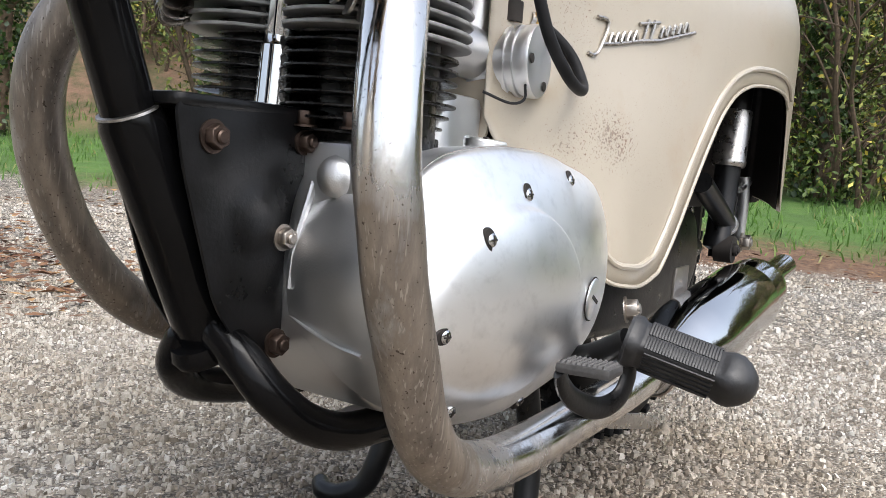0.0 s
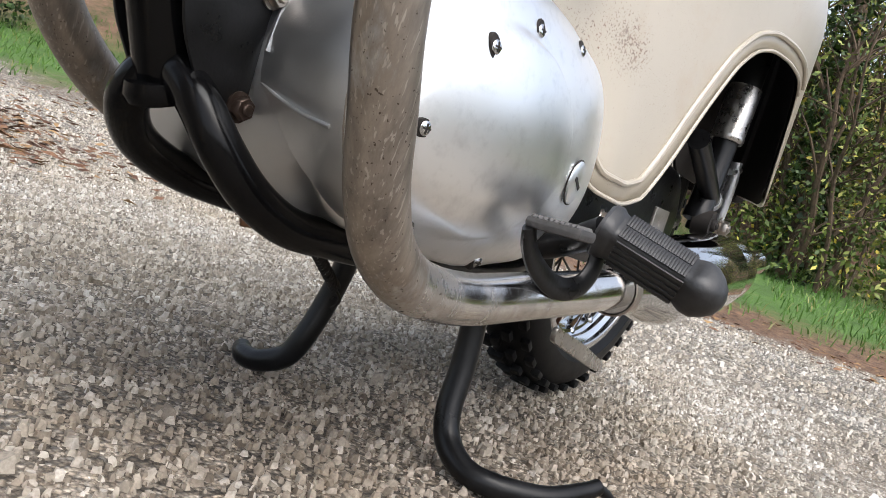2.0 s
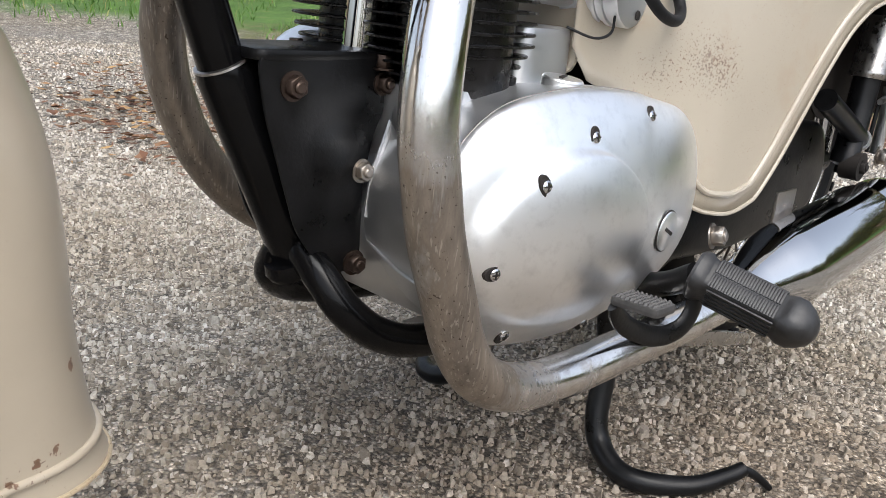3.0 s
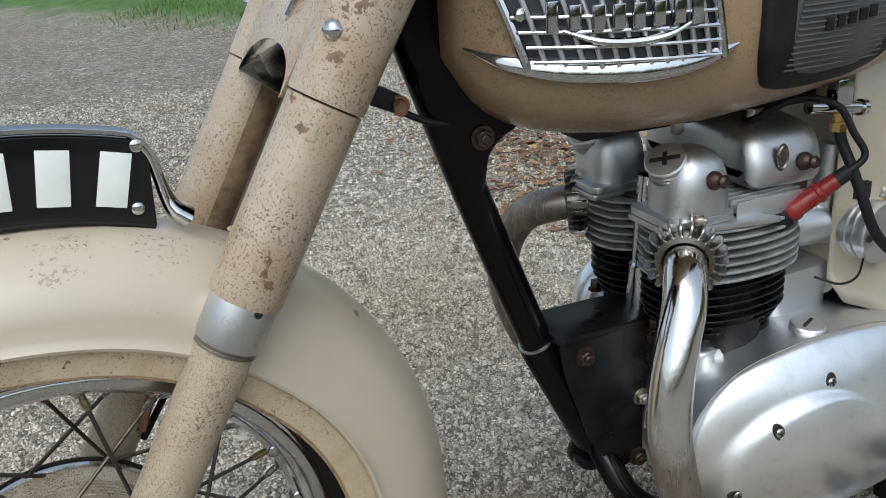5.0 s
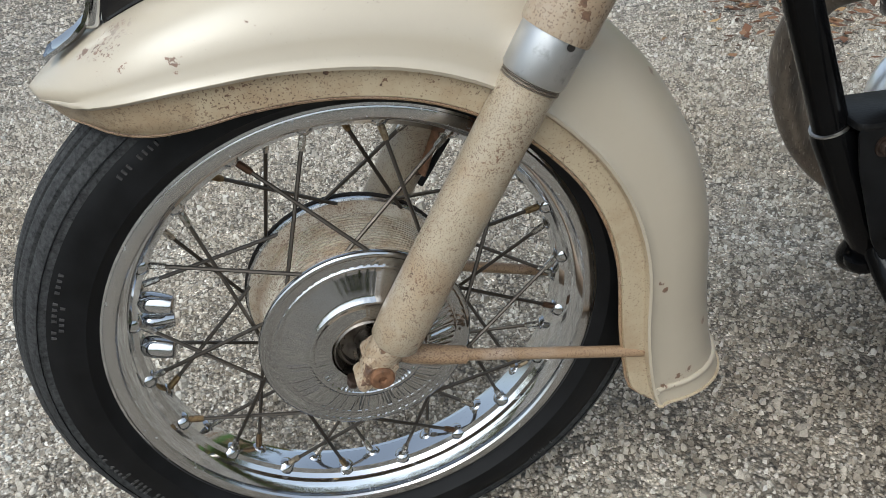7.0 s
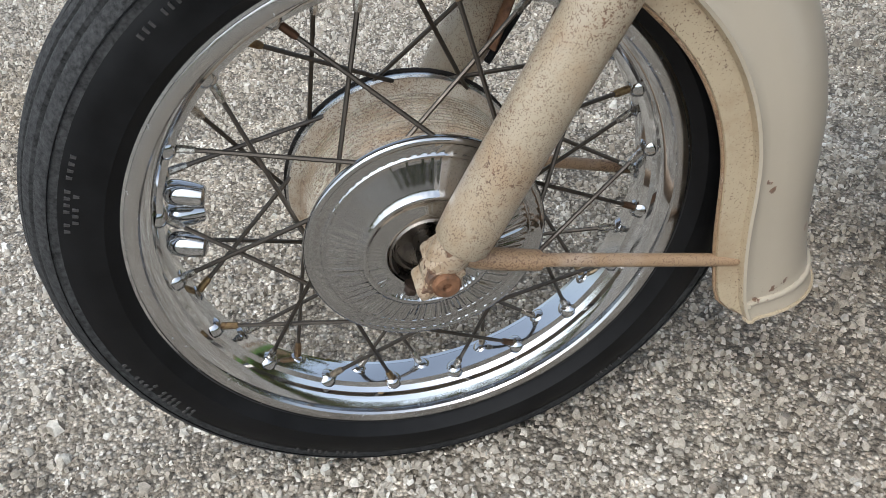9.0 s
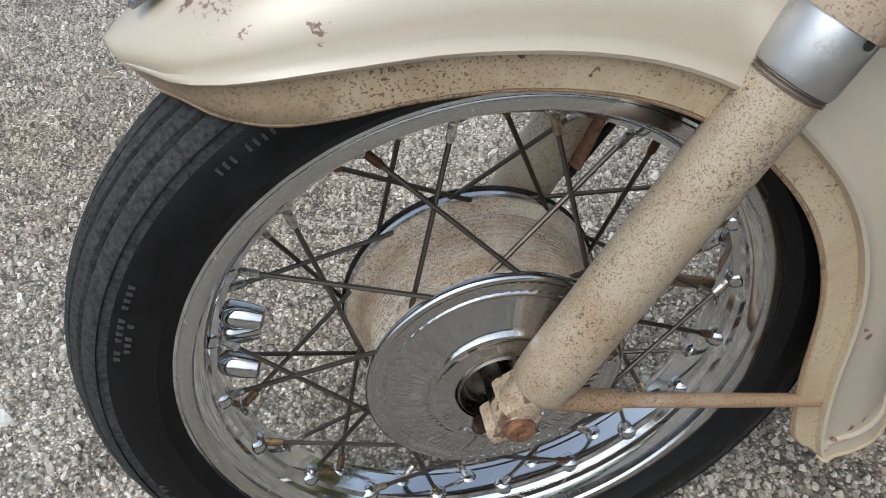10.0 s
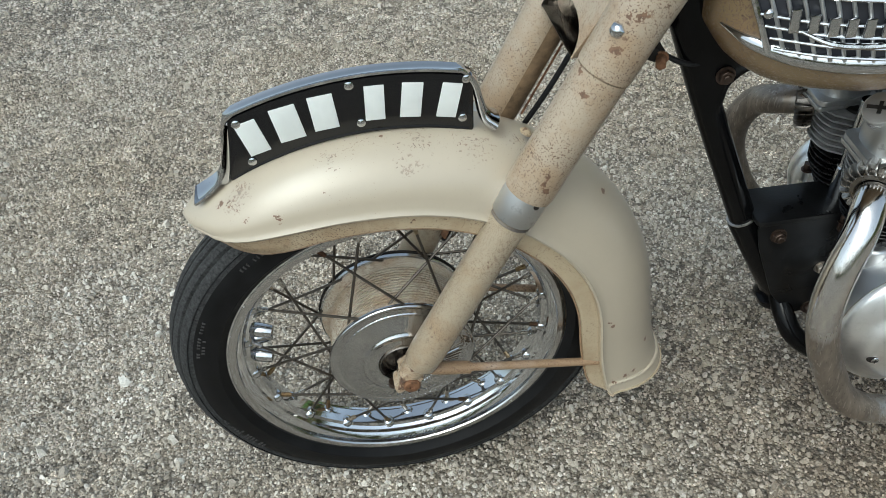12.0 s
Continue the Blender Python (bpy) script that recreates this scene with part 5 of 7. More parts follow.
for x, y, z, dx, dz in ((0.711, -0.136, 0.390, 0.25, 0.9), (0.641, -0.162, 0.359, -0.3, 0.75), (0.602, -0.156, 0.295, -0.9, -0.05), (0.641, -0.158, 0.232, -0.35, -0.8), (0.808, -0.140, 0.402, 0.3, 0.9), (0.76, -0.128, 0.2145, 0, -1)):
    p0, side_way = primary_skin.ray_cast(Vector((x, -0.5, z)), Vector((0, 1, 0)))[:2]
    side_way = (side_way if side_way.y < 0 else -side_way)
    side_way = (side_way + Vector((0, -0.8, 0))).normalized()
    recess = lathe([(0.0, 0.0004), (0.0060, 0.0004), (0.0066, -0.0006), (0.0066, -0.008)], (0, 0, 0), (0, 0, 1), 20)
    long_way = Vector((dx, 0, dz)).normalized()
    base = frame_to(side_way, p0, long_way)
    bmesh.ops.transform(recess, matrix=base @ Matrix.Diagonal((0.95, 1.45, 1.0, 1.0)), verts=recess.verts)
    slot = part("screw_recess", recess, M_DARK, primary)
    bmesh_screw = lathe([(0.0, 0.0026), (0.0036, 0.0024), (0.0048, 0.0014), (0.0048, 0.0)], p0 + side_way * 0.0002, side_way, 18)
    screw = part("cover_screw", bm_join(bmesh_screw), M_CHROME, primary)
    part("screw_slot", bm_join(block((0.007, 0.0012, 0.0006), (0, 0, 0), 0, frame_to(side_way, p0 + side_way * 0.0028)), block((0.0012, 0.007, 0.0006), (0, 0, 0), 0, frame_to(side_way, p0 + side_way * 0.0028))), M_DARK, primary)
p0, plug_out = primary_skin.ray_cast(Vector((0.832, -0.5, 0.299)), Vector((0, 1, 0)))[:2]
plug_out = ((plug_out if plug_out.y < 0 else -plug_out) + Vector((0, -0.5, 0))).normalized()
plug = part("inspection_plug", lathe([(0.0188, -0.010), (0.0188, 0.0022), (0.0176, 0.0032), (0, 0.0036)], p0, plug_out, 40), M_ALU, primary, "round slotted inspection plug")
part("plug_slot", block((0.018, 0.0032, 0.0012), (0, 0, 0), 0, frame_to(plug_out, p0 + plug_out * 0.0036) @ Matrix.Rotation(radians(-25), 4, "Z")), M_DARK, plug)
part("plug_joint", lathe([(0.0188, 0.0), (0.0200, 0.0006), (0.0200, 0.0014), (0.0188, 0.0016)], p0, plug_out, 40), M_DARK, plug)
timing = part("timing_cover", prism(oval(0.668, 0.350, [(0, 0.115), (40, 0.108), (90, 0.100), (125, 0.108), (150, 0.094), (180, 0.070), (220, 0.068), (270, 0.088), (320, 0.104), (360, 0.115)], 60), 0.093, 0.138, 0.022, segments=5), M_ALU, bike, "polished aluminium timing cover", 60)

# barrel: stacked iron fins, then alloy fins of the head
def fin_outline(x0, x1, w, notch=0.034):
    """Two rounded barrels side by side, with a notch between them in front and behind."""
    cx, rx, yc = (x0 + x1) / 2, (x1 - x0) / 2, w * 0.46
    ry = w - yc
    pts = []
    for side in (-1, 1):
        for k in range(33):
            a = radians(-118 + 236 * k / 32) * side
            c, q = math.sin(a), math.cos(a)
            r = (abs(c) ** 2.3 + abs(q) ** 2.3) ** (-1 / 2.3)
            y = side * yc + side * ry * r * q
            if side * y > 0.012:
                pts.append((cx + rx * r * c, y))
        pts.append((cx + side * (rx - notch), 0.0))
    return pts


barrel = part("cylinder_barrel", bm_join(*[lathe([(0.0, 0.412), (0.049, 0.412), (0.049, 0.50), (0.0, 0.50)], (0.652, y, 0), (0, 0, 1), 32) for y in (-0.048, 0.048)], prism(rounded([(0.60, -0.084), (0.705, -0.084), (0.705, 0.084), (0.60, 0.084)], 0.02), 0.4185, 0.427, 0.002, "z")), M_FIN, bike, "black finned iron cylinder barrel")
z = 0.4258
k = 0
while z < 0.490:
    w = 0.089 + 0.013 * min(1.0, k / 3)
    part("cylinder_fin", prism(fin_outline(0.586 - 0.003 * min(k, 4), 0.716 + 0.004 * min(k, 3), w), z - 0.0011, z + 0.0011, 0.0006, "z", 1), M_FIN, barrel)
    z += 0.0088
    k += 1
# Core in black: oil and the shade between fins, put into its colour.
head = part("cylinder_head", prism(fin_outline(0.592, 0.706, 0.090), 0.494, 0.556, 0.004, "z"), M_FIN, bike, "cast aluminium cylinder head with oily fins and a shade-darkened core")
for i in range(7):
    part("head_fin", prism(fin_outline(0.568, 0.738 - 0.004 * max(0, i - 3), 0.109), 0.4965 + 0.0087 * i, 0.4993 + 0.0087 * i, 0.0007, "z", 1), M_HEADFIN, head)
for sgn in (-1, 1):
    part("head_web", prism(rounded([(0.556, sgn * 0.030), (0.556, sgn * 0.096), (0.600, sgn * 0.104), (0.672, sgn * 0.116), (0.634, sgn * 0.062), (0.622, sgn * 0.030)], 0.006), 0.5525, 0.5585, 0.0015, "z"), M_HEAD, head)
    part("head_bolt", lathe([(0.0, 0.002), (0.0095, 0.002), (0.0095, 0), (0.011, 0)], (0.643, sgn * 0.088, 0.5585), (0, 0, 1), 20), M_DARK, head)
for i in range(23):
    part("top_fin", block((0.082, 0.0024, 0.020), (0.672, -0.099 + 0.009 * i, 0.564), 0.0006), M_CAST, head)


def dome_box(x0, x1, y0, y1, z0, z1):
    """A cast box with a flat foot that rounds over towards its top."""
    bm = bmesh.new()
    cx, cy, hx, hy = (x0 + x1) / 2, (y0 + y1) / 2, (x1 - x0) / 2, (y1 - y0) / 2
    rings = []
    for f, up in ((1.0, 0.0), (1.0, 0.30), (0.985, 0.48), (0.93, 0.66), (0.82, 0.82), (0.64, 0.93), (0.40, 0.985), (0.12, 1.0)):
        ring = []
        for i in range(40):
            a = 2 * math.pi * i / 40
            c, s = math.cos(a), math.sin(a)
            r = (abs(c) ** 2.8 + abs(s) ** 2.8) ** (-1 / 2.8)
            ring.append(bm.verts.new((cx + hx * f * r * c, cy + hy * f * r * s, z0 + (z1 - z0) * up)))
        rings.append(ring)
    for a, b in zip(rings[:-1], rings[1:]):
        for i in range(40):
            bm.faces.new((a[i], a[(i + 1) % 40], b[(i + 1) % 40], b[i]))
    bm.faces.new(rings[0])
    bm.faces.new(rings[-1])
    return bm


NUT = [(0.0088, 0), (0.0088, 0.0035), (0.0070, 0.007), (0.0050, 0.009), (0.0064, 0.013), (0.0045, 0.016), (0, 0.0165)]
exhaust_boxes = {}
for sgn in (-1, 1):
    exhaust_boxes[sgn] = part("exhaust_rocker_box", dome_box(0.566, 0.632, min(sgn * 0.032, sgn * 0.100), max(sgn * 0.032, sgn * 0.100), 0.557, 0.626), M_HEAD, bike, "cast aluminium exhaust rocker box", 50)
    part("box_flange", prism(rounded([(0.557, sgn * 0.029), (0.631, sgn * 0.029), (0.631, sgn * 0.101), (0.557, sgn * 0.101)], 0.012), 0.5588, 0.5665, 0.0015, "z"), M_HEAD, exhaust_boxes[sgn])
inlet_box = part("inlet_rocker_box", prism(rounded([(-0.090, 0.574), (0.090, 0.574), (0.090, 0.600), (0.078, 0.628), (0.040, 0.636), (-0.040, 0.636), (-0.078, 0.628), (-0.090, 0.600)], 0.018, 5), 0.655, 0.746, 0.020, "x", 4), M_HEAD, bike, "cast aluminium inlet rocker box", 50)
for sgn in (-1, 1):
    exhaust_box = exhaust_boxes[sgn]
    up_way = Vector((-0.55, -0.30, 0.78)).normalized()
    c0 = Vector((0.570, sgn * 0.069, 0.619)) - up_way * 0.0205
    cap = part("rocker_cap", bm_join(*[lathe([(0.0, h), (r, h), (r, h + 0.0030), (0.0, h + 0.0030)], c0, up_way, 36) for r, h in ((0.0196, 0.002), (0.0191, 0.0070), (0.0187, 0.0115))], lathe([(0.0175, -0.022), (0.0175, 0.016), (0.0190, 0.0165), (0.0196, 0.0195), (0.0182, 0.0212), (0.0, 0.0216)], c0, up_way, 36)), M_CAST, exhaust_box, "round slotted rocker cap")
    for turn, ln in ((20, 0.028), (110, 0.015)):
        part("cap_slot", block((ln, 0.0042, 0.003), (0, 0, 0), 0, frame_to(up_way, c0 + up_way * 0.0208) @ Matrix.Rotation(radians(turn), 4, "Z")), M_DARK, cap)
    part("dome_nut", lathe(NUT, (0.603, sgn * 0.0965, 0.600), (0.2, sgn, 0.1), 20), M_DARKBOLT, exhaust_box)
    part("dome_nut", lathe(NUT, (0.716, sgn * 0.089, 0.598), (0.2, sgn, 0.1), 20), M_DARKBOLT, inlet_box)
    slot_bm = lathe([(0.0, 0.001), (0.0062, 0.001), (0.0074, 0.0025), (0.0088, 0.001), (0.0090, 0)], (0, 0, 0), (0, 0, 1), 24)
    bmesh.ops.transform(slot_bm, matrix=frame_to((0, sgn, 0), (0.689, sgn * 0.0895, 0.606)) @ Matrix.Diagonal((0.85, 1.5, 1, 1)), verts=slot_bm.verts)
    part("box_window", slot_bm, M_OILY, inlet_box, "oval cast recess")
part("tank_stay", block((0.30, 0.040, 0.013), (0.662, 0.0, 0.640), 0.002), M_DARK, bike, "dark steel bar under the fuel tank")
for x, y in ((0.69, -0.045), (0.612, -0.03)):
    part("stay_nut", hexbolt((x, y, 0.646), (0, 0, -1), 0.0075, 0.014), M_BOLT, bike)
part("pushrod_tube", bm_join(lathe([(0.0145, 0.0), (0.0138, 0.052), (0.0120, 0.054), (0.0115, 0.060), (0.0122, 0.062), (0.0112, 0.150)], (0.594, 0.0, 0.432), (0.06, 0, 1), 24), lathe([(0.018, -0.008), (0.019, -0.001), (0.015, 0.003)], (0.594, 0.0, 0.432), (0.06, 0, 1), 24)), M_CHROME, bike, "chromed push-rod cover tube")
for y in (-0.038, 0.034, 0.075, -0.08):
    part("base_nut", hexbolt((0.588, y, 0.427), (0, 0, 1), 0.0068, 0.010, False), M_DARKBOLT, barrel)

# spark plug cap with its lead
plug_way = Vector((0.62, -0.28, 0.50)).normalized()
sp = Vector((0.690, -0.094, 0.546))
cap = part("spark_plug_cap", lathe([(0.0, 0.006), (0.0095, 0.006), (0.0110, 0.010), (0.0110, 0.016), (0.0095, 0.018), (0.0095, 0.038), (0.0108, 0.039), (0.0108, 0.043), (0.0085, 0.045), (0.0080, 0.060), (0.0, 0.060)], sp, plug_way, 24), M_RED, bike, "dark red plastic spark plug cap")
part("plug_boot", lathe([(0.0, -0.012), (0.0115, -0.010), (0.0115, 0.006), (0.0, 0.008)], sp, plug_way, 20), M_RUBBER, cap)
part("cap_collar", lathe([(0.0, 0.058), (0.0075, 0.058), (0.0075, 0.074), (0, 0.076)], sp, plug_way, 16), M_RUBBER, cap)
tip = sp + plug_way * 0.07
part("ignition_lead", tube([tip, tip + Vector((0.018, -0.004, 0.016)), (0.752, -0.112, 0.625), (0.742, -0.098, 0.650), (0.715, -0.075, 0.656), (0.685, -0.06, 0.640), (0.68, -0.04, 0.63)], 0.0036, 10, 6), M_RUBBER, bike)

# carburettor with its looped fuel hose
carb = part("carburettor", bm_join(lathe([(0.024, 0.0), (0.024, 0.07), (0.019, 0.075), (0, 0.075)], (0.735, -0.045, 0.512), (1, 0, -0.05), 24), lathe([(0.017, 0), (0.017, 0.09), (0.014, 0.092), (0, 0.092)], (0.79, -0.045, 0.505), (0.1, 0, 1), 24), lathe([(0.0285, 0.0), (0.0285, 0.045)], (0.815, -0.04, 0.503), (0.12, -1, 0.02), 32)), M_CAST, bike, "grey cast carburettor beside the beige rear panel")
bowl_way = Vector((0.12, -1, 0.02))
part("float_chamber", bm_join(lathe([(0.0, 0.030), (0.0295, 0.030), (0.0295, 0.033), (0.0325, 0.0335), (0.0325, 0.037), (0.0300, 0.0375), (0.0300, 0.041), (0.0325, 0.0415), (0.0325, 0.045), (0.0300, 0.0455), (0.0300, 0.049), (0.0325, 0.0495), (0.0330, 0.058), (0.0320, 0.0605), (0.0, 0.0615)], (0.817, -0.040, 0.504), bowl_way, 48)), M_CAST, carb, "grooved alloy float chamber cover", 30)
for a in (60, 180, 300):
    q = frame_to(bowl_way, (0.817, -0.040, 0.504)) @ Vector((0.024 * math.cos(radians(a)), 0.024 * math.sin(radians(a)), 0.0614))
    part("cover_screw", lathe([(0.0, 0.0012), (0.0042, 0.0012), (0.0046, 0)], q, bowl_way, 14), M_DARK, carb)
part("banjo_union", bm_join(lathe([(0.0, -0.008), (0.0125, -0.008), (0.0125, 0.010), (0.0, 0.012)], (0.815, -0.070, 0.547), (0, 0, 1), 18), hexbolt((0.815, -0.070, 0.557), (0, 0, 1), 0.008, 0.006, False)), M_DARK, carb)
part("tickler", lathe([(0.003, 0), (0.003, 0.012), (0.0045, 0.012), (0.0045, 0.016), (0, 0.017)], (0.836, -0.088, 0.535), (0.1, -0.1, 1), 12), M_BRASS, carb)
part("hose_clip", lathe([(0.0078, 0), (0.0078, 0.009), (0.007, 0.009)], (0.832, -0.080, 0.545), (0.9, -0.35, -0.2), 16), M_ZINC, carb)
part("fuel_hose", tube([(0.757, -0.090, 0.625), (0.756, -0.096, 0.612), (0.757, -0.110, 0.590), (0.762, -0.120, 0.565), (0.780, -0.128, 0.522), (0.812, -0.134, 0.492), (0.848, -0.132, 0.483), (0.876, -0.120, 0.494), (0.876, -0.105, 0.520), (0.852, -0.088, 0.541), (0.820, -0.074, 0.550)], 0.0053, 14, 8), M_RUBBER, bike, "black rubber fuel hose in a loop")
part("tickler_wire", tube([(0.745, -0.09, 0.470), (0.765, -0.105, 0.463), (0.785, -0.108, 0.468), (0.800, -0.10, 0.482)], 0.0013, 6, 5), M_RUBBER, bike)
tap = part("petrol_tap", bm_join(tube([(0.715, -0.090, 0.650), (0.784, -0.090, 0.641)], 0.0062, 14, 1), lathe([(0.0, 0), (0.0082, 0), (0.0082, 0.006), (0, 0.006)], (0.780, -0.090, 0.6415), (1, 0, -0.13), 16), block((0.020, 0.014, 0.026), (0.753, -0.09, 0.660), 0.002)), M_CHROME, bike, "chromed petrol tap")
part("tap_union", lathe([(0.0, 0), (0.007, 0), (0.007, 0.010), (0.009, 0.010), (0.009, 0.018), (0, 0.018)], (0.757, -0.090, 0.640), (0, 0, -1), 8), M_BRASS, tap)


# ---- exhaust ----
def exhaust(s):
    port = Vector((0.594, s * 0.074, 0.537))
    way = (Vector((-0.62, -0.77, -0.10)) if s < 0 else Vector((-0.86, 0.50, -0.08))).normalized()
    tagname = "tarnished chrome exhaust pipe, brown along its lower run"
    bend = [(0.538, s * 0.146, 0.507), (0.522, s * 0.158, 0.474), (0.5125, s * 0.165, 0.438)] if s < 0 else [(0.5270, 0.138, 0.508), (0.5150, 0.154, 0.476), (0.5140, 0.166, 0.438)]
    if s < 0:
        lower = [(0.5100, -0.169, 0.404), (0.5140, -0.172, 0.370), (0.5230, -0.172, 0.335), (0.5420, -0.171, 0.290), (0.5600, -0.169, 0.252), (0.590, -0.167, 0.2175), (0.635, -0.167, 0.197), (0.70, -0.170, 0.1915), (0.78, -0.178, 0.199), (0.86, -0.187, 0.208), (0.96, -0.192, 0.219)]
    else:
        lower = [(0.5200, 0.171, 0.400), (0.5300, 0.172, 0.370), (0.5430, 0.172, 0.340), (0.5620, 0.171, 0.310), (0.5850, 0.170, 0.285), (0.615, 0.169, 0.262), (0.655, 0.169, 0.243), (0.71, 0.171, 0.228), (0.78, 0.178, 0.220), (0.86, 0.187, 0.219), (0.96, 0.192, 0.2225)]
    pipe = part("exhaust_pipe", tube([port, port + way * 0.030, port + way * 0.062 + Vector((-0.002, s * 0.004, -0.005)), *bend, *lower], 0.0195, 28, 7), M_EXHAUST if s < 0 else M_EXHAUST_DULL, bike, tagname, 60)
    c = port + way * (0.037 if s < 0 else 0.027)
    ringb = lathe([(0.0195, -0.012), (0.0265, -0.012), (0.0275, 0.0), (0.0265, 0.010), (0.0215, 0.012), (0.0195, 0.010)], c, way, 40, closed=True)
    rose = part("exhaust_clamp", ringb, M_OILY, bike, "finned exhaust port clamp")
    m = frame_to(way, c)
    n = 22
    fin_me = to_mesh("clamp_fin", prism(rounded([(0.025, -0.011), (0.0355, -0.0105), (0.0385, -0.004), (0.0385, 0.006), (0.035, 0.0115), (0.025, 0.011)], 0.003, 2), -0.0011, 0.0011, 0.0005), M_CLAMP if s < 0 else M_OILY)
    for i in range(n):
        share("clamp_fin", fin_me, rose, m @ Matrix.Rotation(2 * math.pi * i / n, 4, "Z"))
    part("clamp_bolt", hexbolt(m @ Vector((0.004, 0.034, -0.006)), m.to_3x3() @ Vector((1, 0.1, 0)), 0.006, 0.01), M_BOLT, rose)
    sil = part("silencer", lathe([(0.0, 0.0), (0.0235, 0.0), (0.0245, 0.004), (0.0235, 0.010), (0.024, 0.02), (0.029, 0.045), (0.039, 0.080), (0.0465, 0.110), (0.0485, 0.128), (0.0485, 0.325), (0.0475, 0.328), (0.0445, 0.331), (0.0438, 0.385), (0.0420, 0.400), (0.036, 0.410), (0.028, 0.415), (0.0200, 0.416), (0.0190, 0.419), (0.0185, 0.565), (0.0165, 0.565), (0.0165, 0.50), (0, 0.50)], (0.945, s * 0.192, 0.2175), (1.0, s * 0.028, 0.128), 48), M_CHROME, bike, "chromed silencer with a stepped tail pipe", 30)
    part("silencer_clip", lathe([(0.025, 0), (0.0268, 0.001), (0.0268, 0.014), (0.025, 0.015)], (0.945, s * 0.192, 0.2175), (1.0, s * 0.028, 0.128), 36), M_BOLT, sil)
    part("silencer_bracket", block((0.05, 0.004, 0.05), (1.10, s * 0.168, 0.285), 0.001), M_BOLT, sil)


exhaust(-1)
exhaust(1)


# ---- fuel tank, knee pads, seat ----
TANK_W = [(0.372, 0.045), (0.390, 0.070), (0.415, 0.093), (0.46, 0.120), (0.52, 0.138), (0.60, 0.147), (0.70, 0.146), (0.78, 0.132), (0.86, 0.10), (0.90, 0.06)]
TANK_B = [(0.372, 0.735), (0.390, 0.700), (0.415, 0.672), (0.45, 0.655), (0.51, 0.6455), (0.60, 0.644), (0.70, 0.652), (0.78, 0.662), (0.86, 0.675), (0.90, 0.70)]


def tank_point(x, a):
    """A point of the tank's skin at x, heading a round its section (0: left side, 90: down)."""
    w, b = lerp(x, TANK_W), lerp(x, TANK_B)
    zt = 0.885 - 0.9 * max(0.0, x - 0.70) ** 2 * 2.5
    zc = b + (zt - b) * 0.46
    c, s = math.cos(radians(a)), math.sin(radians(a))
    r = (abs(c) ** 2.7 + abs(s) ** 2.7) ** (-1 / 2.7)
    return Vector((x, -w * r * c, zc - (zc - b) * r * s if s > 0 else zc - (zt - zc) * r * s))


def tank():
    bm = bmesh.new()
    xs = [0.372, 0.377, 0.384, 0.392, 0.402, 0.415, 0.432, 0.455, 0.48, 0.52, 0.56, 0.60, 0.65, 0.70, 0.74, 0.78, 0.82, 0.86, 0.885, 0.90]
    rings = [[bm.verts.new(sum((tank_point(min(0.9, max(0.372, x + d)), 360 * i / 72) for d in (-0.012, 0, 0.012)), Vector()) / 3) for i in range(72)] for x in xs]
    for a, b in zip(rings[:-1], rings[1:]):
        for i in range(72):
            bm.faces.new((a[i], a[(i + 1) % 72], b[(i + 1) % 72], b[i]))
    bm.faces.new(rings[0])
    bm.faces.new(rings[-1])
    return part("fuel_tank", bm, M_TANK, bike, "brown-beige fuel tank speckled with rust", 50)


tank()


def on_tank(x, z, out=0.0):
    """The left skin of the tank at x and height z."""
    best = min((tank_point(x, a / 2) for a in range(-140, 150)), key=lambda q: abs(q.z - z))
    return Vector((x, best.y - out, z))


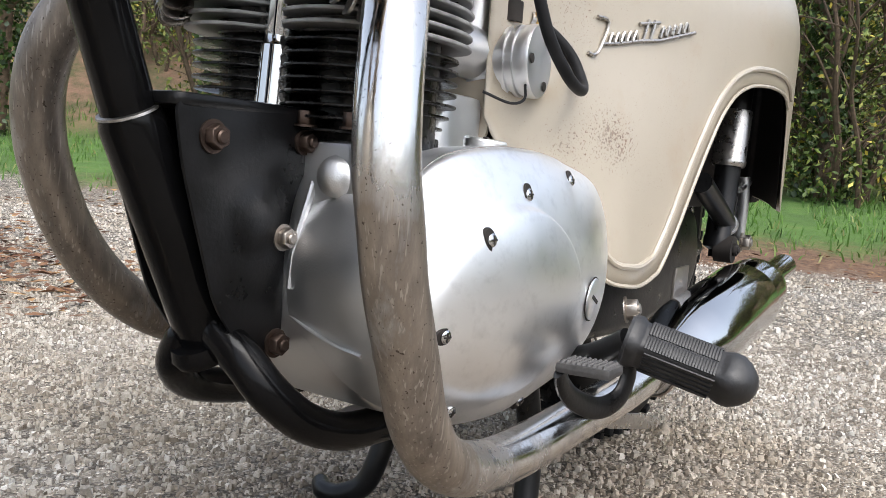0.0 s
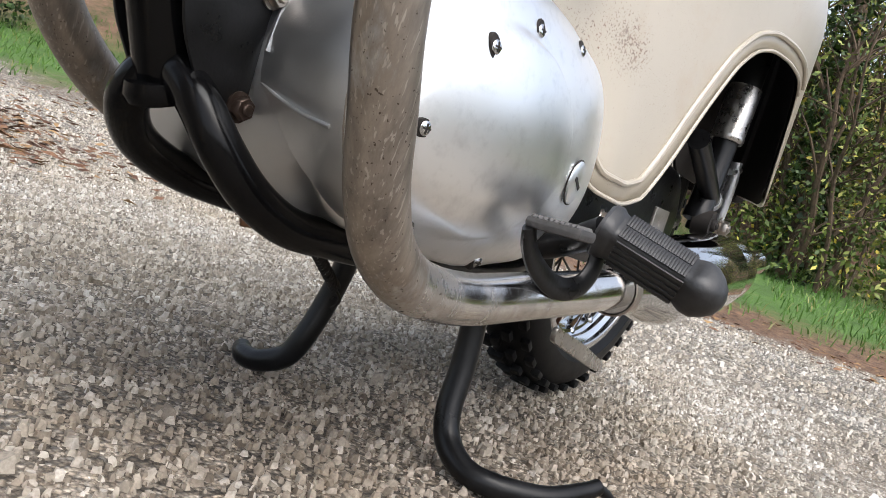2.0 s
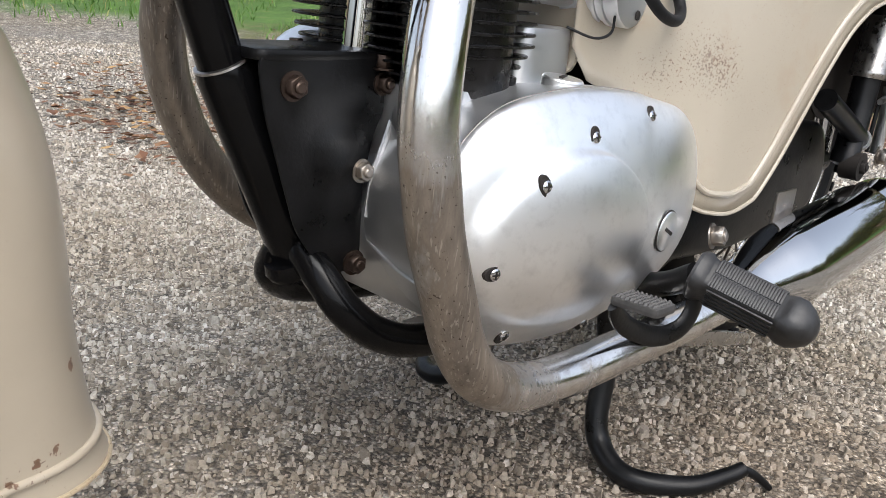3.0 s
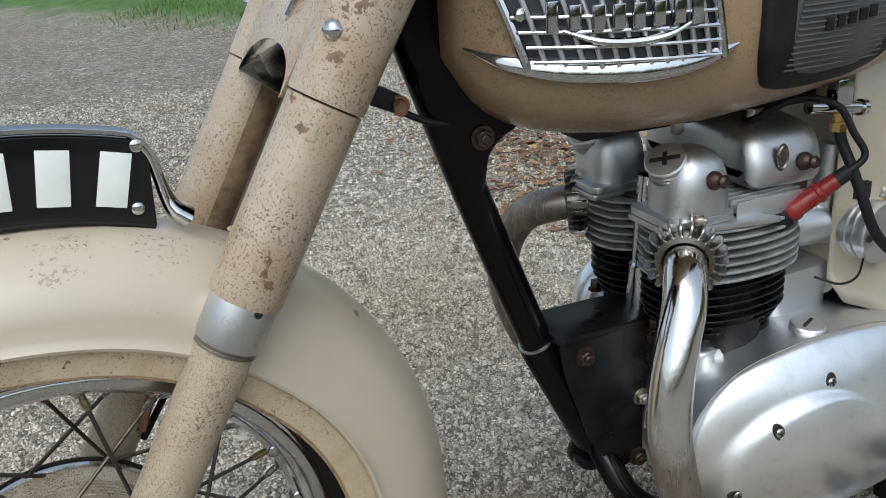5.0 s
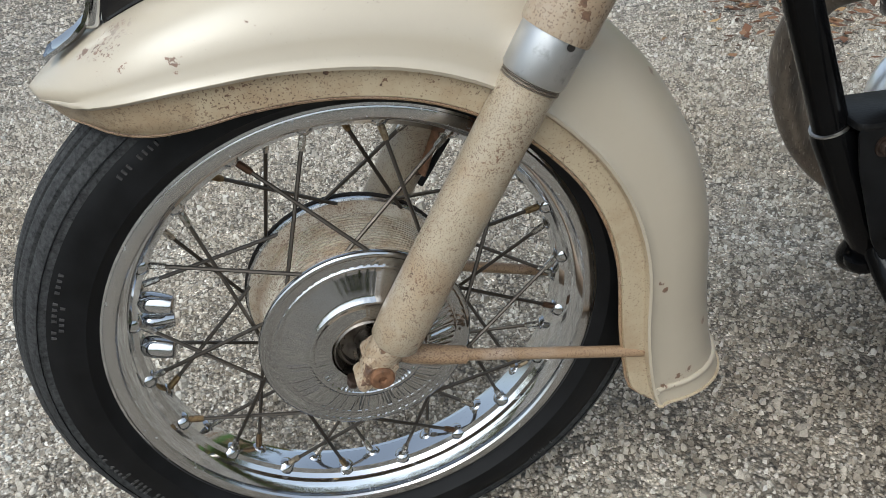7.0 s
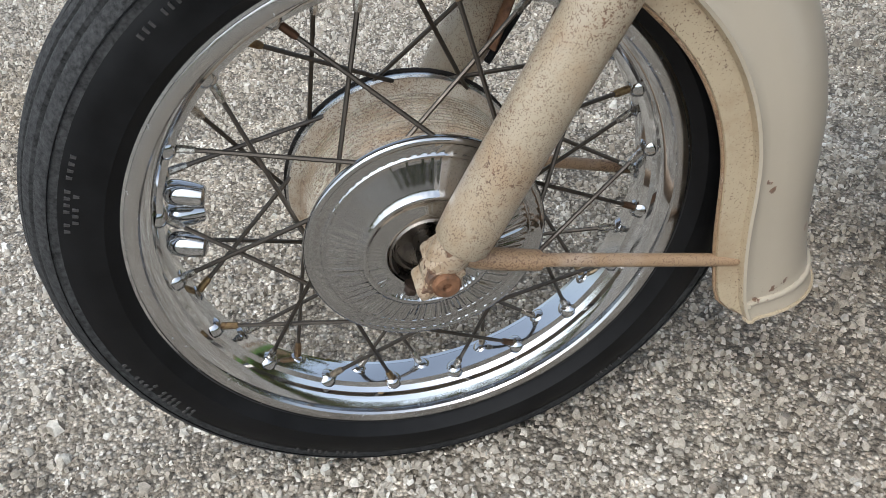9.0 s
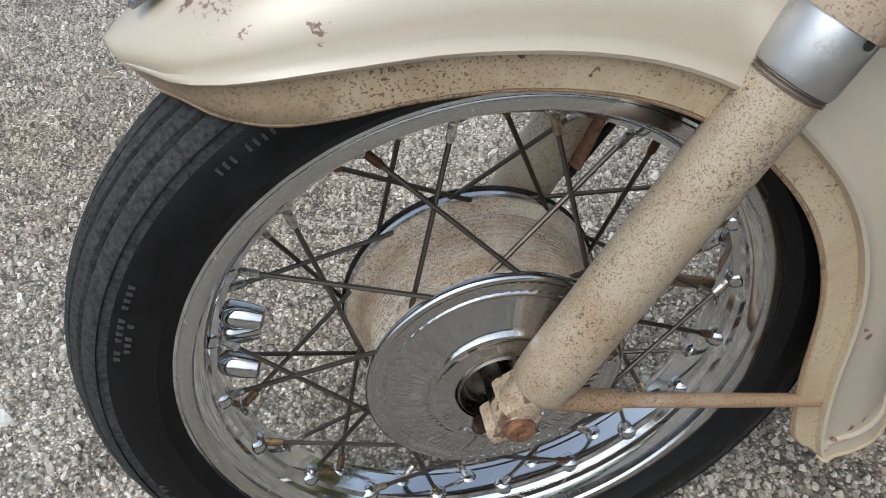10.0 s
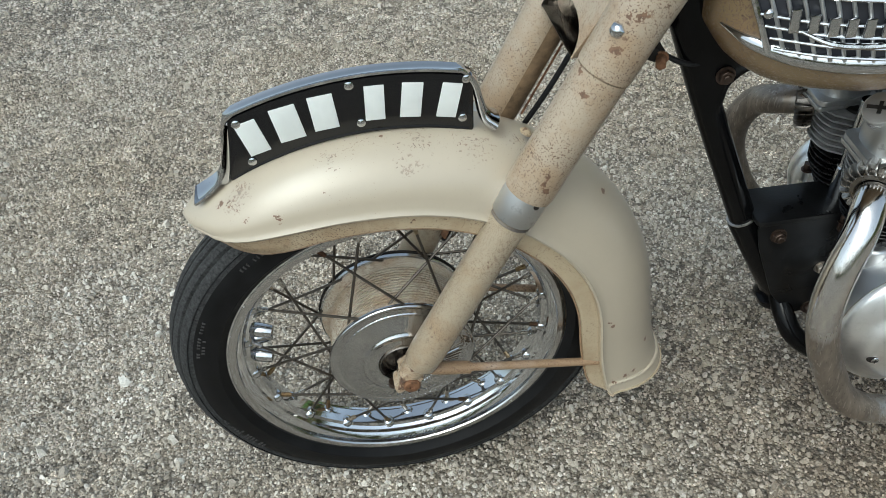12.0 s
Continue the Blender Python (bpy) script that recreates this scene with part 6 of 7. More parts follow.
for s in (1, -1):
    flip = Matrix.Diagonal((1, s, 1, 1))

    def side_part(name, bm, material, parent, label="", angle=40):
        bmesh.ops.transform(bm, matrix=flip, verts=bm.verts)
        return part(name, bm, material, parent, label, angle)

    mous = [(0.382, 0.738), (0.405, 0.728), (0.440, 0.721), (0.485, 0.718), (0.525, 0.7195), (0.558, 0.725), (0.578, 0.731)]
    badge = side_part("tank_badge", tube([on_tank(x, z, 0.004) for x, z in mous], [0.001, 0.0065, 0.0095, 0.0102, 0.0092, 0.0062, 0.001], 16, 6, 0.55, True, (0, 1, 0)), M_CHROME, bike, "chromed grille badge with a curved lower bar")
    rows = [(0.7285, 0.420, 0.562), (0.740, 0.415, 0.560), (0.7515, 0.410, 0.558), (0.763, 0.405, 0.555), (0.788, 0.397, 0.548), (0.800, 0.393, 0.545)]
    back = bmesh.new()
    prev = None
    for i in range(25):
        u = i / 24
        lo, hi = on_tank(0.418 + 0.146 * u, 0.722, 0.0042), on_tank(0.390 + 0.156 * u, 0.806, 0.0042)
        pair = (back.verts.new(lo), back.verts.new(hi), back.verts.new(hi + Vector((0, 0.012, 0))), back.verts.new(lo + Vector((0, 0.012, 0))))
        if prev:
            for j in range(4):
                back.faces.new((prev[j], prev[(j + 1) % 4], pair[(j + 1) % 4], pair[j]))
        prev = pair
    side_part("badge_back", back, M_BADGEBACK, badge)
    for z, xa, xb in rows:
        side_part("badge_bar", tube([on_tank(xa + (xb - xa) * i / 6, z - 0.004 * (i / 6), 0.0070) for i in range(7)], 0.0019, 8, 2), M_CHROME, badge)
    for i in range(13):
        u = i / 12
        side_part("badge_bar", tube([on_tank(0.418 + 0.146 * u, 0.722, 0.0060), on_tank(0.404 + 0.151 * u, 0.763, 0.0060), on_tank(0.390 + 0.156 * u, 0.806, 0.0060)], 0.0022 if i not in (0, 12) else 0.004, 8, 2), M_CHROME if i in (0, 12) else M_ZINC, badge)
    for i in range(8):
        u = i / 7
        side_part("wordmark_bar", block((0.0098, 0.004, 0.019 if i % 7 else 0.024), on_tank(0.430 + 0.104 * u, 0.7625 - 0.002 * math.sin(u * 3.1), 0.0105), 0.0012), M_CHROME, badge)
    side_part("wordmark_swash", tube([on_tank(0.437, 0.752, 0.0095), on_tank(0.460, 0.7435, 0.0095), on_tank(0.487, 0.741, 0.0095), on_tank(0.512, 0.744, 0.0095), on_tank(0.530, 0.752, 0.0095)], [0.0015, 0.003, 0.0034, 0.003, 0.0015], 8, 4), M_CHROME, badge)
    side_part("badge_screw", lathe([(0.0055, 0), (0.005, 0.002), (0.003, 0.0035), (0, 0.004)], on_tank(0.411, 0.765, 0.008), (0, -1, 0), 16), M_CHROME, badge)
    # knee pad: a domed rubber pad with a ribbed inset
    pad_outline = rounded([(0.598, 0.800), (0.600, 0.715), (0.614, 0.688), (0.645, 0.682), (0.720, 0.686), (0.752, 0.699), (0.766, 0.722), (0.762, 0.752), (0.735, 0.800)], 0.016, 4)

    def draped(outline, out, thick, inset, material, name, parent, label=""):
        bm = bmesh.new()
        cx = sum(p[0] for p in outline) / len(outline)
        cz = sum(p[1] for p in outline) / len(outline)
        rings = []
        for sc, o in ((1.0, -0.004), (1.0, out + thick * 0.55), (0.975, out + thick * 0.85), (0.94, out + thick), (0.7, out + thick), (0.4, out + thick), (0.1, out + thick)):
            sc *= inset
            rings.append([bm.verts.new(on_tank(cx + (x - cx) * sc, cz + (z - cz) * sc, o)) for x, z in outline])
        n = len(outline)
        for a, b in zip(rings[:-1], rings[1:]):
            for i in range(n):
                bm.faces.new((a[i], a[(i + 1) % n], b[(i + 1) % n], b[i]))
        bm.faces.new(rings[-1])
        return side_part(name, bm, material, parent, label)

    pad = draped(pad_outline, 0.0, 0.010, 1.0, M_RUBBER, "knee_pad", bike, "black rubber knee pad with a ribbed inset")
    draped(pad_outline, 0.0085, 0.0022, 0.70, M_INSET, "pad_inset", pad)
    for k in range(18):
        z = 0.703 + 0.0047 * k
        side_part("pad_rib", tube([on_tank(0.624 + 0.0006 * k, z, 0.0108), on_tank(0.68, z, 0.0108), on_tank(0.738 - 0.0012 * k, z, 0.0108)], 0.0010, 6, 2), M_INSET, pad)
    for k in range(5):
        side_part("wordmark_bar", block((0.008, 0.002, 0.010), on_tank(0.660 + 0.012 * k, 0.738 + 0.0015 * k, 0.0118), 0.0005), M_RUBBER, pad)

seat = part("seat", prism(rounded([(0.795, 0.745), (0.80, 0.86), (1.05, 0.83), (1.42, 0.86), (1.48, 0.80), (1.46, 0.745)], 0.03), -0.135, 0.135, 0.028, segments=4), M_VINYL, bike, "black vinyl dual seat with a white lower band")
part("seat_band", prism(rounded([(0.790, 0.716), (0.790, 0.750), (1.47, 0.752), (1.47, 0.718)], 0.006), -0.139, 0.139, 0.006), M_PIPING, seat, "white vinyl band with piping")
for zz in (0.722, 0.746):
    part("seat_piping", tube([(0.792, -0.10, zz), (0.793, -0.139, zz), (1.0, -0.1405, zz), (1.46, -0.1405, zz)], 0.0028, 8, 1), M_PIPING, seat)


# ---- enclosed rear panels ----
PANEL_W = [(0.76, 0.058), (0.80, 0.073), (0.85, 0.092), (0.916, 0.112), (1.0, 0.142), (1.1, 0.178), (1.18, 0.197), (1.25, 0.209), (1.32, 0.215), (1.40, 0.213), (1.45, 0.204), (1.5, 0.193), (1.58, 0.165), (1.70, 0.09)]


def panel_y(x, z):
    """Half-width of the rear enclosure: narrow at the front and top, full round the wheel."""
    w = sum(lerp(x + d, PANEL_W) for d in (-0.03, -0.015, 0, 0.015, 0.03)) / 5
    low = max(0.0, min(1.0, (0.54 - z) / 0.24)) * max(0.0, 1 - abs(x - 0.95) / 0.20)
    w += 0.034 * low
    high = max(0.0, z - 0.60) / 0.13
    return max(0.012, w - 0.045 * high * high)


EDGE = [(0.785, 0.47), (0.792, 0.425), (0.835, 0.412), (0.870, 0.385), (0.895, 0.33), (0.926, 0.300), (0.975, 0.2965), (1.015, 0.312), (1.045, 0.350), (1.090, 0.425), (1.130, 0.488), (1.165, 0.518), (1.205, 0.530), (1.26, 0.534), (1.32, 0.532), (1.350, 0.522), (1.370, 0.50), (1.380, 0.46), (1.388, 0.41), (1.400, 0.382), (1.43, 0.373), (1.52, 0.372), (1.66, 0.39)]


def edge_z(x):
    return sum(lerp(x + d, EDGE) for d in (-0.012, -0.006, 0, 0.006, 0.012)) / 5


for s in (-1, 1):
    bm = bmesh.new()
    xs = sorted(set([0.785 + 0.006 * i for i in range(147)] + [q[0] for q in EDGE]))
    xs = [x for x in xs if x <= 1.66]
    cols = []
    for x in xs:
        lo = edge_z(x)
        cols.append([bm.verts.new((x, s * panel_y(x, lo + (0.722 - lo) * k / 16), lo + (0.722 - lo) * k / 16)) for k in range(17)])
    for a, b in zip(cols[:-1], cols[1:]):
        for k in range(16):
            bm.faces.new((a[k], b[k], b[k + 1], a[k + 1]))
    panel = part("rear_panel", bm, M_PANEL, bike, "beige enclosed rear side panel with rust specks", 50)
    mod = panel.modifiers.new("sheet", "SOLIDIFY")
    mod.thickness = 0.0016
    rim_pts, lip_pts = [], []
    for x in [0.905, 0.926, 0.95, 0.975, 1.0, 1.015, 1.045, 1.07, 1.09, 1.11, 1.13, 1.15, 1.165, 1.185, 1.205, 1.235, 1.265, 1.295, 1.32, 1.34, 1.355]:
        z = edge_z(x)
        lip_pts.append((x, s * (panel_y(x, z) + 0.001), z))
        dx = (edge_z(x + 0.01) - edge_z(x - 0.01)) / 0.02
        nrm = Vector((-dx, 1)).normalized() * 0.020
        rim_pts.append((x + nrm.x, s * (panel_y(x + nrm.x, z + nrm.y) + 0.0015), z + nrm.y))
    part("panel_bead", tube(rim_pts, 0.0034, 8, 3), M_PANEL, panel)
    part("panel_lip", tube(lip_pts, 0.0022, 8, 3), M_PANEL, panel)
    # A dark sheet just inside the panel, from the wheel arch back.
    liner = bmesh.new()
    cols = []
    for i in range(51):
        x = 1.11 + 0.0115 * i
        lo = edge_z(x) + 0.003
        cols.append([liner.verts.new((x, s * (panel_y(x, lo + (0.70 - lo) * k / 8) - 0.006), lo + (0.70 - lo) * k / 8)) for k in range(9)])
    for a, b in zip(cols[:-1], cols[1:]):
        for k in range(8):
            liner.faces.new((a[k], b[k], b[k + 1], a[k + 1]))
    part("panel_liner", liner, M_DARK, panel, "dark sheet inside the panel")
    strokes = [[(0.897, 0.507), (0.905, 0.506), (0.914, 0.514), (0.924, 0.540), (0.908, 0.543)], [(0.916, 0.518), (0.945, 0.523), (0.97, 0.529), (1.00, 0.534)]] + [[(0.926 + 0.0085 * k, 0.520 + 0.0019 * k), (0.930 + 0.0085 * k, 0.530 + 0.0019 * k), (0.933 + 0.0085 * k, 0.521 + 0.0019 * k)] for k in range(5)]
    strokes += [[(0.968, 0.546), (0.998, 0.552)], [(0.974, 0.529), (0.981, 0.552)], [(0.985, 0.531), (0.991, 0.553)]] + [[(1.000 + 0.009 * k, 0.537 + 0.0026 * k), (1.004 + 0.009 * k, 0.548 + 0.0026 * k), (1.008 + 0.009 * k, 0.540 + 0.0026 * k)] for k in range(5)] + [[(1.0, 0.534), (1.03, 0.5435), (1.055, 0.551)]]
    emblem = part("side_emblem", bm_join(*[tube([(x, s * (panel_y(x, z) + 0.002), z) for x, z in [(u + 0.006, v + 0.018) for u, v in st]], 0.0019, 6, 3) for st in strokes]), M_CLAMP, panel, "slanted metal emblem strokes")
part("panel_front", prism(rounded([(-0.068, 0.425), (0.068, 0.425), (0.072, 0.60), (0.066, 0.700), (-0.066, 0.700), (-0.072, 0.60)], 0.02), 0.795, 0.799, 0.001, "x"), M_PANEL, bike, "beige panel front behind the carburettor")
part("panel_top", prism(rounded([(0.80, -0.10), (1.62, -0.08), (1.62, 0.08), (0.80, 0.10)], 0.03), 0.705, 0.722, 0.004, "z"), M_PANEL, bike)
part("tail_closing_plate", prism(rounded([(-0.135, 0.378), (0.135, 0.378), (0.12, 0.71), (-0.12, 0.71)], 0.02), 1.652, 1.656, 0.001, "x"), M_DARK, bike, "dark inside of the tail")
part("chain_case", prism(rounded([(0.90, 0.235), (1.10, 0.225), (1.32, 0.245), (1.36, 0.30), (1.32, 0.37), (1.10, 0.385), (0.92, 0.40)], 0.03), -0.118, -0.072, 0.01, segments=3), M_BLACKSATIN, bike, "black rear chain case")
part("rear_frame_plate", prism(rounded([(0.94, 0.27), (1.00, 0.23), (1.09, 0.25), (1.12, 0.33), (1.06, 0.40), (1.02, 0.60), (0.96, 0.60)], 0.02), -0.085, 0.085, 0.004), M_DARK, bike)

# ---- rear wheel, suspension ----
tyre_rear, rim_rear = wheel(1.365, 0.312, "rear", False, 0.302, 0.046, 40, True)
part("rear_hub", lathe([(0.02, -0.06), (0.09, -0.055), (0.095, -0.03), (0.05, -0.02), (0.05, 0.02), (0.095, 0.03), (0.09, 0.055), (0.02, 0.06)], (1.365, 0, 0.312), (0, 1, 0), 40), M_DARK, bike)
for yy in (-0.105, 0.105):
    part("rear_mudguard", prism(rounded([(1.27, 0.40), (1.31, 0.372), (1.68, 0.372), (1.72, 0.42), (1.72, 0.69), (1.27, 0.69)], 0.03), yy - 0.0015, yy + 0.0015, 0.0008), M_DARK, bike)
for s in (-1, 1):
    part("swinging_arm", tube([(1.02, s * 0.085, 0.315), (1.15, s * 0.098, 0.312), (1.37, s * 0.102, 0.312)], 0.016, 14, 5), M_BLACKSATIN, bike)
    top, low = Vector((1.358, s * 0.150, 0.620)), Vector((1.334, s * 0.146, 0.305))
    d = (low - top).normalized()
    ln = (low - top).length
    shock = part("shock_absorber", lathe([(0.0, 0.0), (0.0195, 0.0), (0.0195, 0.118), (0.0, 0.118)], top, d, 28), M_BLACKSATIN, bike, "black rear shock absorber with a grey sleeve")
    part("shock_sleeve", lathe([(0.0, 0.110), (0.0218, 0.110), (0.0224, 0.113), (0.0224, 0.178), (0.0232, 0.179), (0.0232, 0.185), (0.0215, 0.188), (0, 0.188)], top, d, 28), M_CLAMP, shock)
    part("shock_body", lathe([(0.0, 0.186), (0.0175, 0.187), (0.0175, ln - 0.03), (0.019, ln - 0.028), (0.019, ln - 0.015), (0.010, ln - 0.010), (0.010, ln)], top, d, 28), M_BLACKSATIN, shock)
    strut = part("stay_strut", tube([(1.20, s * 0.152, 0.408), (1.285, s * 0.152, 0.378), (1.352, s * 0.152, 0.352)], 0.0140, 18, 2), M_BLACKSATIN, bike, "black ribbed telescopic strut")
    part("strut_collar", lathe([(0.0, 0), (0.0160, 0), (0.0160, 0.008), (0.0, 0.008)], (1.350, s * 0.152, 0.3525), (0.86, 0, -0.34), 20), M_ZINC, strut)
    part("strut_eye", bm_join(lathe([(0.009, -0.012), (0.019, -0.012), (0.019, 0.012), (0.009, 0.012)], (1.335, s * 0.158, 0.318), (0, 1, 0), 24, closed=True), hexbolt((1.335, s * 0.166, 0.318), (0, s, 0), 0.009, 0.008)), M_DARK, strut)
    part("brake_arm", tube([(1.437, s * 0.150, 0.420), (1.440, s * 0.152, 0.38), (1.443, s * 0.150, 0.325)], 0.0085, 10, 4, 0.5), M_ZINC, bike)
    part("brake_clevis", tube([(1.405, s * 0.152, 0.400), (1.462, s * 0.152, 0.412)], 0.0048, 8, 1), M_ZINC, bike)
    part("brake_nut", hexbolt((1.443, s * 0.155, 0.323), (0, s, 0), 0.012, 0.012), M_BOLT, bike)
    part("hub_cable", tube([(1.415, s * 0.148, 0.40), (1.405, s * 0.150, 0.36), (1.412, s * 0.148, 0.33)], 0.003, 8, 5), M_RUBBER, bike)
    # footrest: a square-section rubber with cross ribs on its upper faces and long grooves below, on a bent bar
    a, b = Vector((0.829, s * 0.204, 0.2700)), Vector((0.8535, s * 0.304, 0.2440))
    way = (b - a).normalized()
    ln = (b - a).length
    pm = frame_to(way, a) @ Matrix.Rotation(radians(-42 * s), 4, "Z")
    peg_bm, rings = bmesh.new(), []
    for h, r, square in ((0.0, 0.011, 3.0), (0.0, 0.0185, 3.0), (0.003, 0.0212, 3.0), (0.009, 0.0212, 3.2), (0.013, 0.0180, 4.0), (0.015, 0.0168, 5.0), (ln - 0.026, 0.0168, 5.0), (ln - 0.023, 0.0185, 4.0), (ln - 0.018, 0.0204, 3.4), (ln - 0.010, 0.0206, 3.0), (ln - 0.002, 0.0172, 2.6), (ln + 0.005, 0.0112, 2.3), (ln + 0.008, 0.004, 2.0)):
        ring = []
        for k in range(40):
            q = 2 * math.pi * k / 40
            c, u = math.cos(q), math.sin(q)
            f = (abs(c) ** square + abs(u) ** square) ** (-1 / square)
            ring.append(peg_bm.verts.new(pm @ Vector((r * f * c, r * f * u, h))))
        rings.append(ring)
    for ra, rb in zip(rings[:-1], rings[1:]):
        for k in range(40):
            peg_bm.faces.new((ra[k], ra[(k + 1) % 40], rb[(k + 1) % 40], rb[k]))
    peg_bm.faces.new(rings[0])
    peg_bm.faces.new(rings[-1])
    peg = part("footrest_rubber", peg_bm, M_PEG, bike, "ribbed black square footrest rubber")
    rib_me = to_mesh("footrest_rib", block((0.0145, 0.0016, 0.0022), (0, 0, 0), 0.0006), M_PEG)
    groove_me = to_mesh("footrest_groove", block((0.0032, 0.0020, ln - 0.046), (0, 0, 0), 0.0007), M_PEG)
    for k in range(24):
        h = 0.0185 + (ln - 0.048) * k / 23
        for half in (-0.0078, 0.0078):
            for face in (1, -1):
                share("footrest_rib", rib_me, peg, pm @ Matrix.Translation((half, face * 0.0172, h)))
    for k in range(5):
        for face in (1, -1):
            share("footrest_groove", groove_me, peg, pm @ Matrix.Translation((face * 0.0170, -0.0124 + 0.0062 * k, ln / 2 - 0.004)) @ Matrix.Rotation(radians(90), 4, "Z"))
    part("footrest_bar", tube([(0.862, s * 0.085, 0.232), (0.850, s * 0.140, 0.236), (0.836, s * 0.178, 0.250), (0.828, s * 0.208, 0.2690)], 0.0120, 14, 5), M_BLACKSATIN, bike)
    part("footrest_nut", hexbolt((0.952, s * 0.158, 0.274), (0.2, s, 0.2), 0.011, 0.012), M_BOLT, bike)

# brake pedal with a studded pad
pedal = part("brake_pedal", tube([(0.727, -0.190, 0.256), (0.733, -0.190, 0.245), (0.747, -0.191, 0.233), (0.765, -0.193, 0.2235), (0.785, -0.197, 0.2160), (0.804, -0.202, 0.2145), (0.821, -0.207, 0.2210), (0.831, -0.209, 0.236), (0.832, -0.208, 0.252)], 0.0040, 14, 6, 2.4), M_BLACKSATIN, bike, "black brake pedal with a studded steel pad")
pad_m = Matrix.Translation((0.738, -0.209, 0.2600)) @ Matrix.Rotation(radians(-2), 4, "Z") @ Matrix.Rotation(radians(-3), 4, "X")
foot_pad = part("pedal_pad", block((0.030, 0.046, 0.009), (0, 0, 0), 0.004, pad_m), M_STUD, pedal)
stud = bmesh.new()
bmesh.ops.create_cone(stud, cap_ends=True, segments=4, radius1=0.0029, radius2=0.0010, depth=0.0022)
stud_me = to_mesh("pad_stud", stud, M_STUD, 20)
for i in range(6):
    for j in range(9):
        share("pad_stud", stud_me, foot_pad, pad_m @ Matrix.Translation((-0.0110 + 0.0044 * i, -0.0176 + 0.0044 * j, 0.0052)))

# centre stand
stand = part("centre_stand", tube([(0.905, -0.082, 0.185), (0.90, 0.0, 0.190), (0.905, 0.082, 0.185)], 0.013, 14, 5), M_BLACK, bike, "black tubular centre stand with curved feet")
for s in (-1, 1):
    feet = [(0.880, s * 0.165, 0.014), (0.915, s * 0.205, 0.015), (0.955, s * 0.228, 0.024), (0.972, s * 0.236, 0.030)] if s < 0 else [(0.880, 0.160, 0.014), (0.892, 0.176, 0.016)]
    part("stand_leg", tube([(0.905, s * 0.078, 0.190), (0.907, s * 0.084, 0.145), (0.902, s * 0.090, 0.100), (0.890, s * 0.096, 0.058), (0.884, s * 0.108, 0.032), (0.876, s * 0.135, 0.017)] + feet, [0.0128, 0.0130, 0.0130, 0.0130, 0.0130, 0.0125, 0.0120, 0.0105, 0.009, 0.008][:6 + len(feet)], 16, 6), M_BLACKSATIN, stand)
    if s < 0:
        part("stand_tang", tube([(0.968, s * 0.234, 0.030), (0.984, s * 0.244, 0.022), (1.002, s * 0.257, 0.005)], [0.006, 0.005, 0.004], 10, 4), M_BLACKSATIN, stand)
coil = [(0.81 + 0.060 * i / 200, 0.062 + 0.0062 * math.cos(i * 0.55), 0.171 - 0.044 * i / 200 + 0.0062 * math.sin(i * 0.55)) for i in range(201)]
part("stand_spring", tube([Vector(q) for q in coil], 0.0013, 6, 1), M_DARK, stand)
part("spring_hook", tube([(0.868, 0.062, 0.128), (0.888, 0.064, 0.112), (0.880, 0.066, 0.102)], 0.002, 6, 4), M_DARK, stand)
part("stand_lug", prism(rounded([(0.95, 0.148), (1.04, 0.126), (1.12, 0.108), (1.134, 0.113), (1.122, 0.122), (1.05, 0.142), (0.95, 0.164)], 0.008), -0.153, -0.147, 0.001), M_CLAMP, bike, "worn grey steel lug below the exhaust")


# ---- the verge: grass, fallen leaves, hedge ----
def quads_mesh(name, verts, faces, material):
    """A mesh from arrays of points and faces of three or four corners."""
    me = bpy.data.meshes.new(name)
    me.vertices.add(len(verts))
    me.vertices.foreach_set("co", np.asarray(verts, np.float32).ravel())
    k = faces.shape[1]
    me.loops.add(faces.size)
    me.loops.foreach_set("vertex_index", faces.astype(np.int32).ravel())
    me.polygons.add(len(faces))
    me.polygons.foreach_set("loop_start", np.arange(0, faces.size, k, dtype=np.int32))
    me.update(calc_edges=True)
    me.materials.append(material)
    return me


def leaf_material(name, stops, rough=0.55):
    m, nt, p = nodes_of(name, (0.1, 0.2, 0.05), rough)
    g = nt.nodes.new("ShaderNodeNewGeometry")
    col = ramp(nt, g.outputs["Random Per Island"], stops)
    vary = ramp(nt, noise_tex(nt, coords(nt), 1.4, 4), [(0.3, 0.6), (0.7, 1.15)])
    nt.links.new(mix(nt, 1.0, col, vary, "MULTIPLY"), p.inputs["Base Color"])
    p.inputs["Specular IOR Level"].default_value = 0.3
    return m


def along_verge(rng, n, d0, d1, s0=0.30, s1=0.78):
    """Random places beside the edge of the drive: x, y."""
    pts = np.array(VERGE)
    seg = np.linalg.norm(np.diff(pts, axis=0), axis=1)
    cum = np.r_[0, np.cumsum(seg)] / seg.sum()
    t, d = rng.uniform(s0, s1, n), rng.uniform(d0, d1, n)
    out = []
    for tt, dd in zip(t, d):
        i = min(len(seg) - 1, int(np.searchsorted(cum, tt) - 1))
        u = (tt - cum[i]) / (cum[i + 1] - cum[i])
        q = pts[i] + u * (pts[i + 1] - pts[i])
        way = (pts[i + 1] - pts[i]) / seg[i]
        out.append(q + dd * np.array([-way[1], way[0]]))
    return np.array(out)


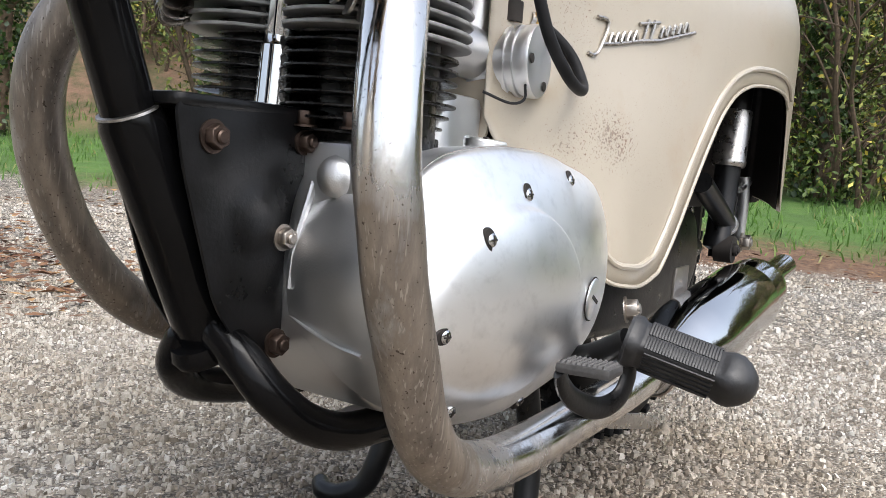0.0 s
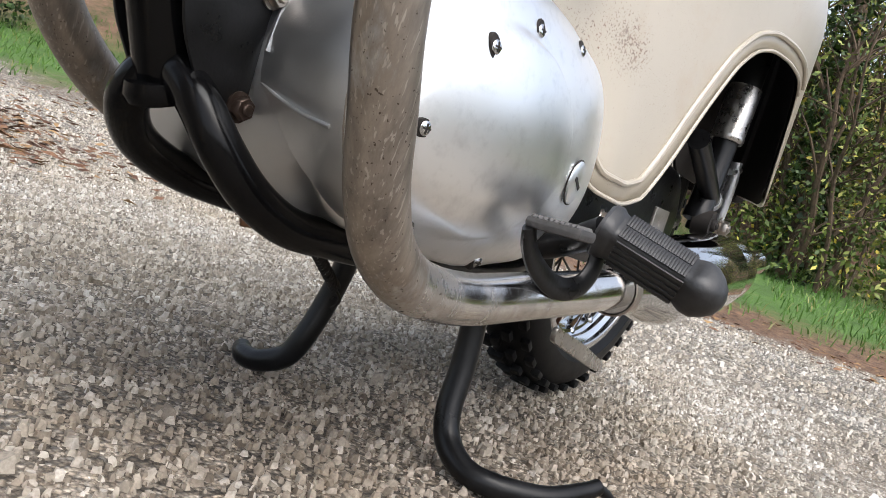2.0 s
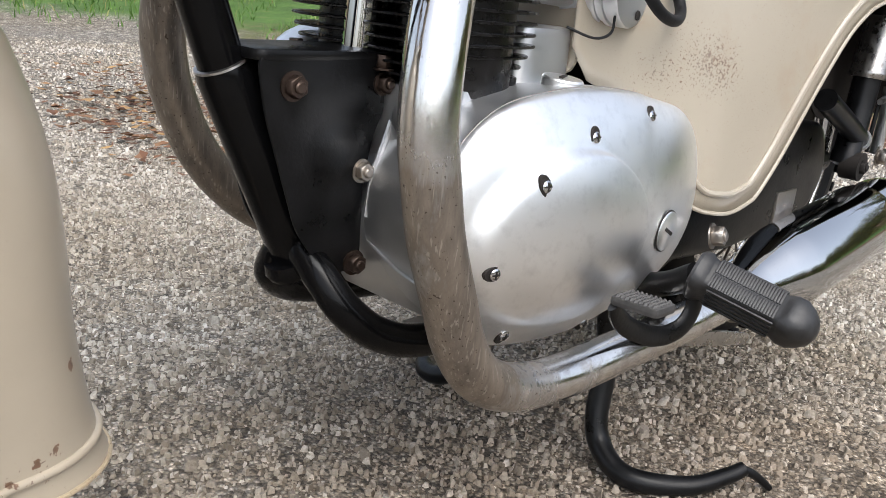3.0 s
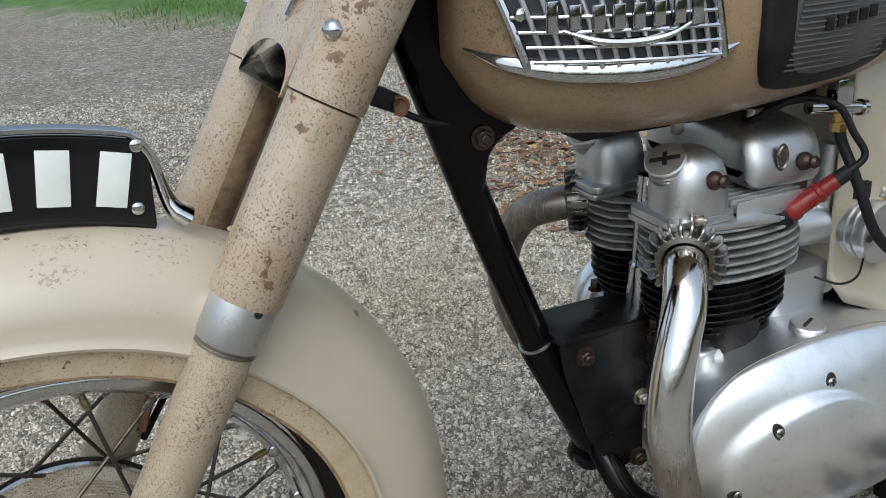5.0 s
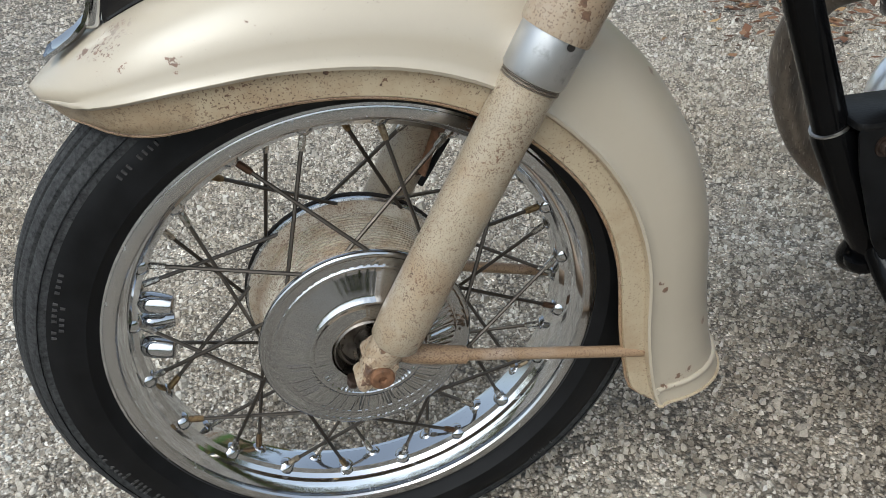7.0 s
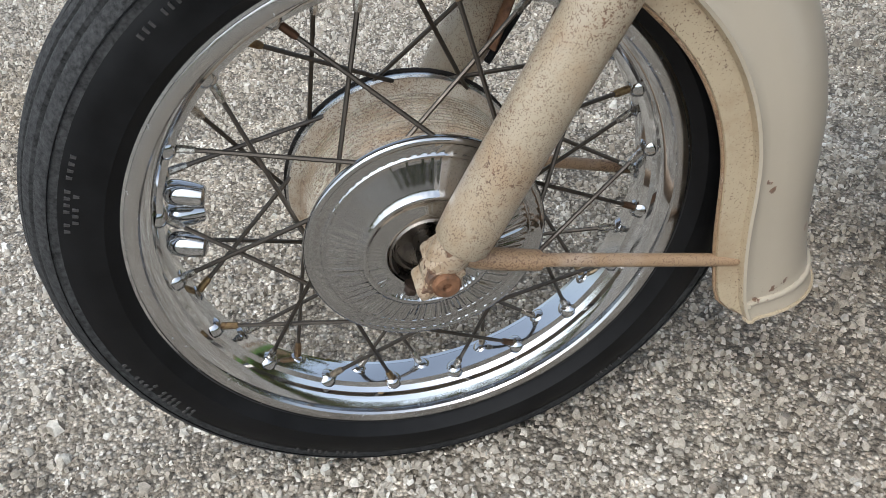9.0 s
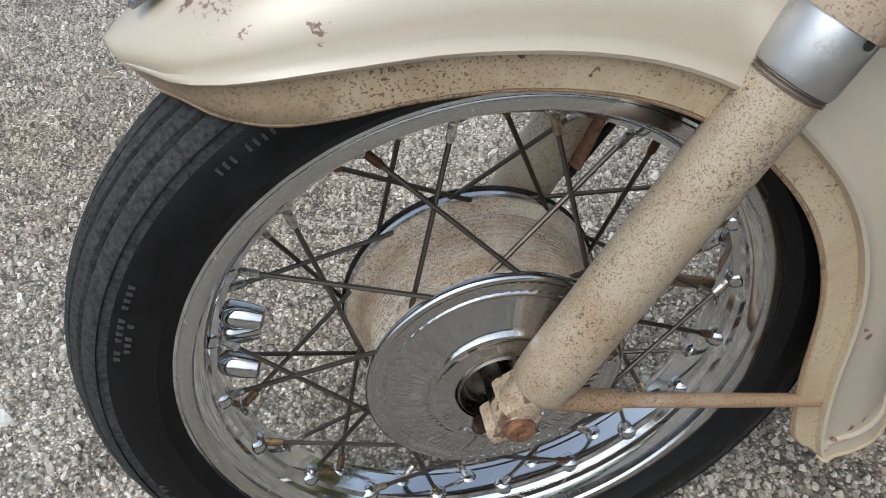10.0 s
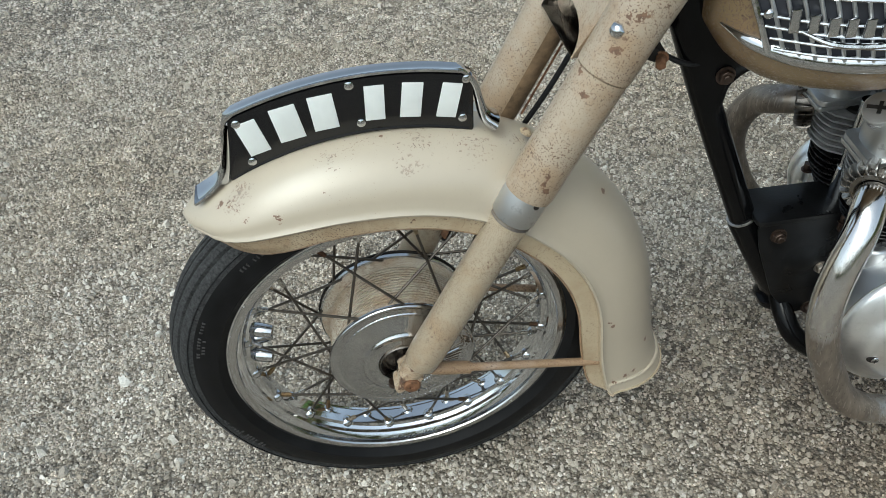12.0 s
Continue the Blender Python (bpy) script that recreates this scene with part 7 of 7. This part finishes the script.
def grass():
    rng = np.random.default_rng(11)
    pos = along_verge(rng, 26000, 0.15, 3.6)
    dist = np.array([verge_distance(x, y) for x, y in pos])
    pos = pos[(dist > 0.1) & (rng.random(len(pos)) < np.clip(dist * 1.5, 0.25, 1))]
    n = len(pos)
    z = np.array([ground_height(x, y) for x, y in pos])
    h, w = rng.uniform(0.03, 0.11, n), rng.uniform(0.0025, 0.006, n)
    a, bend, b = rng.uniform(0, 6.283, n), rng.uniform(0.2, 0.9, n), rng.uniform(0, 6.283, n)
    v = np.zeros((n, 5, 3))
    for k, (f, ww) in enumerate(((0, 1), (0, -1), (0.55, -0.8), (0.55, 0.8), (1.0, 0))):
        v[:, k, 0] = pos[:, 0] + ww * w * np.cos(a) + bend * h * f * f * np.cos(b)
        v[:, k, 1] = pos[:, 1] + ww * w * np.sin(a) + bend * h * f * f * np.sin(b)
        v[:, k, 2] = z - 0.005 + h * f * (1 - 0.3 * bend * f)
    tris = np.array([[0, 1, 2], [0, 2, 3], [3, 2, 4]])
    faces = (tris[None] + 5 * np.arange(n)[:, None, None]).reshape(-1, 3)
    m = leaf_material("grass_blades", [(0.0, (0.055, 0.12, 0.02)), (0.5, (0.10, 0.21, 0.035)), (0.85, (0.14, 0.25, 0.055)), (1.0, (0.30, 0.26, 0.11))])
    ob = new("grass", quads_mesh("grass", v.reshape(-1, 3), faces, m))
    tagged(ob, "short green verge grass with some yellow blades", "grass", kind="stuff")


DRIFTS = ((1.50, 1.95, 0.22, 0.28, 520), (1.85, 2.65, 0.28, 0.38, 420), (1.30, 1.50, 0.18, 0.18, 130))


def fallen_leaves():
    rng = np.random.default_rng(12)
    pos = along_verge(rng, 6000, -1.1, 0.7, 0.42, 0.78)
    keep = rng.random(len(pos)) < np.array([0.25 + 0.75 * math.exp(-((verge_distance(x, y) + 0.15) / 0.45) ** 2) for x, y in pos])
    pos = pos[keep]
    drift = []
    for cx, cy, rx, ry, k in DRIFTS:
        drift.append(np.stack([rng.normal(cx, rx, k), rng.normal(cy, ry, k)], -1))
    pos = np.concatenate([pos] + drift)
    n = len(pos)
    z = np.array([max(0.0, ground_height(x, y)) for x, y in pos]) + rng.uniform(0.006, 0.02, n)
    r, a = rng.uniform(0.010, 0.030, n), rng.uniform(0, 6.283, n)
    slim = rng.uniform(0.12, 0.55, n)
    v = np.zeros((n, 4, 3))
    for k, (u, s) in enumerate(((1, 0), (0, 0.5), (-1, 0), (0, -0.5))):
        s = s * 2 * slim
        v[:, k, 0] = pos[:, 0] + r * (u * np.cos(a) - s * np.sin(a))
        v[:, k, 1] = pos[:, 1] + r * (u * np.sin(a) + s * np.cos(a))
        v[:, k, 2] = z + r * rng.uniform(-0.15, 0.35, n)
    faces = np.arange(4)[None] + 4 * np.arange(n)[:, None]
    m = leaf_material("fallen_leaves", [(0.0, (0.07, 0.035, 0.02)), (0.4, (0.16, 0.075, 0.04)), (0.75, (0.26, 0.14, 0.075)), (1.0, (0.42, 0.27, 0.12))], 0.7)
    ob = new("fallen_leaves", quads_mesh("fallen_leaves", v.reshape(-1, 3), faces, m))
    tagged(ob, "brown and rust-red fallen leaves along the drive edge", "leaves", kind="stuff")


M_BARK = plain("hedge_bark", (0.085, 0.06, 0.04), 0.85, 0.5, 30, 0.6, 0.3, 120)
M_LEAF = leaf_material("hedge_leaves", [(0.0, (0.028, 0.05, 0.012)), (0.35, (0.07, 0.11, 0.022)), (0.65, (0.15, 0.20, 0.04)), (0.90, (0.31, 0.32, 0.08)), (1.0, (0.55, 0.42, 0.06))])


def shrub(seed, leaves):
    rng = random.Random(seed)
    root = new("hedge_shrub")
    tips, twigs = [], []
    for k in range(7):
        a, r = rng.uniform(0, 6.283), rng.uniform(0.05, 0.35)
        p = Vector((r * math.cos(a), r * math.sin(a), -0.05))
        lean = Vector((rng.uniform(-0.25, 0.25), rng.uniform(-0.25, 0.25), 1))
        h = rng.uniform(1.3, 2.6)
        pts = [p]
        for j in range(1, 6):
            pts.append(p + lean * h * j / 5 + Vector((rng.uniform(-0.08, 0.08), rng.uniform(-0.08, 0.08), 0)))
        rr = rng.uniform(0.014, 0.034)
        part("stem", tube(pts, [rr * (1 - 0.15 * j) for j in range(6)], 7, 3), M_BARK, root)
        tips += [pts[2], pts[3], pts[4], pts[5]]
        for j in (1, 2, 3, 4):
            for _ in range(2):
                q = pts[j] + Vector((rng.uniform(-0.5, 0.5), rng.uniform(-0.5, 0.5), rng.uniform(0.1, 0.5)))
                mid = (pts[j] + q) / 2 + Vector((rng.uniform(-0.06, 0.06), rng.uniform(-0.06, 0.06), 0.04))
                twigs.append(tube([pts[j], mid, q], [rr * 0.4, rr * 0.28, rr * 0.12], 5, 3))
                tips += [q, mid]
    tagged(part("twig_work", bm_join(*twigs), M_BARK, root), kind="stuff")
    g = np.random.default_rng(seed)
    base = np.array([tuple(tips[i]) for i in g.integers(0, len(tips), leaves)]) + g.normal(0, 0.13, (leaves, 3))
    low = g.random(leaves) < 0.34
    base[low] = np.stack([g.uniform(-0.7, 0.7, low.sum()), g.uniform(-0.6, 0.6, low.sum()), g.uniform(0.0, 0.55, low.sum())], -1)
    base[:, 2] = np.maximum(base[:, 2], 0.0)
    d1, d2 = g.normal(0, 1, (leaves, 3)), g.normal(0, 1, (leaves, 3))
    d1 /= np.linalg.norm(d1, axis=1, keepdims=True)
    d2 -= (d1 * d2).sum(1, keepdims=True) * d1
    d2 /= np.linalg.norm(d2, axis=1, keepdims=True)
    r = g.uniform(0.015, 0.038, (leaves, 1))
    v = np.stack([base + d1 * r, base + d2 * r * 0.45, base - d1 * r, base - d2 * r * 0.45], 1)
    faces = np.arange(4)[None] + 4 * np.arange(leaves)[:, None]
    crown = new("crown", quads_mesh("crown", v.reshape(-1, 3), faces, M_LEAF))
    crown.parent = root
    tagged(crown, kind="stuff")
    return tagged(root, "loose green hedge shrub with bare brown stems", "shrub", "hedge along the verge")


M_IVY = leaf_material("ivy_leaves", [(0.0, (0.012, 0.026, 0.008)), (0.5, (0.03, 0.06, 0.014)), (0.85, (0.06, 0.105, 0.025)), (1.0, (0.16, 0.19, 0.05))], 0.4)


def ivy_tree(seed, height, leaves):
    """A slim leaning trunk wrapped in dark ivy, with bare limbs above."""
    rng, g = random.Random(seed), np.random.default_rng(seed)
    root = new("ivy_tree")
    path = [Vector((0.10 * math.sin(2.1 * k / 6 + seed) + 0.05 * k, 0.05 * k * math.cos(seed), -0.1 + height * k / 6)) for k in range(7)]
    part("trunk", tube(path, [0.085, 0.075, 0.068, 0.060, 0.050, 0.040, 0.028], 10, 4), M_BARK, root)
    for k in range(9):
        p = path[2 + k % 4] + Vector((0, 0, rng.uniform(0, 0.3)))
        q = p + Vector((rng.uniform(-0.9, 0.9), rng.uniform(-0.9, 0.9), rng.uniform(0.3, 0.9)))
        part("limb", tube([p, (p + q) / 2 + Vector((0, 0, 0.08)), q], [0.026, 0.018, 0.008], 7, 4), M_BARK, root)
    u = g.uniform(0, 5.2, leaves)
    k = np.minimum(u.astype(int), 5)
    base = np.array([tuple(path[i] + (path[i + 1] - path[i]) * f) for i, f in zip(k, u - k)])
    a = g.uniform(0, 6.283, leaves)
    lump = 0.10 + 0.10 * np.abs(np.sin(3.1 * u + a)) + 0.12 * (u < 0.9) * g.random(leaves)
    base += np.stack([np.cos(a) * lump, np.sin(a) * lump, g.normal(0, 0.05, leaves)], -1)
    d1, d2 = g.normal(0, 1, (leaves, 3)), g.normal(0, 1, (leaves, 3))
    d1 /= np.linalg.norm(d1, axis=1, keepdims=True)
    d2 -= (d1 * d2).sum(1, keepdims=True) * d1
    d2 /= np.linalg.norm(d2, axis=1, keepdims=True)
    r = g.uniform(0.018, 0.040, (leaves, 1))
    v = np.stack([base + d1 * r, base + d2 * r * 0.7, base - d1 * r * 0.8, base - d2 * r * 0.7], 1)
    crown = new("ivy", quads_mesh("ivy", v.reshape(-1, 3), np.arange(4)[None] + 4 * np.arange(leaves)[:, None], M_IVY))
    crown.parent = root
    tagged(crown, kind="stuff")
    return tagged(root, "slim leaning tree trunk wrapped in dark green ivy", "tree", "ivy trees in the hedge")


grass()
fallen_leaves()
for seed, x, y, tall in ((3, 7.4, 0.55, 3.6), (5, 5.3, 5.2, 3.4), (8, 4.2, 6.9, 3.2), (9, 8.0, -0.35, 3.4)):
    ivy_tree(seed, tall, 2600).matrix_basis = pose(x, y, ground_height(x, y), 0, 0, 40 * seed)
kinds = [shrub(21, 2600), shrub(22, 3000), shrub(23, 2000)]
rng = random.Random(5)
spots = along_verge(np.random.default_rng(31), 82, 2.6, 5.6, 0.30, 0.82)
order = sorted(range(len(spots)), key=lambda i: spots[i][1])
for n, i in enumerate(order):
    x, y = spots[i]
    m = pose(x, y, ground_height(x, y), 0, 0, rng.uniform(0, 360))
    if n < 3:
        kinds[n].matrix_basis = m
    else:
        copy_thing(kinds[n % 3], m)
# Unseen shrubs behind the camera, added to darken the horizon in the chrome.
for n in range(40):
    x, y = -10.0 + 0.5 * n + rng.uniform(-0.2, 0.2), -8.5 + rng.uniform(-1.2, 1.2)
    copy_thing(kinds[n % 3], pose(x, y, 0.0, 0, 0, rng.uniform(0, 360)))
